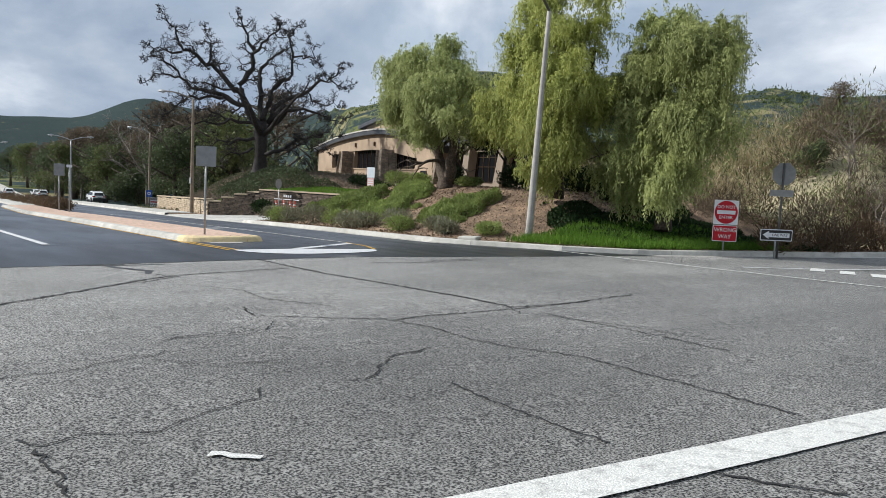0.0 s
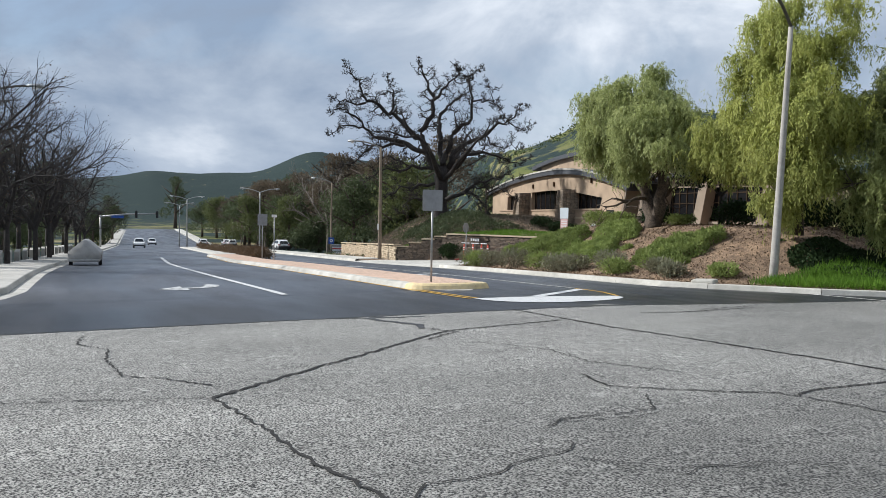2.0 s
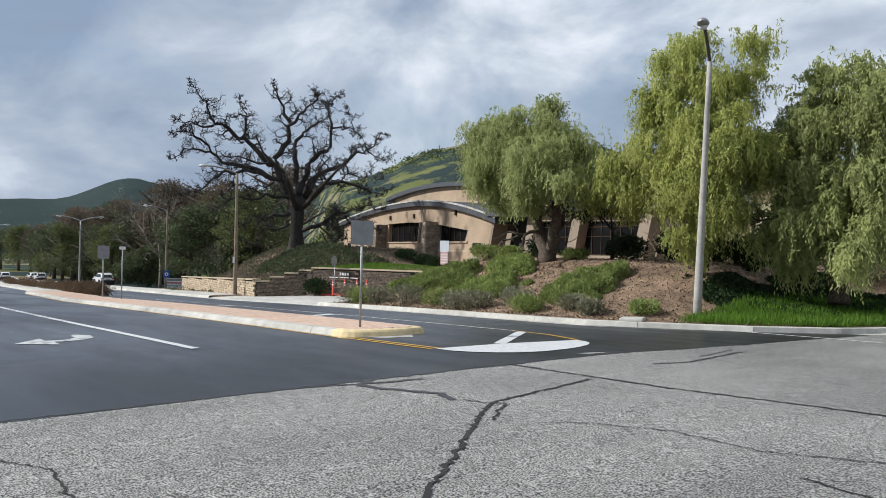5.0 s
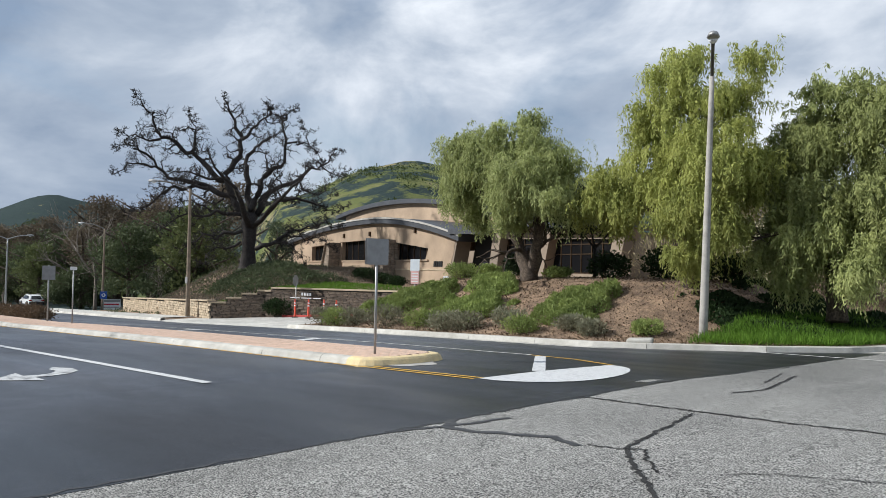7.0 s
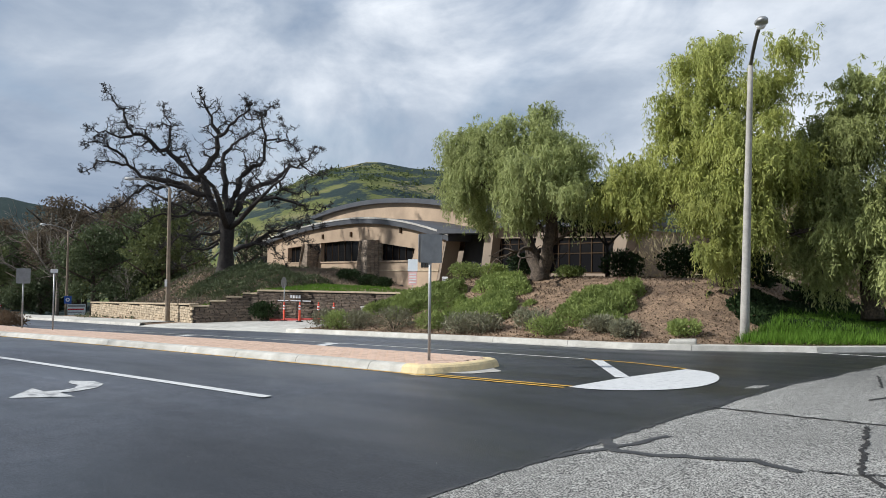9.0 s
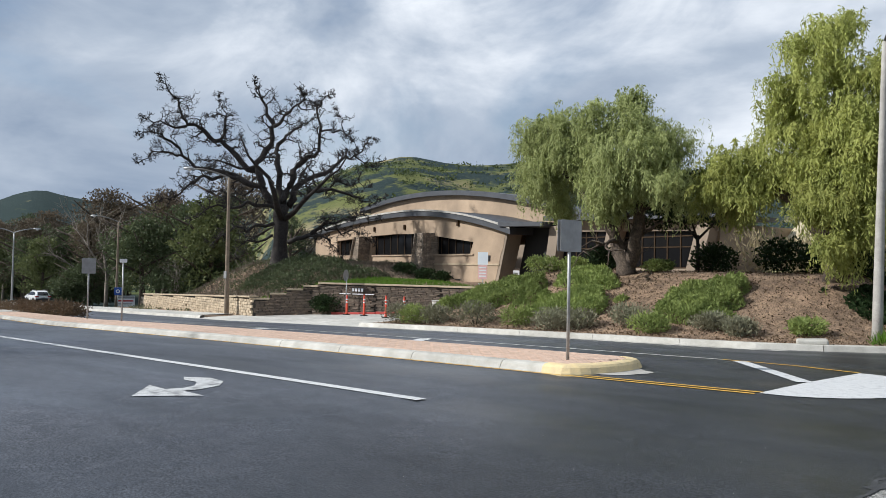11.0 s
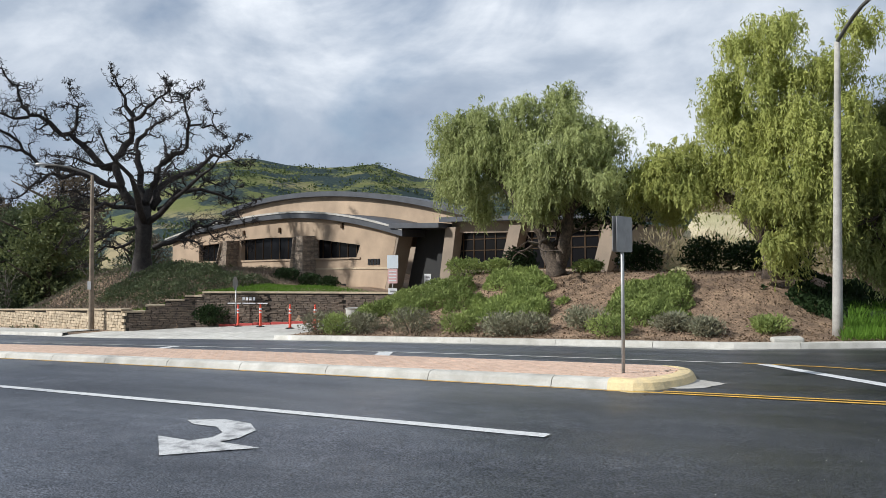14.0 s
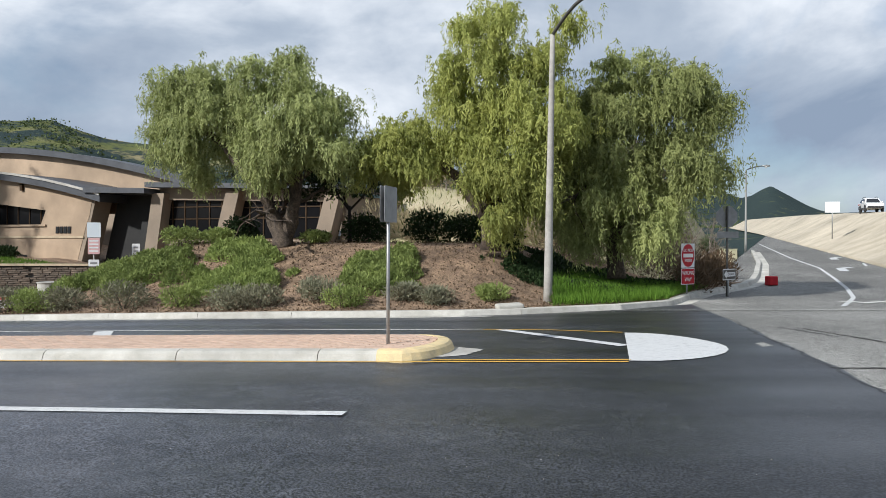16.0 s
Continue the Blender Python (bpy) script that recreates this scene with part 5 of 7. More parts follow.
for name, verts, faces, mat, lab in (("core", core_v, core_f, MORTAR, "dark recessed joints"), ("capstones", cap_v, cap_f, CAPSTONE, "tan capstones"),
                                     ("stacked_stones", *bulk["dark"], STONE, "brown stacked ledgestone"), ("pale_stones", *bulk["pale"], STONE_SUNLIT, "sunlit tan stone")):
    ob = new(name, mesh_from(name, verts, faces, mat))
    ob.parent = retaining
    tagged(ob, lab)
# wall lettering as plain bars
wd = Vector((8.0, 3.1, 0)).normalized()
wn_ = Vector((wd.y, -wd.x, 0))


def wall_bar(a, b, z0, z1, name, mat=SIGN_WHITE):
    bm = bmesh.new()
    base = Vector((-29.1, 15.7, 0))
    o = wn_ * 0.20
    for f, g in ((a, b),):
        box(bm, (0, 0, z0), (g - f, 0.02, z1), m=Matrix.Translation(base + wd * f + o) @ Matrix.Rotation(math.atan2(wd.y, wd.x), 4, "Z"))
    return part(name, bm, mat, retaining, "pale raised lettering bar")


for i in range(4):
    wall_bar(2.85 + i * 0.20, 2.98 + i * 0.20, 0.52, 0.70, "number_bar")
for i, (a, b) in enumerate([(2.0, 2.75), (2.85, 3.6), (3.72, 4.3)]):
    wall_bar(a, b, 0.34, 0.39, "letter_bar")

# ---- office building ----
B_TURN = -14.0
office = thing("office_building", (-35.3, 32.0, 0.0), "tan stucco office building with arched grey roofs and dark windows", "building", turn=B_TURN)


def at_front(u, z, d):
    """Local place: u along the front, z up, d towards the road."""
    return (u, -d, z)


def slab(name, outline, d0, d1, mat, label="", parent=None):
    bm = bmesh.new()
    prism(bm, outline, d0, d1, at_front)
    bmesh.ops.triangulate(bm, faces=[f for f in bm.faces if len(f.verts) > 4])
    return part(name, bm, mat, parent or office, label)


def roof_a(u):
    return 6.9 - (0.0083 if u > -4 else 0.0036) * (u + 4) ** 2


def roof_b(u):
    return 9.15 - 0.0058 * (u + 9) ** 2


us = [-24 + i * 35.4 / 24 for i in range(25)]
WIN_TOP = [(-23.2, 4.45), (-17.7, 4.62), (-10.25, 4.90), (-5.6, 4.97), (-2.0, 4.87), (0.6, 4.66), (6.44, 4.02), (10.15, 3.62)]
slab("upper_wall", WIN_TOP + [(10.45, 4.98)] + [(u, roof_a(u) - 0.45) for u in reversed(us) if -23.2 < u < 10.3] + [(-23.2, roof_a(-23.2) - 0.45)], 0.0, -0.5, STUCCO, "tan stucco wall above the windows")
slab("lower_wall", [(-23.2, 0.2), (8.94, 0.2), (9.9, 3.12), (-23.2, 3.12)], 0.0, -0.5, STUCCO, "tan stucco wall below the windows")
slab("wall_pier", [(-23.2, 3.12), (-17.7, 3.12), (-17.7, 4.62), (-23.2, 4.45)], 0.0, -0.5, STUCCO)
slab("wall_pier", [(-13.6, 3.12), (-10.1, 3.12), (-10.1, 4.88), (-13.6, 4.78)], -0.05, -0.5, STUCCO)
slab("wall_pier", [(-1.8, 3.12), (0.9, 3.12), (0.9, 4.62), (-1.8, 4.84)], -0.05, -0.5, STUCCO)
slab("wall_pier", [(6.0, 3.12), (9.9, 3.12), (10.15, 3.62), (6.44, 4.02)], 0.0, -0.5, STUCCO)
slab("end_wall", [(8.94, 0.2), (10.45, 4.98), (10.75, 4.98), (9.3, 0.2)], -0.02, -1.3, STUCCO_SHADE, "slanting end wall with its shade put into the colour")
slab("side_wall", [(-23.2, 0.2), (-22.9, 0.2), (-22.9, 5.3), (-23.2, 5.3)], -0.5, -14.0, STUCCO)
slab("sill_ledge", [(-20.5, 3.02), (6.5, 3.02), (6.5, 3.14), (-20.5, 3.14)], 0.10, 0.0, STUCCO, "projecting window sill")
slab("base_ledge", [(-23.2, 2.28), (9.7, 2.28), (9.7, 2.40), (-23.2, 2.40)], 0.05, 0.0, CAPSTONE, "pale sill band")
# The low opening's darkness, laid on the flat wall as a black sheet.
slab("recess", [(0.3, 0.6), (4.8, 0.6), (4.8, 1.22), (0.3, 1.22)], 0.006, -0.02, SIGN_BLACK, "black sheet for the shade in a low opening under the wall")
for u in (-15.5, -4.0, 3.7):
    slab("panel_joint", [(u, 0.3), (u + 0.03, 0.3), (u + 0.03, 2.28), (u, 2.28)], 0.004, -0.02, STUCCO_SHADE, "thin control joint")
fascia = [(u, roof_a(u)) for u in us] + [(u, roof_a(u) - 0.50) for u in reversed(us)]
slab("lower_roof", fascia, 0.40, -4.5, ROOF_METAL, "curved grey metal roof edge")
slab("lower_roof_edge", [(u, roof_a(u) + 0.04) for u in us] + [(u, roof_a(u) - 0.10) for u in reversed(us)], 0.46, 0.34, CONCRETE, "pale thin roof flashing")
ub = [-21 + i * 46 / 26 for i in range(27)]
slab("tall_wall", [(-20, 4.0), (24, 4.0)] + [(u, roof_b(u) - 0.3) for u in reversed(ub) if -20.1 < u < 24.1], -4.6, -5.2, STUCCO, "tan stucco upper wall")
slab("upper_roof", [(u, roof_b(u)) for u in ub] + [(u, roof_b(u) - 0.42) for u in reversed(ub)], -4.1, -6.2, ROOF_METAL, "curved grey metal upper roof")
# battered stone piers
for lo0, hi0, lo1, hi1 in ((-13.4, -10.9, -11.5, -10.5), (-1.15, 1.0, -0.25, 0.95)):
    pier = slab("stone_pier", [(lo0, 0.4), (hi0, 0.4), (hi1, 4.86), (lo1, 4.86)], 0.9, -0.3, MORTAR, "battered pier faced with brown ledgestone")
    vv, ff = [], []
    z = 0.45
    while z < 4.75:
        f = (z - 0.4) / 4.46
        lo, hi = lo0 + (lo1 - lo0) * f, hi0 + (hi1 - hi0) * f
        u = lo
        while u < hi - 0.05:
            me = stone_rng.choice(DARK_STONES)
            lx = min(stone_rng.uniform(0.25, 0.6), hi - u)
            q = len(vv)
            sc = lx / (max(v.co.x for v in me.vertices) * 2)
            vv += [(u + lx / 2 + v.co.x * sc * 0.97, -0.88 + v.co.y * 0.9, z + 0.06 + v.co.z) for v in me.vertices]
            ff += [tuple(q + i for i in p.vertices) for p in me.polygons]
            u += lx
        for dd in np.arange(-0.25, 0.85, 0.36):
            me = stone_rng.choice(DARK_STONES)
            for edge, sgn in ((hi, 1), (lo, -1)):
                q = len(vv)
                vv += [(edge - sgn * v.co.y * 0.9 - sgn * 0.02, -(dd + 0.17) + v.co.x * 0.34 / (max(w_.co.x for w_ in me.vertices) * 2), z + 0.06 + v.co.z) for v in me.vertices]
                ff += [tuple(q + i for i in p.vertices) for p in me.polygons]
        z += 0.097
    ob = new("ledgestone", mesh_from("ledgestone", vv, ff, STONE_PIER))
    ob.parent = pier
    tagged(ob, "brown stacked ledgestone", kind="stuff")


def window(outline, d, bars, label, rail=None):
    win = slab("window", outline, d, d - 0.03, WINDOW, label)
    lo, hi = min(p[0] for p in outline), max(p[0] for p in outline)
    zl, zh = min(p[1] for p in outline), max(p[1] for p in outline)
    for i in range(bars + 1):
        u = lo + (hi - lo) * i / bars
        slab("mullion", [(u - 0.035, zl), (u + 0.035, zl), (u + 0.035, zh), (u - 0.035, zh)], d + 0.05, d - 0.02, BRONZE, "", win)
    for z in (rail or []) + [zl + 0.04]:
        slab("rail", [(lo, z - 0.03), (hi, z - 0.03), (hi, z + 0.03), (lo, z + 0.03)], d + 0.045, d - 0.02, BRONZE, "", win)
    return win


window([(-17.8, 3.1), (-13.3, 3.1), (-13.3, 4.85), (-17.8, 4.7)], -0.42, 4, "dark recessed window")
window([(-10.9, 3.1), (-0.8, 3.1), (-0.8, 4.95), (-10.9, 4.98)], -0.42, 8, "long dark recessed window")
window([(0.4, 3.1), (6.6, 3.1), (6.6, 4.1), (0.4, 4.75)], -0.42, 6, "dark tapering recessed window")
# entrance wing
# Recess shade as colour: a blackened wall and an added black sheet.
slab("entrance_wall", [(12.3, 0.1), (14.2, 0.1), (14.9, 5.2), (13.0, 5.2)], -1.6, -2.0, RECESS_SHADE, "entrance wall blackened with the shade of its recess")
slab("entrance_void", [(9.4, 0.1), (12.25, 0.1), (12.95, 5.0), (10.8, 5.0)], -1.7, -1.8, RECESS_SHADE, "black sheet standing for the dark of the entrance recess")
slab("entrance_glass", [(8.5, 0.2), (14.4, 0.2), (14.8, 5.1), (9.5, 5.1)], -4.4, -4.5, WINDOW, "dark entrance glass")
slab("canopy", [(10.2, 5.02), (15.0, 4.86), (15.0, 5.16), (10.2, 5.36)], 0.55, -3.2, ROOF_METAL, "dark metal entrance canopy")
# Wing walls and columns carry their shade, partly from trees, in the colour.
slab("wing_base", [(14.0, 0.1), (27.0, 0.1), (27.0, 2.20), (14.4, 2.20)], -0.8, -1.2, STUCCO_SHADE, "low stucco wall under the glass")
slab("wing_head", [(14.8, 4.55), (27.6, 4.20), (27.8, 4.85), (15.0, 5.25)], -0.7, -1.2, STUCCO_SHADE, "stucco head above the glass")
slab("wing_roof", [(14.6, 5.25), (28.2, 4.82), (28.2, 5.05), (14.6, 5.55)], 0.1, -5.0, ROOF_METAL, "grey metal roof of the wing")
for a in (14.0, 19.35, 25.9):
    slab("slanted_column", [(a, 0.1 if a < 15 else 2.0), (a + 0.95, 0.1 if a < 15 else 2.0), (a + 1.75, 4.9), (a + 0.85, 4.9)], -0.25, -1.1, STUCCO_SHADE, "leaning stucco column")
window([(14.9, 2.2), (19.5, 2.2), (20.3, 4.6), (15.6, 4.6)], -0.95, 6, "large dark glass wall with bronze bars", [3.4, 4.1])
window([(20.4, 2.2), (26.1, 2.2), (26.9, 4.3), (21.0, 4.5)], -0.95, 7, "large dark glass wall with bronze bars", [3.4, 4.0])
slab("wing_end", [(26.9, 0.1), (27.1, 0.1), (27.6, 4.6), (27.4, 4.6)], -1.0, -9.0, STUCCO_SHADE)
slab("back_wall", [(-23.0, 0.2), (27.0, 0.2), (27.0, 5.0), (-23.0, 5.0)], -13.8, -14.2, STUCCO_SHADE)
for u in (-3.9, 4.4, -9.5):
    bm = bmesh.new()
    box(bm, (u - 0.11, -0.16, 5.30), (u + 0.11, 0.02, 5.72), bevel=0.03)
    part("wall_light", bm, BRONZE, office, "small bronze wall light")
for i in range(4):
    slab("number_bar", [(7.35 + i * 0.34, 2.58), (7.60 + i * 0.34, 2.58), (7.62 + i * 0.34, 3.0), (7.37 + i * 0.34, 3.0)], 0.05, 0.004, SIGN_BLACK, "black raised number bar")

# ---- street furniture ----


def street_lamp(at, height, label, mat, r0, r1, arm, lean=(0, 0), group="street lamps", arms=1, plate=False):
    """A tapered post with a curved arm and a cobra-head lantern. arm: reach in x, y."""
    t = thing("street_lamp", at, label, "street lamp", group)
    bm = bmesh.new()
    n = 8
    tube(bm, [(lean[0] * i / n, lean[1] * i / n, -0.3 + (height + 0.3) * i / n) for i in range(n + 1)], [r0 + (r1 - r0) * i / n for i in range(n + 1)], 12)
    part("post", bm, mat, t, "", True)
    for k in range(arms):
        s = -1 if k else 1
        a = Vector((arm[0] * s, arm[1] * s, 0))
        top = Vector((lean[0], lean[1], height))
        rise = 0.24 * a.length if arms == 1 else 0.25 * a.length
        pts = [top + a * f + Vector((0, 0, rise * math.sin(f * math.pi / 2))) for f in (0, 0.12, 0.28, 0.5, 0.75, 1.0)]
        bm = bmesh.new()
        tube(bm, [top - Vector((0, 0, 0.4))] + pts, [0.055] * 7, 8)
        part("arm", bm, POLE_DARK if arms == 1 else STEEL, t, "thin curved arm", True)
        bm = bmesh.new()
        e = pts[-1]
        d = a.normalized()
        tube(bm, [e - d * 0.1, e + d * 0.1, e + d * 0.35, e + d * 0.62, e + d * 0.72], [0.06, 0.13, 0.19, 0.15, 0.04], 12)
        for v in bm.verts:
            v.co.z = e.z + (v.co.z - e.z) * (0.75 if v.co.z > e.z else 0.45)
        head = part("lantern", bm, STEEL, t, "pale grey cobra-head lantern", True)
        bm = bmesh.new()
        tube(bm, [e + d * 0.3 - Vector((0, 0, 0.05)), e + d * 0.3 - Vector((0, 0, 0.15))], [0.15, 0.09], 12)
        part("lens", bm, SIGN_WHITE, head, "milky lens", True)
    if plate:
        bm = bmesh.new()
        box(bm, (-0.16, -0.17, 2.55), (0.16, -0.15, 3.0), bevel=0.004)
        part("notice_plate", bm, SIGN_BACK, t, "small pale plate on the post")
    return t


street_lamp((2.53, 11.8, 0.0), 8.75, "tall pale concrete street lamp leaning slightly at the kerb", POLE_CONCRETE, 0.15, 0.08, (0.95, -2.0), (0.12, 0.30))
street_lamp((-34.25, 12.96, -1.45), 8.9, "brown street lamp beside the stone wall", POLE_BROWN, 0.16, 0.085, (-2.1, -1.3), (-0.1, 0.0), plate=True)
street_lamp((-71.5, 22.2, -2.3), 8.6, "distant street lamp by the trees", POLE_BROWN, 0.15, 0.08, (-2.2, -1.4))
street_lamp((-89, 17.6, -2.9), 8.2, "twin-armed street lamp on the planted median", STEEL, 0.13, 0.07, (0.6, 2.0), arms=2)
street_lamp((-112, 11.3, -3.6), 8.0, "twin-armed street lamp on the planted median", STEEL, 0.13, 0.07, (0.6, 2.0), arms=2)
street_lamp((-136, 13.8, -4.4), 8.0, "twin-armed street lamp on the planted median", STEEL, 0.13, 0.07, (0.6, 2.0), arms=2)
street_lamp((-24, -13.0, -0.85), 8.6, "street lamp among the bare street trees", POLE_DARK, 0.14, 0.08, (0.5, 2.2))
street_lamp((20, 62, 1.6), 7.5, "distant street lamp up the side street", STEEL, 0.12, 0.07, (1.6, 0.4))


def post(t, height, r=0.03, mat=STEEL, x=0.0):
    bm = bmesh.new()
    tube(bm, [(x, 0, -0.25), (x, 0, height)], [r, r], 8)
    return part("post", bm, mat, t, "", True)


def plate(t, name, lo, hi, y, mat, label, back=True, r=0.03):
    """A sign plate with rounded corners, its face to local -y."""
    bm = bmesh.new()
    x0, z0, x1, z1 = lo[0], lo[1], hi[0], hi[1]
    out = []
    for cx, cz, a0 in ((x1 - r, z1 - r, 0), (x0 + r, z1 - r, 90), (x0 + r, z0 + r, 180), (x1 - r, z0 + r, 270)):
        out += [(cx + r * math.cos(radians(a0 + k * 30)), cz + r * math.sin(radians(a0 + k * 30))) for k in range(4)]
    prism(bm, out, y, y + 0.006, lambda a, b, d: (a, d, b))
    return part(name, bm, mat, t, label)


def disc(t, name, c, rx, rz, y, mat, label, sides=28, turn=0.0):
    bm = bmesh.new()
    prism(bm, [(c[0] + rx * math.cos(2 * math.pi * k / sides + turn), c[1] + rz * math.sin(2 * math.pi * k / sides + turn)) for k in range(sides)], y, y + 0.006, lambda a, b, d: (a, d, b))
    return part(name, bm, mat, t, label)


def words(t, text, x, z, size, y, mat, name="letter", stretch=1.0):
    """Raised letters, each an object of its own."""
    c = bpy.data.curves.new(name, "FONT")
    c.body, c.size, c.align_x, c.align_y, c.extrude = text, size, "CENTER", "CENTER", 0.002
    tmp = bpy.data.objects.new(name, c)
    scene.collection.objects.link(tmp)
    me = bpy.data.meshes.new_from_object(tmp.evaluated_get(bpy.context.evaluated_depsgraph_get()))
    bpy.data.objects.remove(tmp)
    src = bmesh.new()
    src.from_mesh(me)
    bmesh.ops.remove_doubles(src, verts=src.verts[:], dist=0.0001)
    left = set(src.verts)
    while left:
        todo, island = [left.pop()], set()
        while todo:
            v = todo.pop()
            island.add(v)
            for e in v.link_edges:
                w = e.other_vert(v)
                if w in left:
                    left.discard(w)
                    todo.append(w)
        bm = bmesh.new()
        mine = {v: bm.verts.new(v.co) for v in island}
        for f in src.faces:
            if f.verts[0] in island:
                bm.faces.new([mine[v] for v in f.verts])
        ob = part(name, bm, mat, t)
        ob.matrix_basis = pose(x, y, z, 90, 0, 0) @ Matrix.Diagonal((stretch, 1, 1, 1))
    src.free()


# median sign, seen from behind and on edge
ms = thing("median_sign", (0, 0, 0.165), "bare metal sign on a thin steel post, back turned", "sign", turn=82)
post(ms, 2.72, 0.032)
p = plate(ms, "sign_plate", (-0.30, 2.12), (0.30, 2.74), 0.034, SIGN_BACK, "dull grey metal sign back")
p2 = plate(ms, "sign_plate", (-0.30, 2.12), (0.30, 2.74), -0.048, SIGN_BACK, "dull grey metal sign back")

dne = thing("wrong_way_sign", (7.66, 17.0, -0.10), "red and white do-not-enter sign above a red wrong-way sign", "sign", turn=50)
post(dne, 2.05, 0.03, STEEL)
w_ = plate(dne, "white_plate", (-0.46, 1.19), (0.46, 2.10), -0.045, SIGN_WHITE, "square white sign plate")
disc(dne, "red_disc", (0, 1.645), 0.43, 0.43, -0.053, SIGN_RED, "red disc")
plate(dne, "white_bar", (-0.34, 1.575), (0.34, 1.715), -0.061, SIGN_WHITE, "white bar", r=0.01)
words(dne, "DO NOT", 0, 1.84, 0.17, -0.060, SIGN_WHITE)
words(dne, "ENTER", 0, 1.45, 0.17, -0.060, SIGN_WHITE)
plate(dne, "white_border", (-0.46, 0.55), (0.46, 1.16), -0.045, SIGN_WHITE, "white sign border")
plate(dne, "red_plate", (-0.435, 0.575), (0.435, 1.135), -0.053, SIGN_RED, "red sign face")
words(dne, "WRONG", 0, 0.98, 0.22, -0.060, SIGN_WHITE, stretch=0.95)
words(dne, "WAY", 0, 0.73, 0.22, -0.060, SIGN_WHITE, stretch=0.95)

ow = thing("one_way_sign", (9.3, 17.7, -0.05), "black one-way sign with a white arrow", "sign", turn=57)
post(ow, 1.1, 0.03, STEEL)
plate(ow, "white_edge", (-0.62, 0.66), (0.62, 1.08), -0.045, SIGN_WHITE, "white sign edge")
plate(ow, "black_plate", (-0.59, 0.69), (0.59, 1.05), -0.053, SIGN_BLACK, "black sign face")
bm = bmesh.new()
prism(bm, [(-0.54, 0.87), (-0.30, 1.02), (-0.30, 0.95), (0.50, 0.95), (0.50, 0.79), (-0.30, 0.79), (-0.30, 0.72)], -0.062, -0.055, lambda a, b, d: (a, d, b))
part("white_arrow", bm, SIGN_WHITE, ow, "white arrow pointing left")
words(ow, "ONE WAY", 0.12, 0.87, 0.13, -0.066, SIGN_BLACK)

cs = thing("stop_sign", (9.3, 17.9, -0.05), "stop sign on a dark post, back turned", "sign", turn=8)
post(cs, 3.5, 0.045, POLE_DARK)
disc(cs, "octagon", (0, 3.1), 0.44, 0.44, 0.05, SIGN_BACK, "grey octagonal sign back", 8, math.pi / 8)
plate(cs, "street_plate", (-0.42, 2.28), (0.42, 2.52), -0.06, SIGN_BACK, "dull grey name plate back")
ss = thing("stop_sign", (-26.6, 16.3, -0.85), "stop sign edge-on in front of the stone wall", "sign", turn=115)
post(ss, 2.2, 0.03, STEEL)
disc(ss, "octagon", (0, 2.3), 0.37, 0.37, 0.04, SIGN_BACK, "grey octagonal sign back", 8, math.pi / 8)

rs = thing("notice_sign", (-17.5, 18.0, -0.20), "tall white and pink notice boards on a post beside the driveway", "sign", turn=25)
post(rs, 3.0, 0.03, STEEL)
plate(rs, "pale_board", (-0.28, 2.40), (0.28, 3.06), -0.045, SIGN_SKY, "pale blue-white board")
plate(rs, "pink_board", (-0.24, 1.66), (0.24, 2.38), -0.045, SIGN_PINK, "pink and white board")
for i in range(4):
    plate(rs, "text_bar", (-0.19, 1.76 + i * 0.15), (0.19, 1.83 + i * 0.15), -0.052, SIGN_WHITE, "pale text bar", r=0.004)
plate(rs, "white_board", (-0.22, 1.12), (0.22, 1.42), -0.045, SIGN_WHITE, "white board")
plate(rs, "text_bar", (-0.14, 1.22), (0.14, 1.30), -0.052, SIGN_BACK, "grey text bar", r=0.004)

r2 = thing("notice_sign", (-16.2, 19.2, 0.0), "two small white notices on a short post", "sign", turn=20)
post(r2, 1.9, 0.03, STEEL)
plate(r2, "white_board", (-0.17, 1.40), (0.17, 1.93), -0.045, SIGN_WHITE, "white board")
plate(r2, "white_board", (-0.17, 0.84), (0.17, 1.36), -0.045, SIGN_WHITE, "white board")
for z in (1.55, 1.72, 0.98, 1.16):
    plate(r2, "text_bar", (-0.10, z), (0.10, z + 0.08), -0.052, SIGN_BACK, "grey text bar", r=0.004)

for at, turn, w, h, lab in (((-29.6, 2.6, -0.85), 62, 0.62, 0.75, "pair of grey signs seen from behind on the median"), ((-24.2, 1.9, -0.62), 70, 0.30, 0.42, "small pale sign on a thin post on the median")):
    m2 = thing("median_sign", at, lab, "sign", turn=turn)
    post(m2, 3.0 if w > 0.5 else 2.7, 0.04 if w > 0.5 else 0.03, STEEL)
    plate(m2, "sign_plate", (-w / 2, 2.98 - h), (w / 2, 2.98 if w > 0.5 else 2.72), 0.045, SIGN_BACK, "dull grey metal sign back")
    plate(m2, "sign_face", (-w / 2, 2.98 - h), (w / 2, 2.98 if w > 0.5 else 2.72), -0.055, SIGN_BACK if w > 0.5 else SIGN_WHITE, "")

bs = thing("parking_sign", (-70.0, 21.7, -2.9), "blue square sign with a white ring on a post", "sign", turn=62)
post(bs, 2.4, 0.04)
plate(bs, "blue_plate", (-0.36, 1.55), (0.36, 2.35), -0.05, SIGN_BLUE, "blue sign face")
disc(bs, "white_ring", (0, 1.95), 0.20, 0.20, -0.058, SIGN_WHITE, "white ring")
disc(bs, "blue_centre", (0, 1.95), 0.10, 0.10, -0.066, SIGN_BLUE, "")
wb = thing("property_board", (-72.0, 23.4, -3.0), "white notice board with a dark header on two yellow legs", "sign", turn=62)
for x in (-0.6, 0.6):
    post(wb, 0.6, 0.06, PAINT_YELLOW, x)
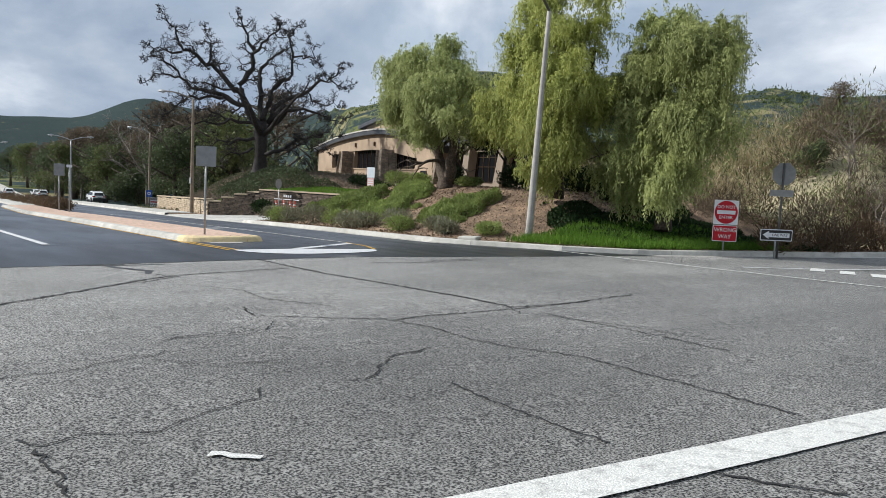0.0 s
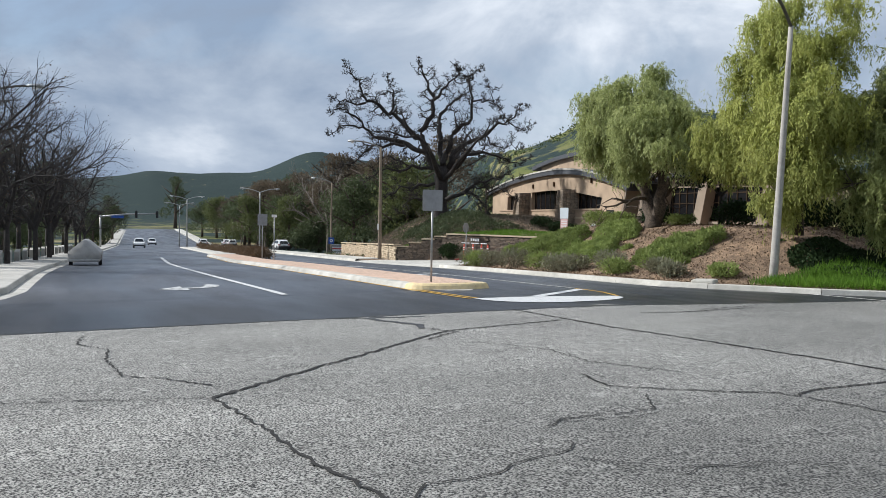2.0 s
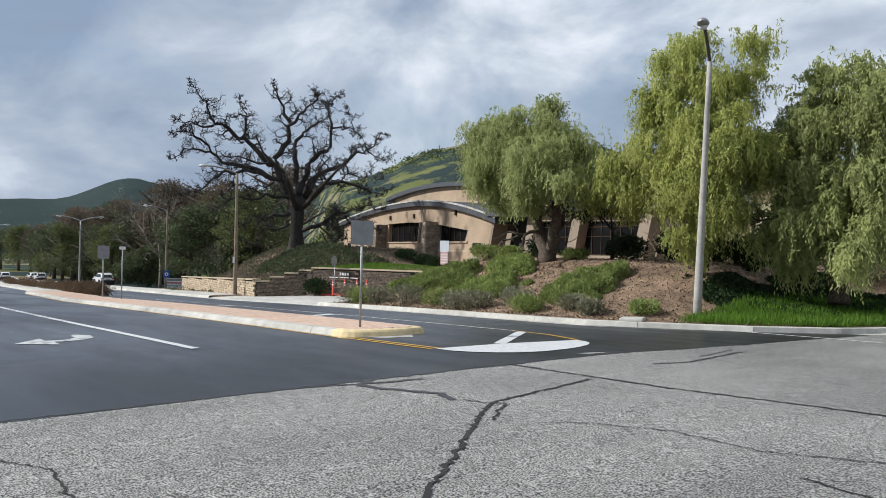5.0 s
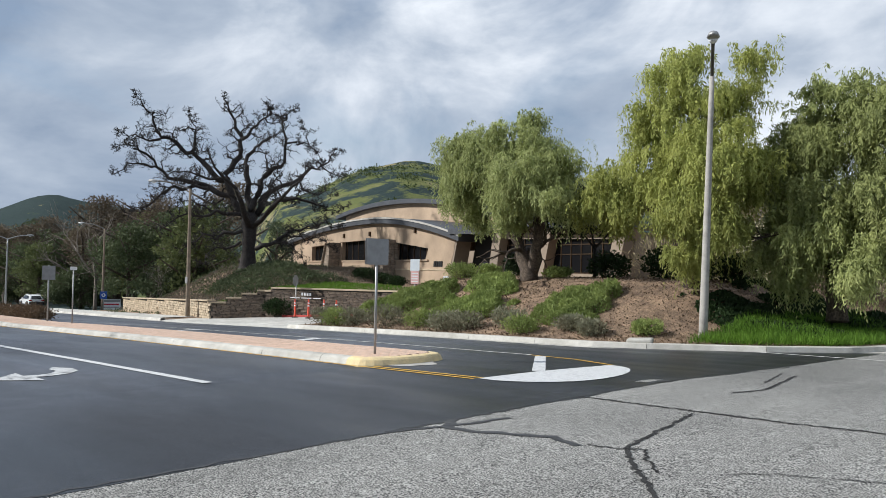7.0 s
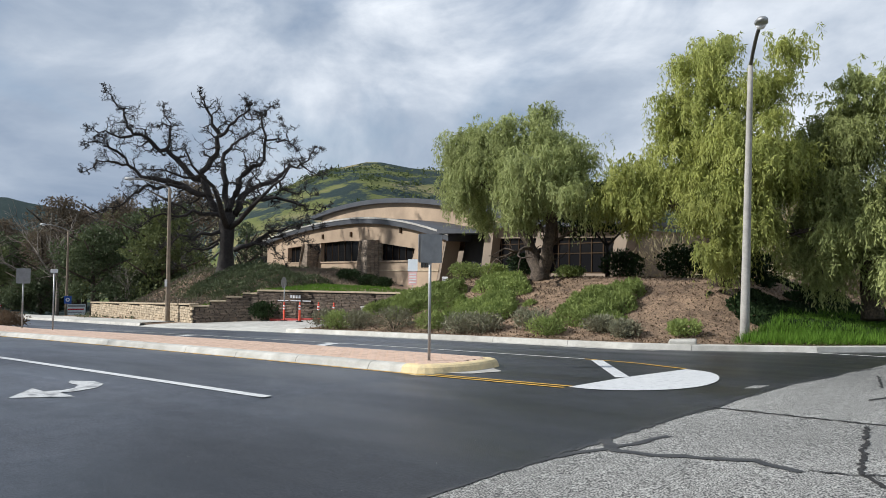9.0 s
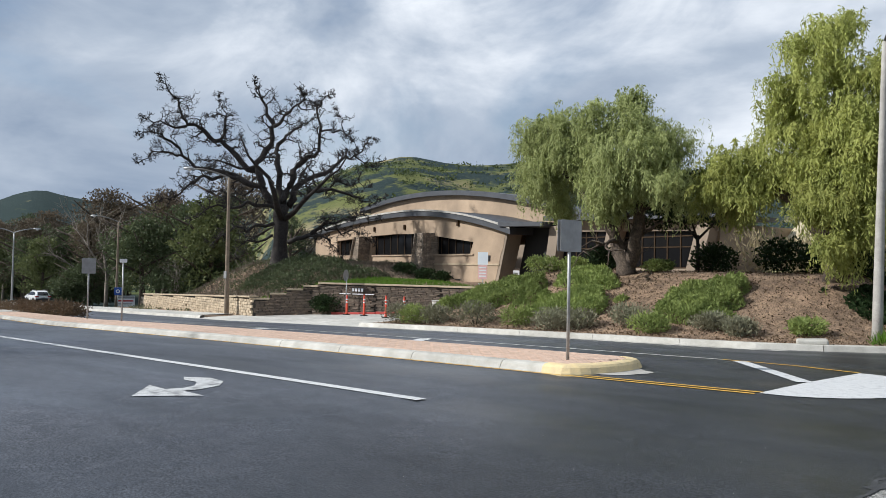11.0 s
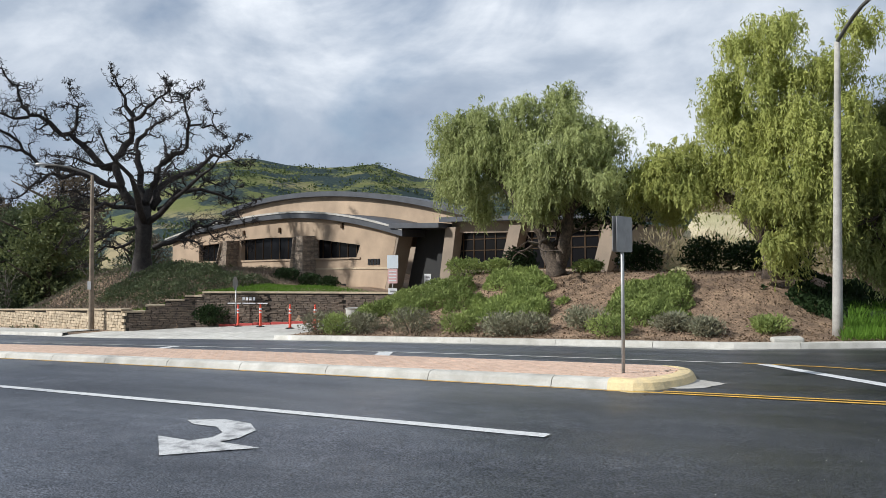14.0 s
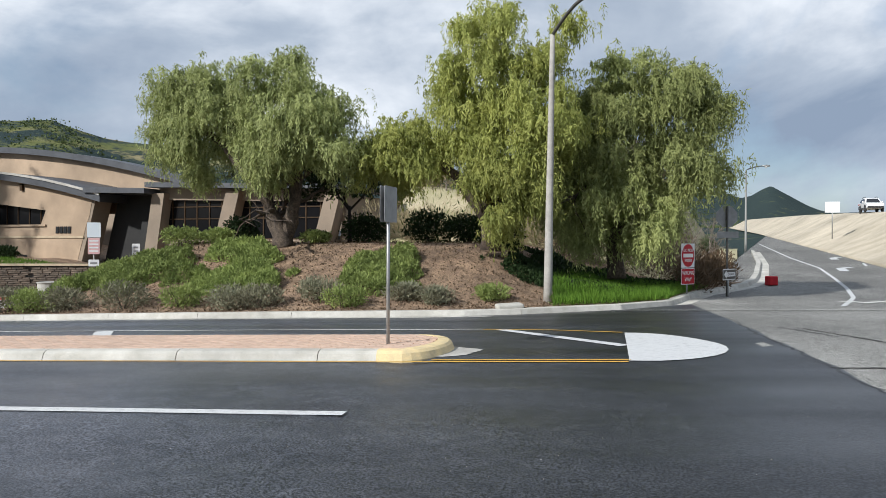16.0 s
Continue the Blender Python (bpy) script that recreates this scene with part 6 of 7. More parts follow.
plate(wb, "board", (-0.95, 0.35), (0.95, 1.5), -0.09, SIGN_WHITE, "white board")
plate(wb, "header", (-0.9, 1.2), (0.9, 1.44), -0.098, SIGN_BACK, "grey header")
plate(wb, "text_bar", (-0.8, 0.88), (0.8, 1.02), -0.098, SIGN_RED, "red text bar", r=0.01)
plate(wb, "text_bar", (-0.8, 0.58), (0.65, 0.68), -0.098, SIGN_BACK, "grey text bar", r=0.01)

# delineators across the driveway
def delineator(at):
    t = thing("delineator_post", at, "orange-red tubular delineator post with white bands on a black base", "delineator", "delineators")
    bm = bmesh.new()
    tube(bm, [(0, 0, 0), (0, 0, 0.035), (0, 0, 0.05)], [0.21, 0.21, 0.12], 8)
    part("base", bm, RUBBER, t, "black rubber base")
    bm = bmesh.new()
    tube(bm, [(0, 0, 0.05), (0, 0, 0.10), (0, 0, 0.98), (0, 0, 1.06)], [0.085, 0.065, 0.055, 0.03], 12)
    part("tube", bm, ORANGE, t, "", True)
    for z in (0.70, 0.86):
        bm = bmesh.new()
        tube(bm, [(0, 0, z), (0, 0, z + 0.075)], [0.062, 0.061], 12)
        part("band", bm, SIGN_WHITE, t, "white reflective band", True)
    bm = bmesh.new()
    tube(bm, [(0, 0, 1.04), (0, 0, 1.10), (0, 0, 1.15)], [0.025, 0.05, 0.02], 8)
    part("grip", bm, ORANGE, t, "", True)
    return t


first = delineator((-25.8, 15.7, -0.66))
for x, y in ((-23.7, 15.2), (-20.6, 14.0), (-18.2, 13.0)):
    copy_thing(first, pose(x, y, road_z(x, 11 + bend(x)) + 0.118 + 0.25 * (y - bend(x) - 11.15) / 9.5 + 0.004))
first.matrix_basis = pose(-25.8, 15.7, road_z(-25.8, 11 + bend(-25.8)) + 0.118 + 0.25 * (15.7 - bend(-25.8) - 11.15) / 9.5 + 0.004)
bm = bmesh.new()
for k in range(10):
    a, b = Vector((-27.4 + k * 1.0, 15.9 + k * 0.28, 0)), Vector((-26.44 + k * 1.0, 16.17 + k * 0.28, 0))
    z = road_z(a.x, 11 + bend(a.x)) + 0.118 + 0.25 * (a.y - bend(a.x) - 11.15) / 9.5
    box(bm, (0, -0.09, -0.1), ((b - a).length, 0.09, 0.15), bevel=0.02, m=Matrix.Translation((a.x, a.y, z)) @ Matrix.Rotation(math.atan2(0.28, 1.0), 4, "Z"))
solo("red_kerb", bm, RED_KERB, "red painted kerb below the stone wall", "kerb", kind="structure")
bm = bmesh.new()
tube(bm, [(-16.9, 14.2, -0.4), (-16.9, 14.2, 0.33), (-16.9, 14.2, 0.40), (-16.9, 14.2, 0.42)], [0.42, 0.42, 0.46, 0.30], 18)
solo("concrete_planter", bm, CONCRETE, "round pale concrete bollard cap among shrubs", "bollard", smooth=False)
bm = bmesh.new()
box(bm, (-0.4, -0.22, -0.05), (0.4, 0.22, 0.10), bevel=0.05, m=pose(1.44, 9.75, road_z(1.4, 9.6) + 0.20, 4, -3, 20))
solo("concrete_slab", bm, CONCRETE_PALE, "loose pale concrete lump on the kerb", "rubble")
bm = bmesh.new()
box(bm, (-0.22, -0.2, 0), (0.22, 0.2, 0.42), bevel=0.05, m=pose(12.35, 23.4, road_z(12.35, 23.4) + 0.004, 0, 0, 20))
rb = solo("traffic_block", bm, SIGN_RED, "red traffic block with pale feet at the street edge", "barrier")

# ---- planting on the bank ----


def carpet(name, inside, x0, x1, y0, y1, n, seed, mat, label, category, leaf=0.12, wide=0.06, height=0.3, clump=1.3, up=0.5, lift=0.0):
    """Low growth over the bank: leaves in mounds where inside(x, y) says so."""
    rng = np.random.default_rng(seed)
    pts = []
    while len(pts) < n:
        x, y = rng.uniform(x0, x1), rng.uniform(y0, y1)
        k = inside(x, y)
        if k <= 0:
            continue
        h = height * (0.35 + 0.65 * (0.5 + 0.5 * noise.noise((x * clump, y * clump, seed))) * 1.3) * min(1.0, 2.5 * k)
        pts.append((x, y, bed_z(x, y) + lift + h * (0.25 + 0.75 * rng.random() ** 0.5)))
    p = np.array(pts)
    w = rng.normal(size=(n, 3)) * 0.6
    w[:, 2] += up
    w /= np.linalg.norm(w, axis=1)[:, None]
    ob = new(name, leaf_mesh(name, quads(p, w, leaf, wide, rng), mat))
    return tagged(ob, label, category, kind="stuff")


def oval(cx, cy, rx, ry, ragged=0.35, seed=0.0):
    def inside(x, y):
        d = ((x - cx) / rx) ** 2 + ((y - cy) / ry) ** 2
        return 1 - d + ragged * noise.noise((x * 0.9, y * 0.9, seed)) * 1.6
    return inside


for k, (cx, cy, rx, ry, n) in enumerate([(-12.7, 13.5, 2.1, 1.8, 13000), (-8.4, 13.0, 1.9, 1.8, 13000), (-3.4, 13.2, 1.8, 1.8, 12000), (-14.8, 13.0, 1.2, 1.1, 6000), (-9.6, 15.2, 1.5, 0.8, 5000)]):
    carpet("juniper", oval(cx, cy, rx, ry, 0.75, k), cx - rx * 1.4, cx + rx * 1.4, cy - ry * 1.4, cy + ry * 1.4, n, 40 + k, JUNIPER,
           "spreading green juniper ground cover on the bank", "ground cover", 0.16, 0.05, 0.55, 2.0)


def shrub(at, r, h, mat, seed, label, group, n=1500, leaf=0.13, wide=0.04, name="shrub", category="shrub", up=0.6):
    t = thing(name, at, label, category, group)
    rng = random.Random(seed)
    bm = bmesh.new()
    for k in range(7):
        a = rng.uniform(0, 6.28)
        tube(bm, [(0, 0, -0.1), (0.3 * r * math.cos(a), 0.3 * r * math.sin(a), h * 0.4), (0.6 * r * math.cos(a), 0.6 * r * math.sin(a), h * 0.8)], [0.02, 0.014, 0.006], 4)
    part("stem", bm, BARK, t, "thin woody branching stem")
    blobs = [(0, 0, h * 0.45, r, r, h * 0.55)] + [(rng.uniform(-0.5, 0.5) * r, rng.uniform(-0.5, 0.5) * r, h * rng.uniform(0.45, 0.7), r * 0.5, r * 0.5, h * 0.42) for _ in range(4)]
    leafy("foliage", blobs, n, seed, mat, t, leaf, wide, up)
    return t


SHRUBS = [(-15.7, 1.5, 0.95, 0.8), (-14.6, 1.2, 0.85, 0.75), (-13.6, 1.5, 0.8, 0.7), (-11.4, 1.5, 0.95, 0.85), (-9.4, 1.6, 0.75, 0.75), (-7.6, 1.3, 0.8, 0.75), (-6.6, 1.5, 0.8, 0.7), (-4.8, 2.2, 0.75, 0.75),
          (-3.8, 1.5, 0.75, 0.65), (-2.0, 2.1, 0.65, 0.55), (-0.9, 1.7, 0.6, 0.55), (0.8, 2.2, 0.55, 0.5)]
for k, (x, d, r, h) in enumerate(SHRUBS):
    y = float(np.interp(x, KERB_NP[:, 0], KERB_NP[:, 1])) + d
    green = k in (1, 4, 8, 11)
    shrub((x, y, bed_z(x, y) - 0.03), r, h, JUNIPER if green else LAVENDER, 60 + k, "low green shrub at the foot of the bank" if green else "low grey-green shrub at the foot of the bank", "bank shrubs", 1700)
for k, (x, y, r, h) in enumerate([(-5.4, 18.8, 1.0, 1.15), (-2.6, 19.2, 1.15, 1.3), (-0.9, 19.0, 1.2, 1.2), (0.5, 19.2, 0.9, 1.1), (-11.2, 19.4, 0.9, 1.1)]):
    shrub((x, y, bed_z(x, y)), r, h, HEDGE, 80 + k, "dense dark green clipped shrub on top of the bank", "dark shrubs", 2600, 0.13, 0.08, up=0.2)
for k, (x, y, r, h) in enumerate([(-12.6, 16.6, 0.9, 0.7), (-11.2, 17.0, 0.8, 0.55), (-7.0, 17.0, 0.7, 0.45)]):
    shrub((x, y, bed_z(x, y)), r, h, JUNIPER, 90 + k, "rounded green shrub at the brow of the bank", "brow shrubs", 2000, 0.11, 0.06, up=0.3)
shrub((-27.9, 16.0, -0.75), 1.0, 1.0, HEDGE, 95, "dark green shrub against the stone wall", "wall shrubs", 2600, 0.13, 0.08, up=0.2)

# Trailing plants spread wider, so their dark leaves also stand for tree shade.
carpet("ivy", lambda x, y: min(oval(4.6, 15.6, 4.6, 2.0, 0.7, 5)(x, y), kerb_gap(x, y) - 0.9), 0, 9.5, 12.6, 18, 11000, 51, HEDGE, "dark trailing ground cover, partly standing in for tree shade", "ground cover", 0.14, 0.09, 0.25)


def verge(x, y):
    d = kerb_gap(x, y)
    return min(1.0, (d - 0.35) * 0.8, (4.3 + 1.8 * smooth01(3.6, 6.0, x) - d + 0.8 * noise.noise((x, y, 2))) * 0.8) * (1 if 2.7 < x < 9.0 else 0)


carpet("grass", verge, 2.7, 9.0, 9.9, 20, 16000, 52, GRASS, "long bright green grass on the corner verge", "grass", 0.32, 0.022, 0.10, up=1.6)
# Dark leaves added over the sunlit mulch in place of the trees' shade.
carpet("ivy", lambda x, y: min(oval(6.2, 19.6, 5.4, 2.4, 0.6, 7)(x, y), kerb_gap(x, y) - 0.9), 0.6, 12, 16.6, 22.6, 12000, 57, HEDGE, "dark leaves added to stand for tree shade behind the corner verge", "ground cover", 0.16, 0.10, 0.32)
carpet("lawn_slope", lambda x, y: min(1.0, (wall_gap(x, y) - 0.5) * 0.7, (8.5 - wall_gap(x, y)) * 0.7, (x + 32.5 + 0.8 * noise.noise((x, y, 4))) * 0.8) * (1 if x < -19 else 0), -33.5, -19, 14, 29, 15000, 53, GRASS, "yellow-green lawn above the stone wall", "grass", 0.20, 0.03, 0.08, up=1.4)
carpet("juniper", lambda x, y: min(1.0, (wall_gap(x, y) - 2.2) * 0.5, (9.5 - wall_gap(x, y)) * 0.5, (-31.6 - x) * 0.6) + 0.45 * noise.noise((x * 0.6, y * 0.6, 1)) if -41 < x < -31 else 0, -41, -31, 15, 28, 17000, 54, FAR_DARK,
       "dark green juniper over the oak mound", "ground cover", 0.17, 0.07, 0.75, up=0.4)
for k, (x, y, r, h) in enumerate([(-33.2, 27.4, 1.0, 0.9), (-31.4, 27.8, 0.9, 0.8), (-29.6, 27.6, 0.8, 0.7)]):
    shrub((x, y, bed_z(x, y)), r, h, HEDGE, 97 + k, "rounded dark shrub at the foot of the building", "building shrubs", 2200, 0.13, 0.08, up=0.2)
carpet("dry_grass", lambda x, y: min(1.0, (wall_gap(x, y) - 0.3) * 0.7) if -60 < x < -31 else 0, -58, -31.5, 14, 34, 26000, 55, LITTER, "dry brown grass and mulch on the oak mound", "grass", 0.28, 0.045, 0.14, up=0.9)
carpet("low_scrub", lambda x, y: min(1.0, (wall_gap(x, y) - 1.0) * 0.5) * (0.25 + 1.3 * noise.noise((x * 0.45, y * 0.45, 7))) if -56 < x < -39 else 0, -56, -39, 14, 32, 11000, 58, FAR_DARK, "patchy low grey-green scrub on the oak mound", "ground cover", 0.16, 0.06, 0.45, up=0.5)
carpet("leaf_litter", lambda x, y: kerb_gap(x, y) - 0.5 if kerb_gap(x, y) < 9 else 0, -16.5, 9.0, 9.2, 19, 14000, 56, DRY, "scattered dry leaves and bark chips on the bank", "leaf litter", 0.09, 0.05, 0.03, up=0.0)

# small dark tree on the brow
st = thing("small_tree", (-6.0, 18.6, bed_z(-6.0, 18.6)), "small dark tree with a thin trunk on the brow", "tree")
bm = bmesh.new()
tube(bm, [(0, 0, -0.2), (0.03, 0, 0.8), (0.0, 0, 1.6)], [0.10, 0.08, 0.07], 8)
for a in (0.3, 2.2, 4.0):
    tube(bm, [(0, 0, 1.4), (0.6 * math.cos(a), 0.4 * math.sin(a), 2.0), (1.2 * math.cos(a), 0.7 * math.sin(a), 2.7)], [0.06, 0.045, 0.02], 6)
part("trunk", bm, BARK_DARK, st, "", True)
leafy("crown", [(0, 0, 2.9, 2.0, 1.6, 1.0), (0.8, 0.1, 3.6, 1.4, 1.2, 0.9), (-1.0, 0, 3.5, 1.5, 1.2, 0.9), (-1.9, 0.2, 2.7, 1.0, 1.0, 0.8)], 9000, 71, HEDGE, st, 0.16, 0.08, 0.2)

# brush behind the bank and the corner
def brush(name, centres, n, seed, mat, label, spread_r=(1.4, 1.0), base=None, leaf=0.3, wide=0.05, up=0.9):
    """Loose brush in rounded masses."""
    rng = random.Random(seed)
    blobs = []
    for x, y, h in centres:
        z = base if base is not None else max(bed_z(x, y), land_z(x, y), slope_z(x, y) if 21.5 < y < 69 else -9.0)
        blobs.append((x, y, z + 0.4 * h, spread_r[0] * rng.uniform(0.8, 1.2), spread_r[1] * rng.uniform(0.8, 1.2), 0.62 * h))
    ob = leafy(name, blobs, n, seed, mat, None, leaf, wide, up, shell=0.2)
    return tagged(ob, label, "brush", kind="stuff")


def street_edge(y):
    return float(np.interp(y, [20, 29, 40, 66, 140], [9.3, 13.2, 16.0, 21.6, 39]))


def slope_z(x, y):
    rise = smooth01(22.5, 34, y) * smooth01(-9.0, -6.0, x) * (1 - smooth01(street_edge(y) - 8, street_edge(y) - 3, x))
    return land_z(x, y) + 0.25 + 5.4 * rise + 0.25 * noise.noise((x * 0.35, y * 0.35, 6.0)) * rise


SLOPE = material("slope_grass", (0.48, 0.41, 0.27), (0.27, 0.26, 0.13), scale=0.35, fine=14, rough=0.95, bump=0.4, speck=0.18, coarse=0.12, dist=0.05)
sheet("slope", list(np.arange(0, 1.01, 1 / 24)), list(np.arange(21.5, 70, 1.2)), lambda u, y: (lambda x: (x, y, slope_z(x, y)))(-10 + u * (street_edge(y) + 8.5)), SLOPE, "pale dry grass slope rising behind the planted bank", "slope")
rng = random.Random(77)
brush("dry_brush", [(rng.uniform(-6, 4), rng.uniform(23.5, 35), rng.uniform(0.8, 2.2)) for _ in range(34)], 17000, 78, DRYGRASS, "dry tan brush behind the planted bank", (1.6, 1.2), leaf=0.4)
brush("scrub", [(rng.uniform(3, 9.5), rng.uniform(23, 40), rng.uniform(1.0, 2.6)) for _ in range(60)], 30000, 81, FAR_BROWN, "brown leafless scrub on the slope behind the corner", (1.3, 1.2), leaf=0.34, wide=0.045)
brush("dry_brush", [(9.2 + 0.22 * k + rng.uniform(-1.6, 0.0), 19.5 + 1.0 * k, rng.uniform(0.8, 2.0)) for k in range(14)], 7000, 79, DRY, "dry brown brush at the street corner", (0.9, 0.9), leaf=0.3)
brush("dry_brush", [(rng.uniform(-4, 8), rng.uniform(22, 60), rng.uniform(1.5, 4.0)) for _ in range(30)], 9000, 80, FAR_GREEN, "olive green brush behind the corner", (1.8, 1.6), leaf=0.3)

# ---- background trees ----


def leaf_tree(height, width, mat, seed, label, group, n=5600, leaf=0.30, wide=0.15, trunk=BARK, lumps=15, low=0.22):
    t = thing("tree", (0, 0, -60), label, "tree", group)
    r = random.Random(seed)
    bm = bmesh.new()
    tube(bm, [(0, 0, -0.5), (0.1, 0, height * 0.2), (0, 0.1, height * 0.45), (0.1, 0, height * 0.8)], [0.034 * height, 0.026 * height, 0.018 * height, 0.006 * height], 8)
    for k in range(7):
        a = k * 2.4
        z = height * (0.25 + 0.07 * k)
        tube(bm, [(0, 0, z), (0.25 * width * math.cos(a), 0.25 * width * math.sin(a), z + 0.12 * height), (0.42 * width * math.cos(a), 0.42 * width * math.sin(a), z + 0.2 * height)], [0.014 * height, 0.009 * height, 0.003 * height], 5)
    part("trunk", bm, trunk, t, "", True)
    blobs = []
    for k in range(lumps):
        a, f = r.uniform(0, 6.28), r.random()
        z = height * (low + (0.88 - low) * f)
        rad = width * 0.5 * (0.75 - 0.45 * abs(f - 0.4)) * r.uniform(0.34, 0.68)
        off = width * 0.42 * r.random() ** 0.7 * (1.15 - f)
        blobs.append((off * math.cos(a), off * math.sin(a), z, rad, rad, rad * r.uniform(0.55, 0.9)))
    leafy("crown", blobs, n, seed, mat, t, leaf, wide, 0.2, shell=0.35)
    return t


def bare_tree(height, seed, label, group, mat=BARK_PALE, leaves=0, spread=0.42, deepest=4):
    t = thing("bare_tree", (0, 0, -60), label, "tree", group)
    r = random.Random(seed)
    bm = bmesh.new()
    tips = []
    tube(bm, [(0, 0, -0.4), (0, 0, 0.3), (0.03, 0, height * 0.3)], [0.022 * height, 0.018 * height, 0.015 * height], 8)
    for k in range(4):
        a = k * 1.57 + r.uniform(-0.3, 0.3)
        crooked(bm, (0.02, 0, height * (0.24 + 0.02 * k)), (0.5 * math.cos(a), 0.5 * math.sin(a), 1.0), height * 0.30, (0.016 if mat is BARK_DARK else 0.011) * height, 1, r, deepest, spread, 7, 0.16, tips)
    part("trunk", bm, mat, t, "", True)
    if leaves:
        rr = np.random.default_rng(seed)
        p = np.array([tuple(q) for q in tips])[rr.integers(0, len(tips), leaves)] + rr.normal(size=(leaves, 3)) * 0.18
        w = rr.normal(size=(leaves, 3))
        w /= np.linalg.norm(w, axis=1)[:, None]
        ob = new("leaves", leaf_mesh("leaves", quads(p, w, 0.10, 0.06, rr), DRY))
        ob.parent = t
        tagged(ob, "few clinging brown leaves")
    return t


kinds = [leaf_tree(9, 9, FAR_DARK, 1, "dense dark green tree beyond the road", "roadside trees"), leaf_tree(11, 10, FAR_BROWN, 2, "brown half-bare tree beyond the road", "roadside trees", 3600, 0.3, 0.13),
         leaf_tree(8, 8, FAR_GREEN, 3, "olive green tree beyond the road", "roadside trees"), leaf_tree(14, 9, FAR_DARK, 4, "tall dark evergreen beyond the road", "roadside trees", 4600, low=0.2),
         bare_tree(9, 5, "pale leafless tree beyond the road", "roadside trees", deepest=4), leaf_tree(5, 7, FAR_DARK, 6, "low dark green bush tree beyond the road", "roadside trees", low=0.1),
         bare_tree(8.5, 7, "leafless street tree with a few brown leaves", "street trees", BARK_DARK, 260, 0.42, 5), bare_tree(9.5, 8, "leafless street tree with a few brown leaves", "street trees", BARK_DARK, 340, 0.42, 5)]


def plant(kind, x, y, turn, size=1.0):
    ob = copy_thing(kinds[kind], pose(x, y, max(land_z(x, y) + 0.1, road_z(x, y) - 0.3 if abs(y - bend(x)) < 14 else -99, slope_z(x, y) - 0.1 if -9 < x < street_edge(y) and 21.5 < y < 69 else -99), 0, 0, turn))
    ob.scale = (size, size, size)
    return ob


for x, y, kind, size, turn in [(-357, 46, 3, 1.95, 40), (-124, 30, 1, 1.3, 70), (-128, 25.5, 2, 1.35, 10), (-122, 37, 0, 1.4, 200), (-119, 45, 1, 1.25, 310), (-176, 36, 0, 1.6, 140), (-150, 33, 1, 1.45, 20), (-237, 36.5, 0, 1.4, 120), (-226, 39, 2, 1.7, 200), (-215, 42, 1, 1.3, 15), (-194.5, 43.3, 1, 1.55, 80), (-183, 46.5, 1, 1.45, 250), (-171.6, 50.4, 0, 1.6, 10),
                               (-160, 50, 1, 1.5, 170), (-205, 7.0, 0, 1.2, 10), (-180, 3.0, 5, 1.5, 60), (-155, -0.5, 0, 1.0, 300), (-230, 8.0, 3, 1.0, 90)]:
    plant(kind, x, y, turn, size)
rng = random.Random(3)
for k in range(20):
    x = -74 - 7.5 * k + rng.uniform(-3, 3)
    plant((0, 4, 5, 1, 4, 2, 0, 4)[k % 8], x, bend(x) + 18 + rng.uniform(0, 5) + 0.05 * k, rng.uniform(0, 360), rng.uniform(1.0, 1.45))
for k in range(22):
    x = -70 - 8 * k + rng.uniform(-4, 4)
    plant((1, 0, 3, 1, 2, 0, 1)[k % 7], x, bend(x) + 32 + rng.uniform(0, 14), rng.uniform(0, 360), rng.uniform(1.45, 2.0) * (0.5 if x > -76 else 0.8 if x > -92 else 1.0))
for k in range(26):
    x = -66 - 5.5 * k + rng.uniform(-3, 3)
    plant((2, 5, 0, 1, 2, 0)[k % 6], x, bend(x) + 24 + rng.uniform(0, 6), rng.uniform(0, 360), rng.uniform(1.25, 1.8))
for x, y, kind, size in [(-62, 30, 5, 0.8), (-66, 38, 0, 0.8), (-58, 42, 2, 0.7), (-70, 46, 2, 0.7), (-57, 38, 5, 0.8), (-61, 50, 2, 0.9), (-76, 34, 4, 0.9), (-68, 27, 4, 0.7), (-84, 40, 3, 0.9), (-54, 50, 2, 0.8), (-80, 50, 3, 1.15), (-90, 60, 1, 1.3), (-63, 60, 2, 1.3), (-74, 62, 0, 1.4), (-56, 29, 4, 0.7),
                         (6, 40, 2, 0.7), (4, 34, 1, 0.5), (7.5, 39, 1, 0.55), (5.5, 46, 2, 0.8), (9, 50, 1, 0.65), (7, 29, 4, 0.7), (2, 52, 4, 0.8), (9, 60, 5, 0.9), (-2, 46, 4, 0.6), (12, 85, 2, 0.9), (5, 75, 2, 0.9), (9.5, 27, 4, 0.55), (12, 35, 4, 0.6), (7, 33, 4, 0.6), (10, 42, 1, 0.4), (5, 30, 5, 0.5), (14, 48, 5, 0.5), (0, 36, 4, 0.5), (-4, 33, 4, 0.5), (8.5, 24, 5, 0.32)]:
    plant(kind, x, y, rng.uniform(0, 360), size * (0.85 if x < -40 else 0.68))
for k, x in enumerate([-18.8, -26.5, -34.5, -42, -50, -58, -68, -78, -90]):
    plant(6 + k % 2, x, bend(x) - 12.6 + rng.uniform(-0.3, 0.3), rng.uniform(0, 360), rng.uniform(0.9, 1.1))
for k, x in enumerate([-22, -30, -38, -46, -54, -63, -73]):
    plant(6 + (k + 1) % 2, x, bend(x) - 16.0 + rng.uniform(-0.6, 0.6), rng.uniform(0, 360), rng.uniform(1.0, 1.25))
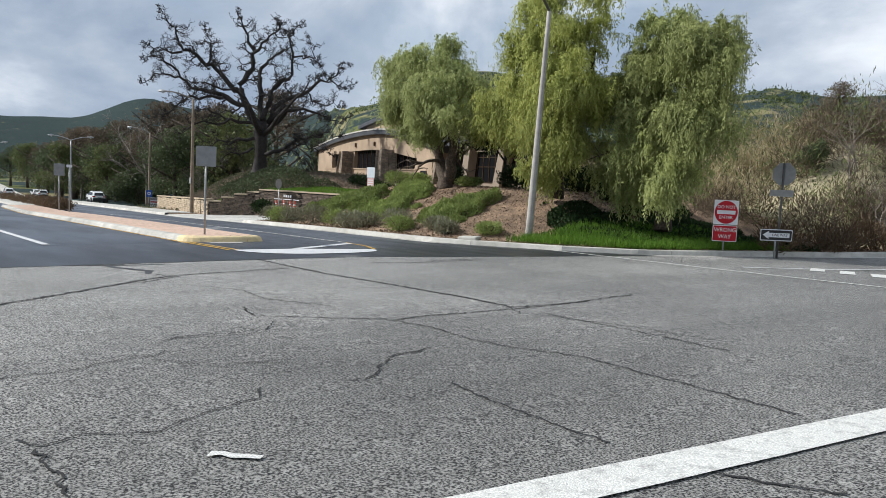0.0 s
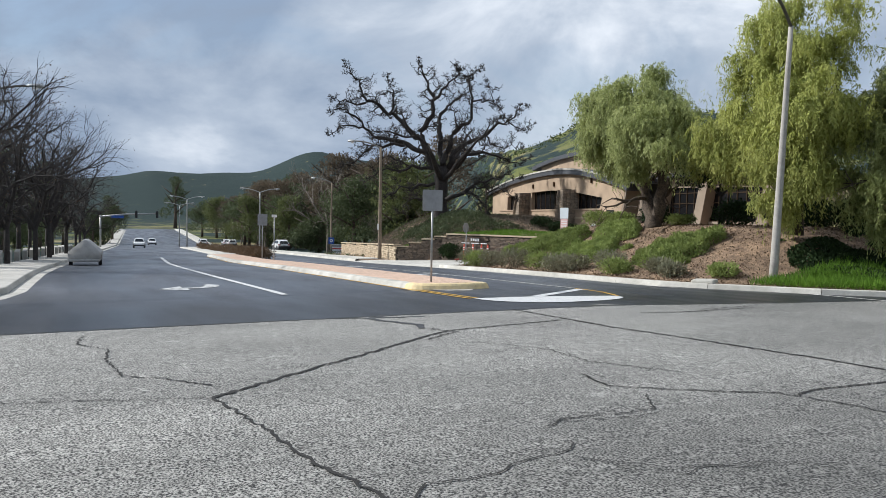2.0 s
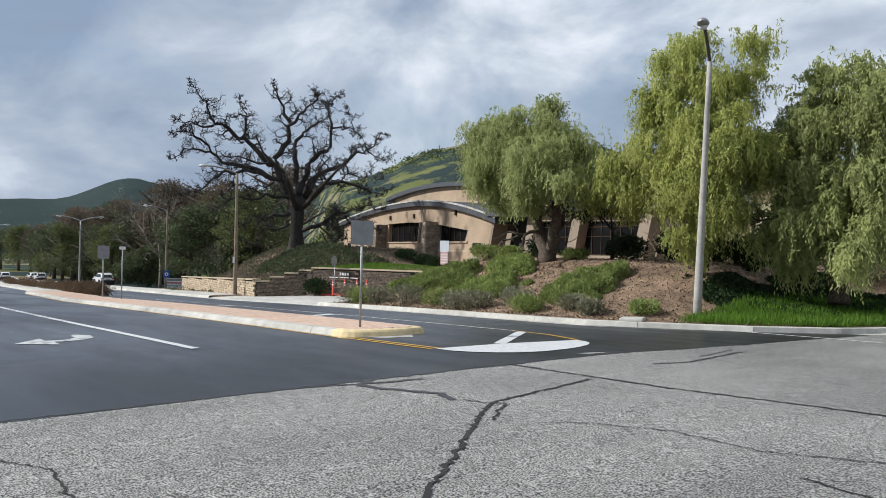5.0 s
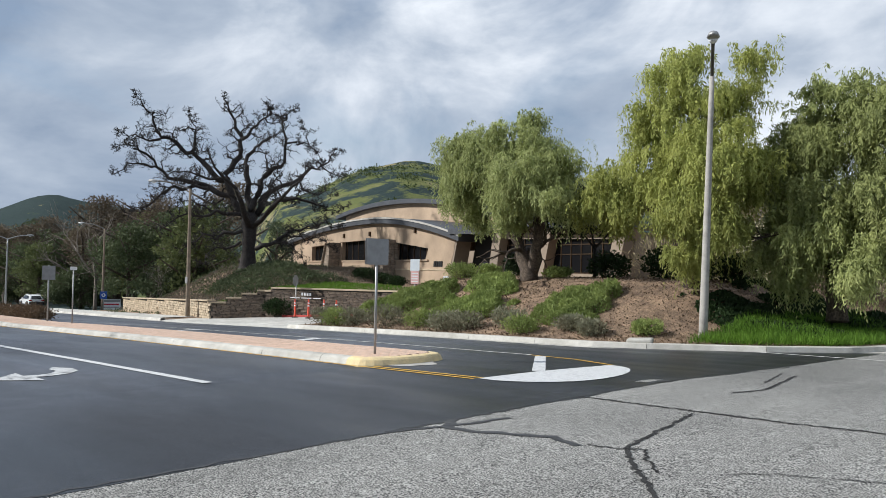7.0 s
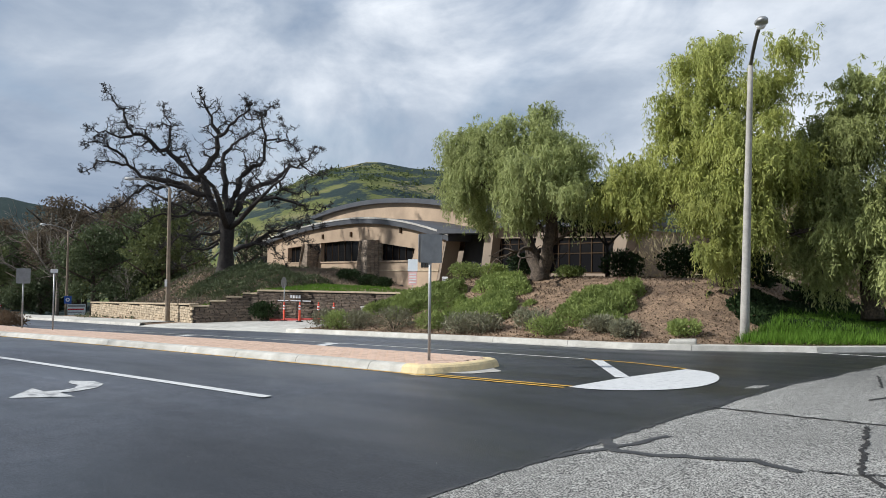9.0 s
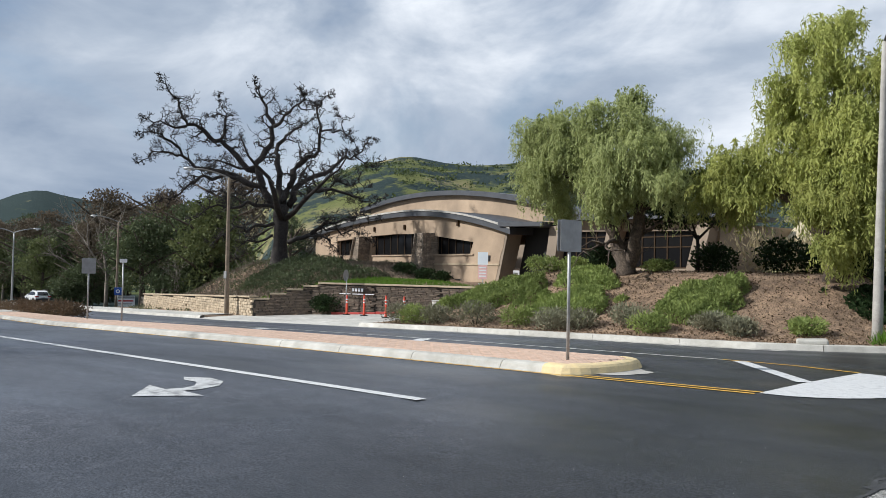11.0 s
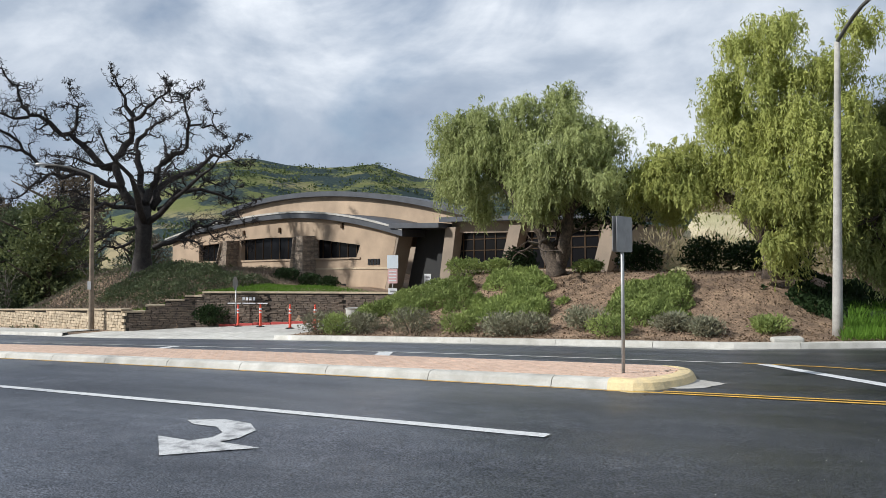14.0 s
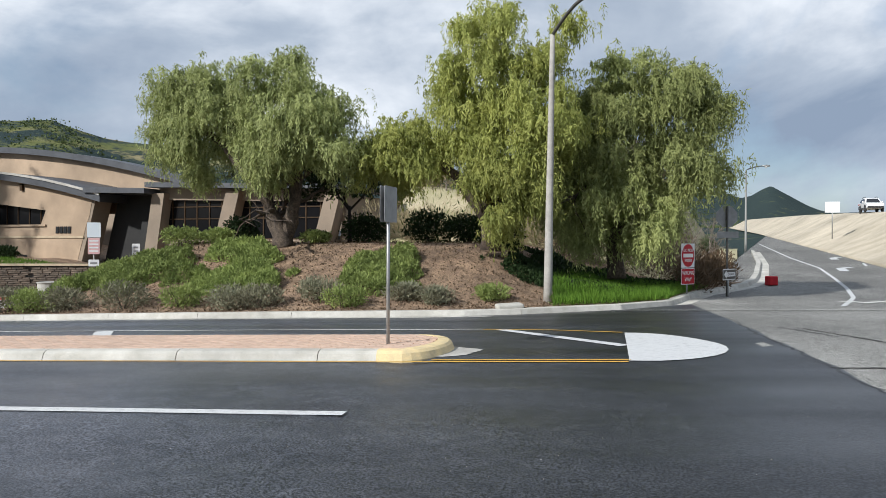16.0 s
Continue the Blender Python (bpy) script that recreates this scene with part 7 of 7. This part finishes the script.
for k in range(14):
    x = -16 - 12 * k + rng.uniform(-3, 3)
    plant((0, 5, 0, 3)[k % 4], x, bend(x) - 20 - rng.uniform(0, 6), rng.uniform(0, 360), rng.uniform(1.0, 1.4))
for ob in kinds:
    for o in (*ob.children_recursive, ob):
        bpy.data.objects.remove(o)

# ---- south side ----
SOUTH = [(-300, bend(-300) - 10.7), (-200, bend(-200) - 10.7), (-120, bend(-120) - 10.7), (-80, bend(-80) - 10.7), (-60, bend(-60) - 10.7), (-45, bend(-45) - 10.7), (-36, bend(-36) - 10.7), (-30, bend(-30) - 10.7), (-22, bend(-22) - 10.7), (-14, bend(-14) - 10.8), (-8, -10.9), (-4, -11.1), (-1.8, -11.5),
         (-0.6, -12.2), (0.1, -13.2), (0.3, -14.5), (0.3, -30)]
south_run = resample([(x, y) for x, y in reversed(SOUTH)], 1.0)
kerb_run(south_run, SECTION, CONCRETE, "kerb", "worn concrete kerb on the near side of the road")
strip_behind("pavement", south_run, 0.3, 2.4, 0.165, CONCRETE, "worn concrete pavement under the street trees")
bm = bmesh.new()
for k in range(16):
    x = -30 - k * 4.0
    y0 = bend(x) - 14.2
    z = road_z(x, y0)
    box(bm, (x - 2.02, y0 - 0.3, z - 0.4), (x + 2.02, y0, z + 0.75), bevel=0.02)
solo("garden_wall", bm, CONCRETE, "low pale wall behind the street trees", "wall", kind="structure")

# covered trailer by the kerb
tr = thing("covered_trailer", (-28.9, bend(-28.9) - 9.2, road_z(-28.9, bend(-28.9) - 9.2)), "small trailer under a peaked grey tarpaulin at the kerb", "trailer", turn=-6)
bm = bmesh.new()
prism(bm, [(-0.85, 0.35), (0.85, 0.35), (0.86, 0.75), (0.70, 0.95), (0.08, 1.5), (-0.08, 1.5), (-0.70, 0.95), (-0.86, 0.75)], -1.4, 1.4, lambda a, b, d: (d, a, b))
bmesh.ops.subdivide_edges(bm, edges=bm.edges[:], cuts=4, use_grid_fill=True)
for v in bm.verts:
    v.co += Vector((0, 1, 0.6)) * 0.05 * noise.noise(v.co * 2.0)
part("tarpaulin", bm, TARP, tr, "wrinkled grey tarpaulin", True)
bm = bmesh.new()
box(bm, (-1.55, -0.8, 0.28), (1.55, 0.8, 0.42), bevel=0.03)
part("frame", bm, STEEL, tr, "pale metal frame")
for y in (-0.78, 0.78):
    bm = bmesh.new()
    tube(bm, [(0, y - 0.09, 0.30), (0, y + 0.09, 0.30)], [0.30, 0.30], 18)
    part("wheel", bm, RUBBER, tr, "black tyre")

# planted far median
for k, (x0, x1) in enumerate([(-39.5, -34.5), (-48, -40.5), (-60, -49), (-75, -62), (-92, -78)]):
    n = 5
    blobs = [(x0 + (x1 - x0) * (i + 0.5) / n, 2.2 + bend(x0 + (x1 - x0) * (i + 0.5) / n), road_z(x0, bend(x0) + 2) + 0.55, 0.75 * (x1 - x0) / n, 0.8, 0.45) for i in range(n)]
    tagged(leafy("median_hedge", blobs, 3200, 130 + k, DRY, None, 0.16, 0.07, 0.4, shell=0.3), "low clipped brown hedge on the far median", "hedge", "median hedges")
kerb_run([Vector((x, 0.2 + bend(x), 0)) for x in np.arange(-110, -45.9, 1.0)], [(0.0, -0.05), (0.0, 0.0), (0.05, 0.13), (0.16, 0.165), (3.6, 0.18), (3.75, 0.1), (3.78, -0.05)], CONCRETE_PALE, "far_median", "pale concrete planted median farther along", gap=6.0)

# timber rail by the far trees
fence = thing("rail_fence", (0, 0, 0), "low weathered timber rail fence by the trees", "fence")
for k in range(7):
    x, y = -60.5 - 1.9 * k, 20.6 + 0.75 * k
    z = bed_z(x, y) if x > -62 else land_z(x, y) + 0.3
    bm = bmesh.new()
    box(bm, (x - 0.06, y - 0.06, z - 0.3), (x + 0.06, y + 0.06, z + 1.0), bevel=0.01)
    part("fence_post", bm, BARK_PALE, fence)
    if k:
        for h in (0.45, 0.85):
            bm = bmesh.new()
            tube(bm, [(px, py, pz + h), (x, y, z + h)], [0.05, 0.05], 6)
            part("rail", bm, BARK_PALE, fence)
    px, py, pz = x, y, z

# side-street embankment
def right_edge(y):
    return 21.3 + 0.177 * (y - 34) if y > 20 else 18.8 + 0.4 * (20 - y)


yy = list(np.arange(8, 60, 3.0)) + list(np.arange(60, 330, 10.0))
prof = [(0.0, 0.0), (0.02, 0.16), (0.3, 0.17), (2.5, 1.1), (6.5, 3.3), (8.5, 3.6), (40.0, 3.7)]
sheet("embankment", list(range(len(prof))), yy, lambda i, y: (right_edge(y) + prof[i][0], y, road_z(right_edge(y), y) + prof[i][1] * (1.0 if i < 3 else smooth01(12, 40, y)) + (0 if i < 3 else 0.12 * noise.noise((y * 0.3, i, 0)))),
      material("embankment_dirt", (0.54, 0.47, 0.36), (0.44, 0.38, 0.28), scale=0.4, fine=16, rough=0.95, bump=0.6, speck=0.15, coarse=0.1, dist=0.05), "bare tan earth embankment beside the side street", "embankment")
es = thing("roadside_sign", (27.6, 62.0, road_z(27, 62) + 1.2), "white square sign on the embankment", "sign", turn=-18)
post(es, 3.2, 0.05)
plate(es, "sign_plate", (-0.6, 2.2), (0.6, 3.2), -0.06, SIGN_WHITE, "white sign face")

# ---- vehicles ----


def wagon(at, turn, label, group="", small=False):
    """An estate car, nose to local -x."""
    c = thing("car", at, label, "car", group, turn)
    L = 2.43

    def shell(name, outline, w0, w1, mat, lab, bevel=0.06, zmid=0.95):
        bm = bmesh.new()
        prism(bm, outline, -w0, w0, lambda a, b, d: (a, d, b))
        for v in bm.verts:
            f = max(0.0, (v.co.z - zmid) / 0.7)
            v.co.y *= 1 - (1 - w1 / w0) * f
            v.co.y *= 1 - 0.10 * max(0.0, abs(v.co.x) - 1.75) / 0.68
        bmesh.ops.bevel(bm, geom=bm.edges[:], offset=bevel, segments=3, affect="EDGES", profile=0.6, clamp_overlap=True)
        return part(name, bm, mat, c, lab, True)

    shell("body", [(-L, 0.48), (-2.38, 0.80), (-2.15, 0.93), (-1.15, 1.05), (2.30, 1.10), (2.42, 0.95), (L, 0.55), (2.2, 0.34), (-2.2, 0.34)], 0.92, 0.90, CAR_WHITE, "glossy white body", 0.07)
    shell("cabin", [(-1.25, 1.02), (-0.42, 1.56), (0.2, 1.66), (1.55, 1.63), (1.95, 1.52), (2.36, 1.04)], 0.88, 0.66, CAR_WHITE, "white roof and pillars", 0.05)
    for s in (-1, 1):
        for name, o in (("side_window", [(-0.88, 1.10), (-0.34, 1.47), (0.12, 1.54), (0.12, 1.10)]), ("side_window", [(0.20, 1.10), (0.20, 1.54), (0.98, 1.53), (1.08, 1.10)]), ("side_window", [(1.16, 1.12), (1.07, 1.52), (1.50, 1.48), (1.80, 1.20)])):
            bm = bmesh.new()
            prism(bm, o, 0.0, 0.02, lambda a, b, d: (a, s * (0.895 - 0.315 * max(0.0, b - 0.95) + d), b))
            part(name, bm, CAR_GLASS, c, "dark tinted glass")
        bm = bmesh.new()
        prism(bm, [(-1.0, 0.30), (1.0, 0.30), (1.0, 0.46), (-1.0, 0.46)], 0.88, 0.945, lambda a, b, d: (a, s * d, b))
        part("sill_cladding", bm, CAR_TRIM, c, "matt black sill")
        bm = bmesh.new()
        tube(bm, [(-0.15, s * 0.60, 1.66), (0.0, s * 0.60, 1.74), (1.4, s * 0.60, 1.73), (1.6, s * 0.60, 1.64)], [0.028] * 4, 6)
        part("roof_rail", bm, CAR_TRIM, c, "black roof rail")
        bm = bmesh.new()
        box(bm, (-0.80, min(s * 0.90, s * 1.06), 1.06), (-0.64, max(s * 0.90, s * 1.06), 1.20), bevel=0.03)
        part("mirror", bm, CAR_WHITE, c, "")
        bm = bmesh.new()
        box(bm, (2.20, min(s * 0.52, s * 0.90), 0.86), (2.44, max(s * 0.52, s * 0.90), 1.02), bevel=0.03)
        part("tail_light", bm, CAR_LIGHT, c, "dark red tail light")
        bm = bmesh.new()
        box(bm, (-2.40, min(s * 0.50, s * 0.86), 0.72), (-2.16, max(s * 0.50, s * 0.86), 0.86), bevel=0.03)
        part("headlight", bm, SIGN_WHITE, c, "clear headlight")
        for x in (-1.42, 1.36):
            bm = bmesh.new()
            tube(bm, [(x, s * 0.80, 0.35), (x, s * 0.938, 0.35)], [0.46, 0.44], 24)
            part("wheel_arch", bm, CAR_TRIM, c, "matt black wheel arch")
            bm = bmesh.new()
            tube(bm, [(x, s * 0.72, 0.35), (x, s * 0.75, 0.35), (x, s * 0.92, 0.35), (x, s * 0.955, 0.35)], [0.31, 0.355, 0.355, 0.31], 28)
            wh = part("wheel", bm, RUBBER, c, "black tyre", True)
            bm = bmesh.new()
            for k in range(5):
                a = 2 * math.pi * k / 5
                tube(bm, [(x, s * 0.962, 0.35), (x + 0.21 * math.cos(a), s * 0.966, 0.35 + 0.21 * math.sin(a))], [0.05, 0.035], 6)
            tube(bm, [(x, s * 0.950, 0.35), (x, s * 0.964, 0.35)], [0.07, 0.06], 12)
            part("rim", bm, CHROME, wh, "five-spoke alloy rim")
    bm = bmesh.new()
    prism(bm, [(-0.62, 1.10), (0.62, 1.10), (0.52, 1.50), (-0.52, 1.50)], 0.0, 0.03, lambda a, b, d: (2.335 - 0.86 * (b - 1.08) + d + 0.01, a, b))
    part("rear_window", bm, CAR_GLASS, c, "dark rear window")
    bm = bmesh.new()
    prism(bm, [(-0.72, 1.06), (0.72, 1.06), (0.55, 1.52), (-0.55, 1.52)], 0.0, 0.03, lambda a, b, d: (-1.22 + 1.52 * (b - 1.02) - d - 0.02, a, b))
    part("windscreen", bm, CAR_GLASS, c, "dark windscreen")
    bm = bmesh.new()
    box(bm, (2.26, -0.88, 0.32), (2.49, 0.88, 0.74), bevel=0.05)
    part("rear_bumper", bm, CAR_TRIM, c, "matt black rear bumper")
    bm = bmesh.new()
    box(bm, (-2.47, -0.80, 0.36), (-2.30, 0.80, 0.60), bevel=0.04)
    part("front_bumper", bm, CAR_TRIM, c, "matt black front bumper")
    bm = bmesh.new()
    box(bm, (2.43, -0.20, 0.74), (2.455, 0.20, 0.85), bevel=0.005)
    part("plate_bar", bm, SIGN_BACK, c, "pale number plate bar")
    return c


CAR_X = -94.5
car = wagon((CAR_X, bend(CAR_X) + 14.2, road_z(CAR_X, bend(CAR_X) + 13)), -3.5, "white estate car with black cladding parked by the trees")
for x, v, turn in ((-118, -6.0, 174), (-150, 7.0, -6), (-170, -3, 174), (-150, 12.0, -6), (-142, 12.2, -6)):
    copy_thing(car, pose(x, bend(x) + v, road_z(x, bend(x) + v), 0, 0, turn))["label"] = "distant white car along the main road"

copy_thing(car, pose(37.9, 80.7, road_z(right_edge(80.7), 80.7) + 3.6, 0, 0, 80))["label"] = "distant white car on top of the earth embankment"

# traffic signal mast far along the road
sg = thing("traffic_signal", (-118, bend(-118) - 12.0, road_z(-118, bend(-118) - 10)), "distant traffic signal mast with a long arm over the road", "traffic signal", turn=-6)
bm = bmesh.new()
tube(bm, [(0, 0, -0.5), (0, 0, 5.5)], [0.16, 0.13], 10)
part("mast", bm, STEEL, sg, "", True)
bm = bmesh.new()
tube(bm, [(0, 0, 5.2), (0, 4, 5.7), (0, 9, 5.9)], [0.16, 0.13, 0.10], 8)
part("arm", bm, STEEL, sg, "", True)
for y in (5.5, 8.8):
    bm = bmesh.new()
    box(bm, (-0.15, y - 0.2, 5.1), (0.15, y + 0.2, 6.3), bevel=0.03)
    part("signal_head", bm, SIGN_BLACK, sg, "black signal head")
bm = bmesh.new()
box(bm, (0.1, 1.6, 5.0), (0.14, 3.6, 5.45), bevel=0.01)
part("name_plate", bm, SIGN_BLUE, sg, "dark street name plate")

# chaparral on the hillside
rng = np.random.default_rng(91)
tufts = []
while len(tufts) < 1700:
    a, f = math.radians(rng.uniform(-12, 62)), rng.uniform(0.35, 0.88) ** 0.8
    far = float(np.interp(math.degrees(a), [-30, -8, 10, 56, 64, 180], [900, 800, 480, 460, 1500, 1500]))
    x, y = 6 - far * f * math.sin(a), -10 + far * f * math.cos(a)
    if noise.noise((x * 0.018, y * 0.018, 4.0)) + 0.3 * noise.noise((x * 0.07, y * 0.07, 2.0)) > -0.04:
        tufts.append((x, y, land_z(x, y)))
tufts = np.repeat(np.array(tufts), 11, axis=0)
pts = tufts + rng.normal(size=tufts.shape) * np.array((1.6, 1.6, 0.5))
ways = rng.normal(size=pts.shape)
ways[:, 2] = np.abs(ways[:, 2]) + 0.2
ways /= np.linalg.norm(ways, axis=1)[:, None]
tagged(new("chaparral", leaf_mesh("chaparral", quads(pts, ways, 1.2, 0.9, rng), CHAPARRAL)), "dark chaparral bushes scattered over the green hillside", "brush", kind="stuff")
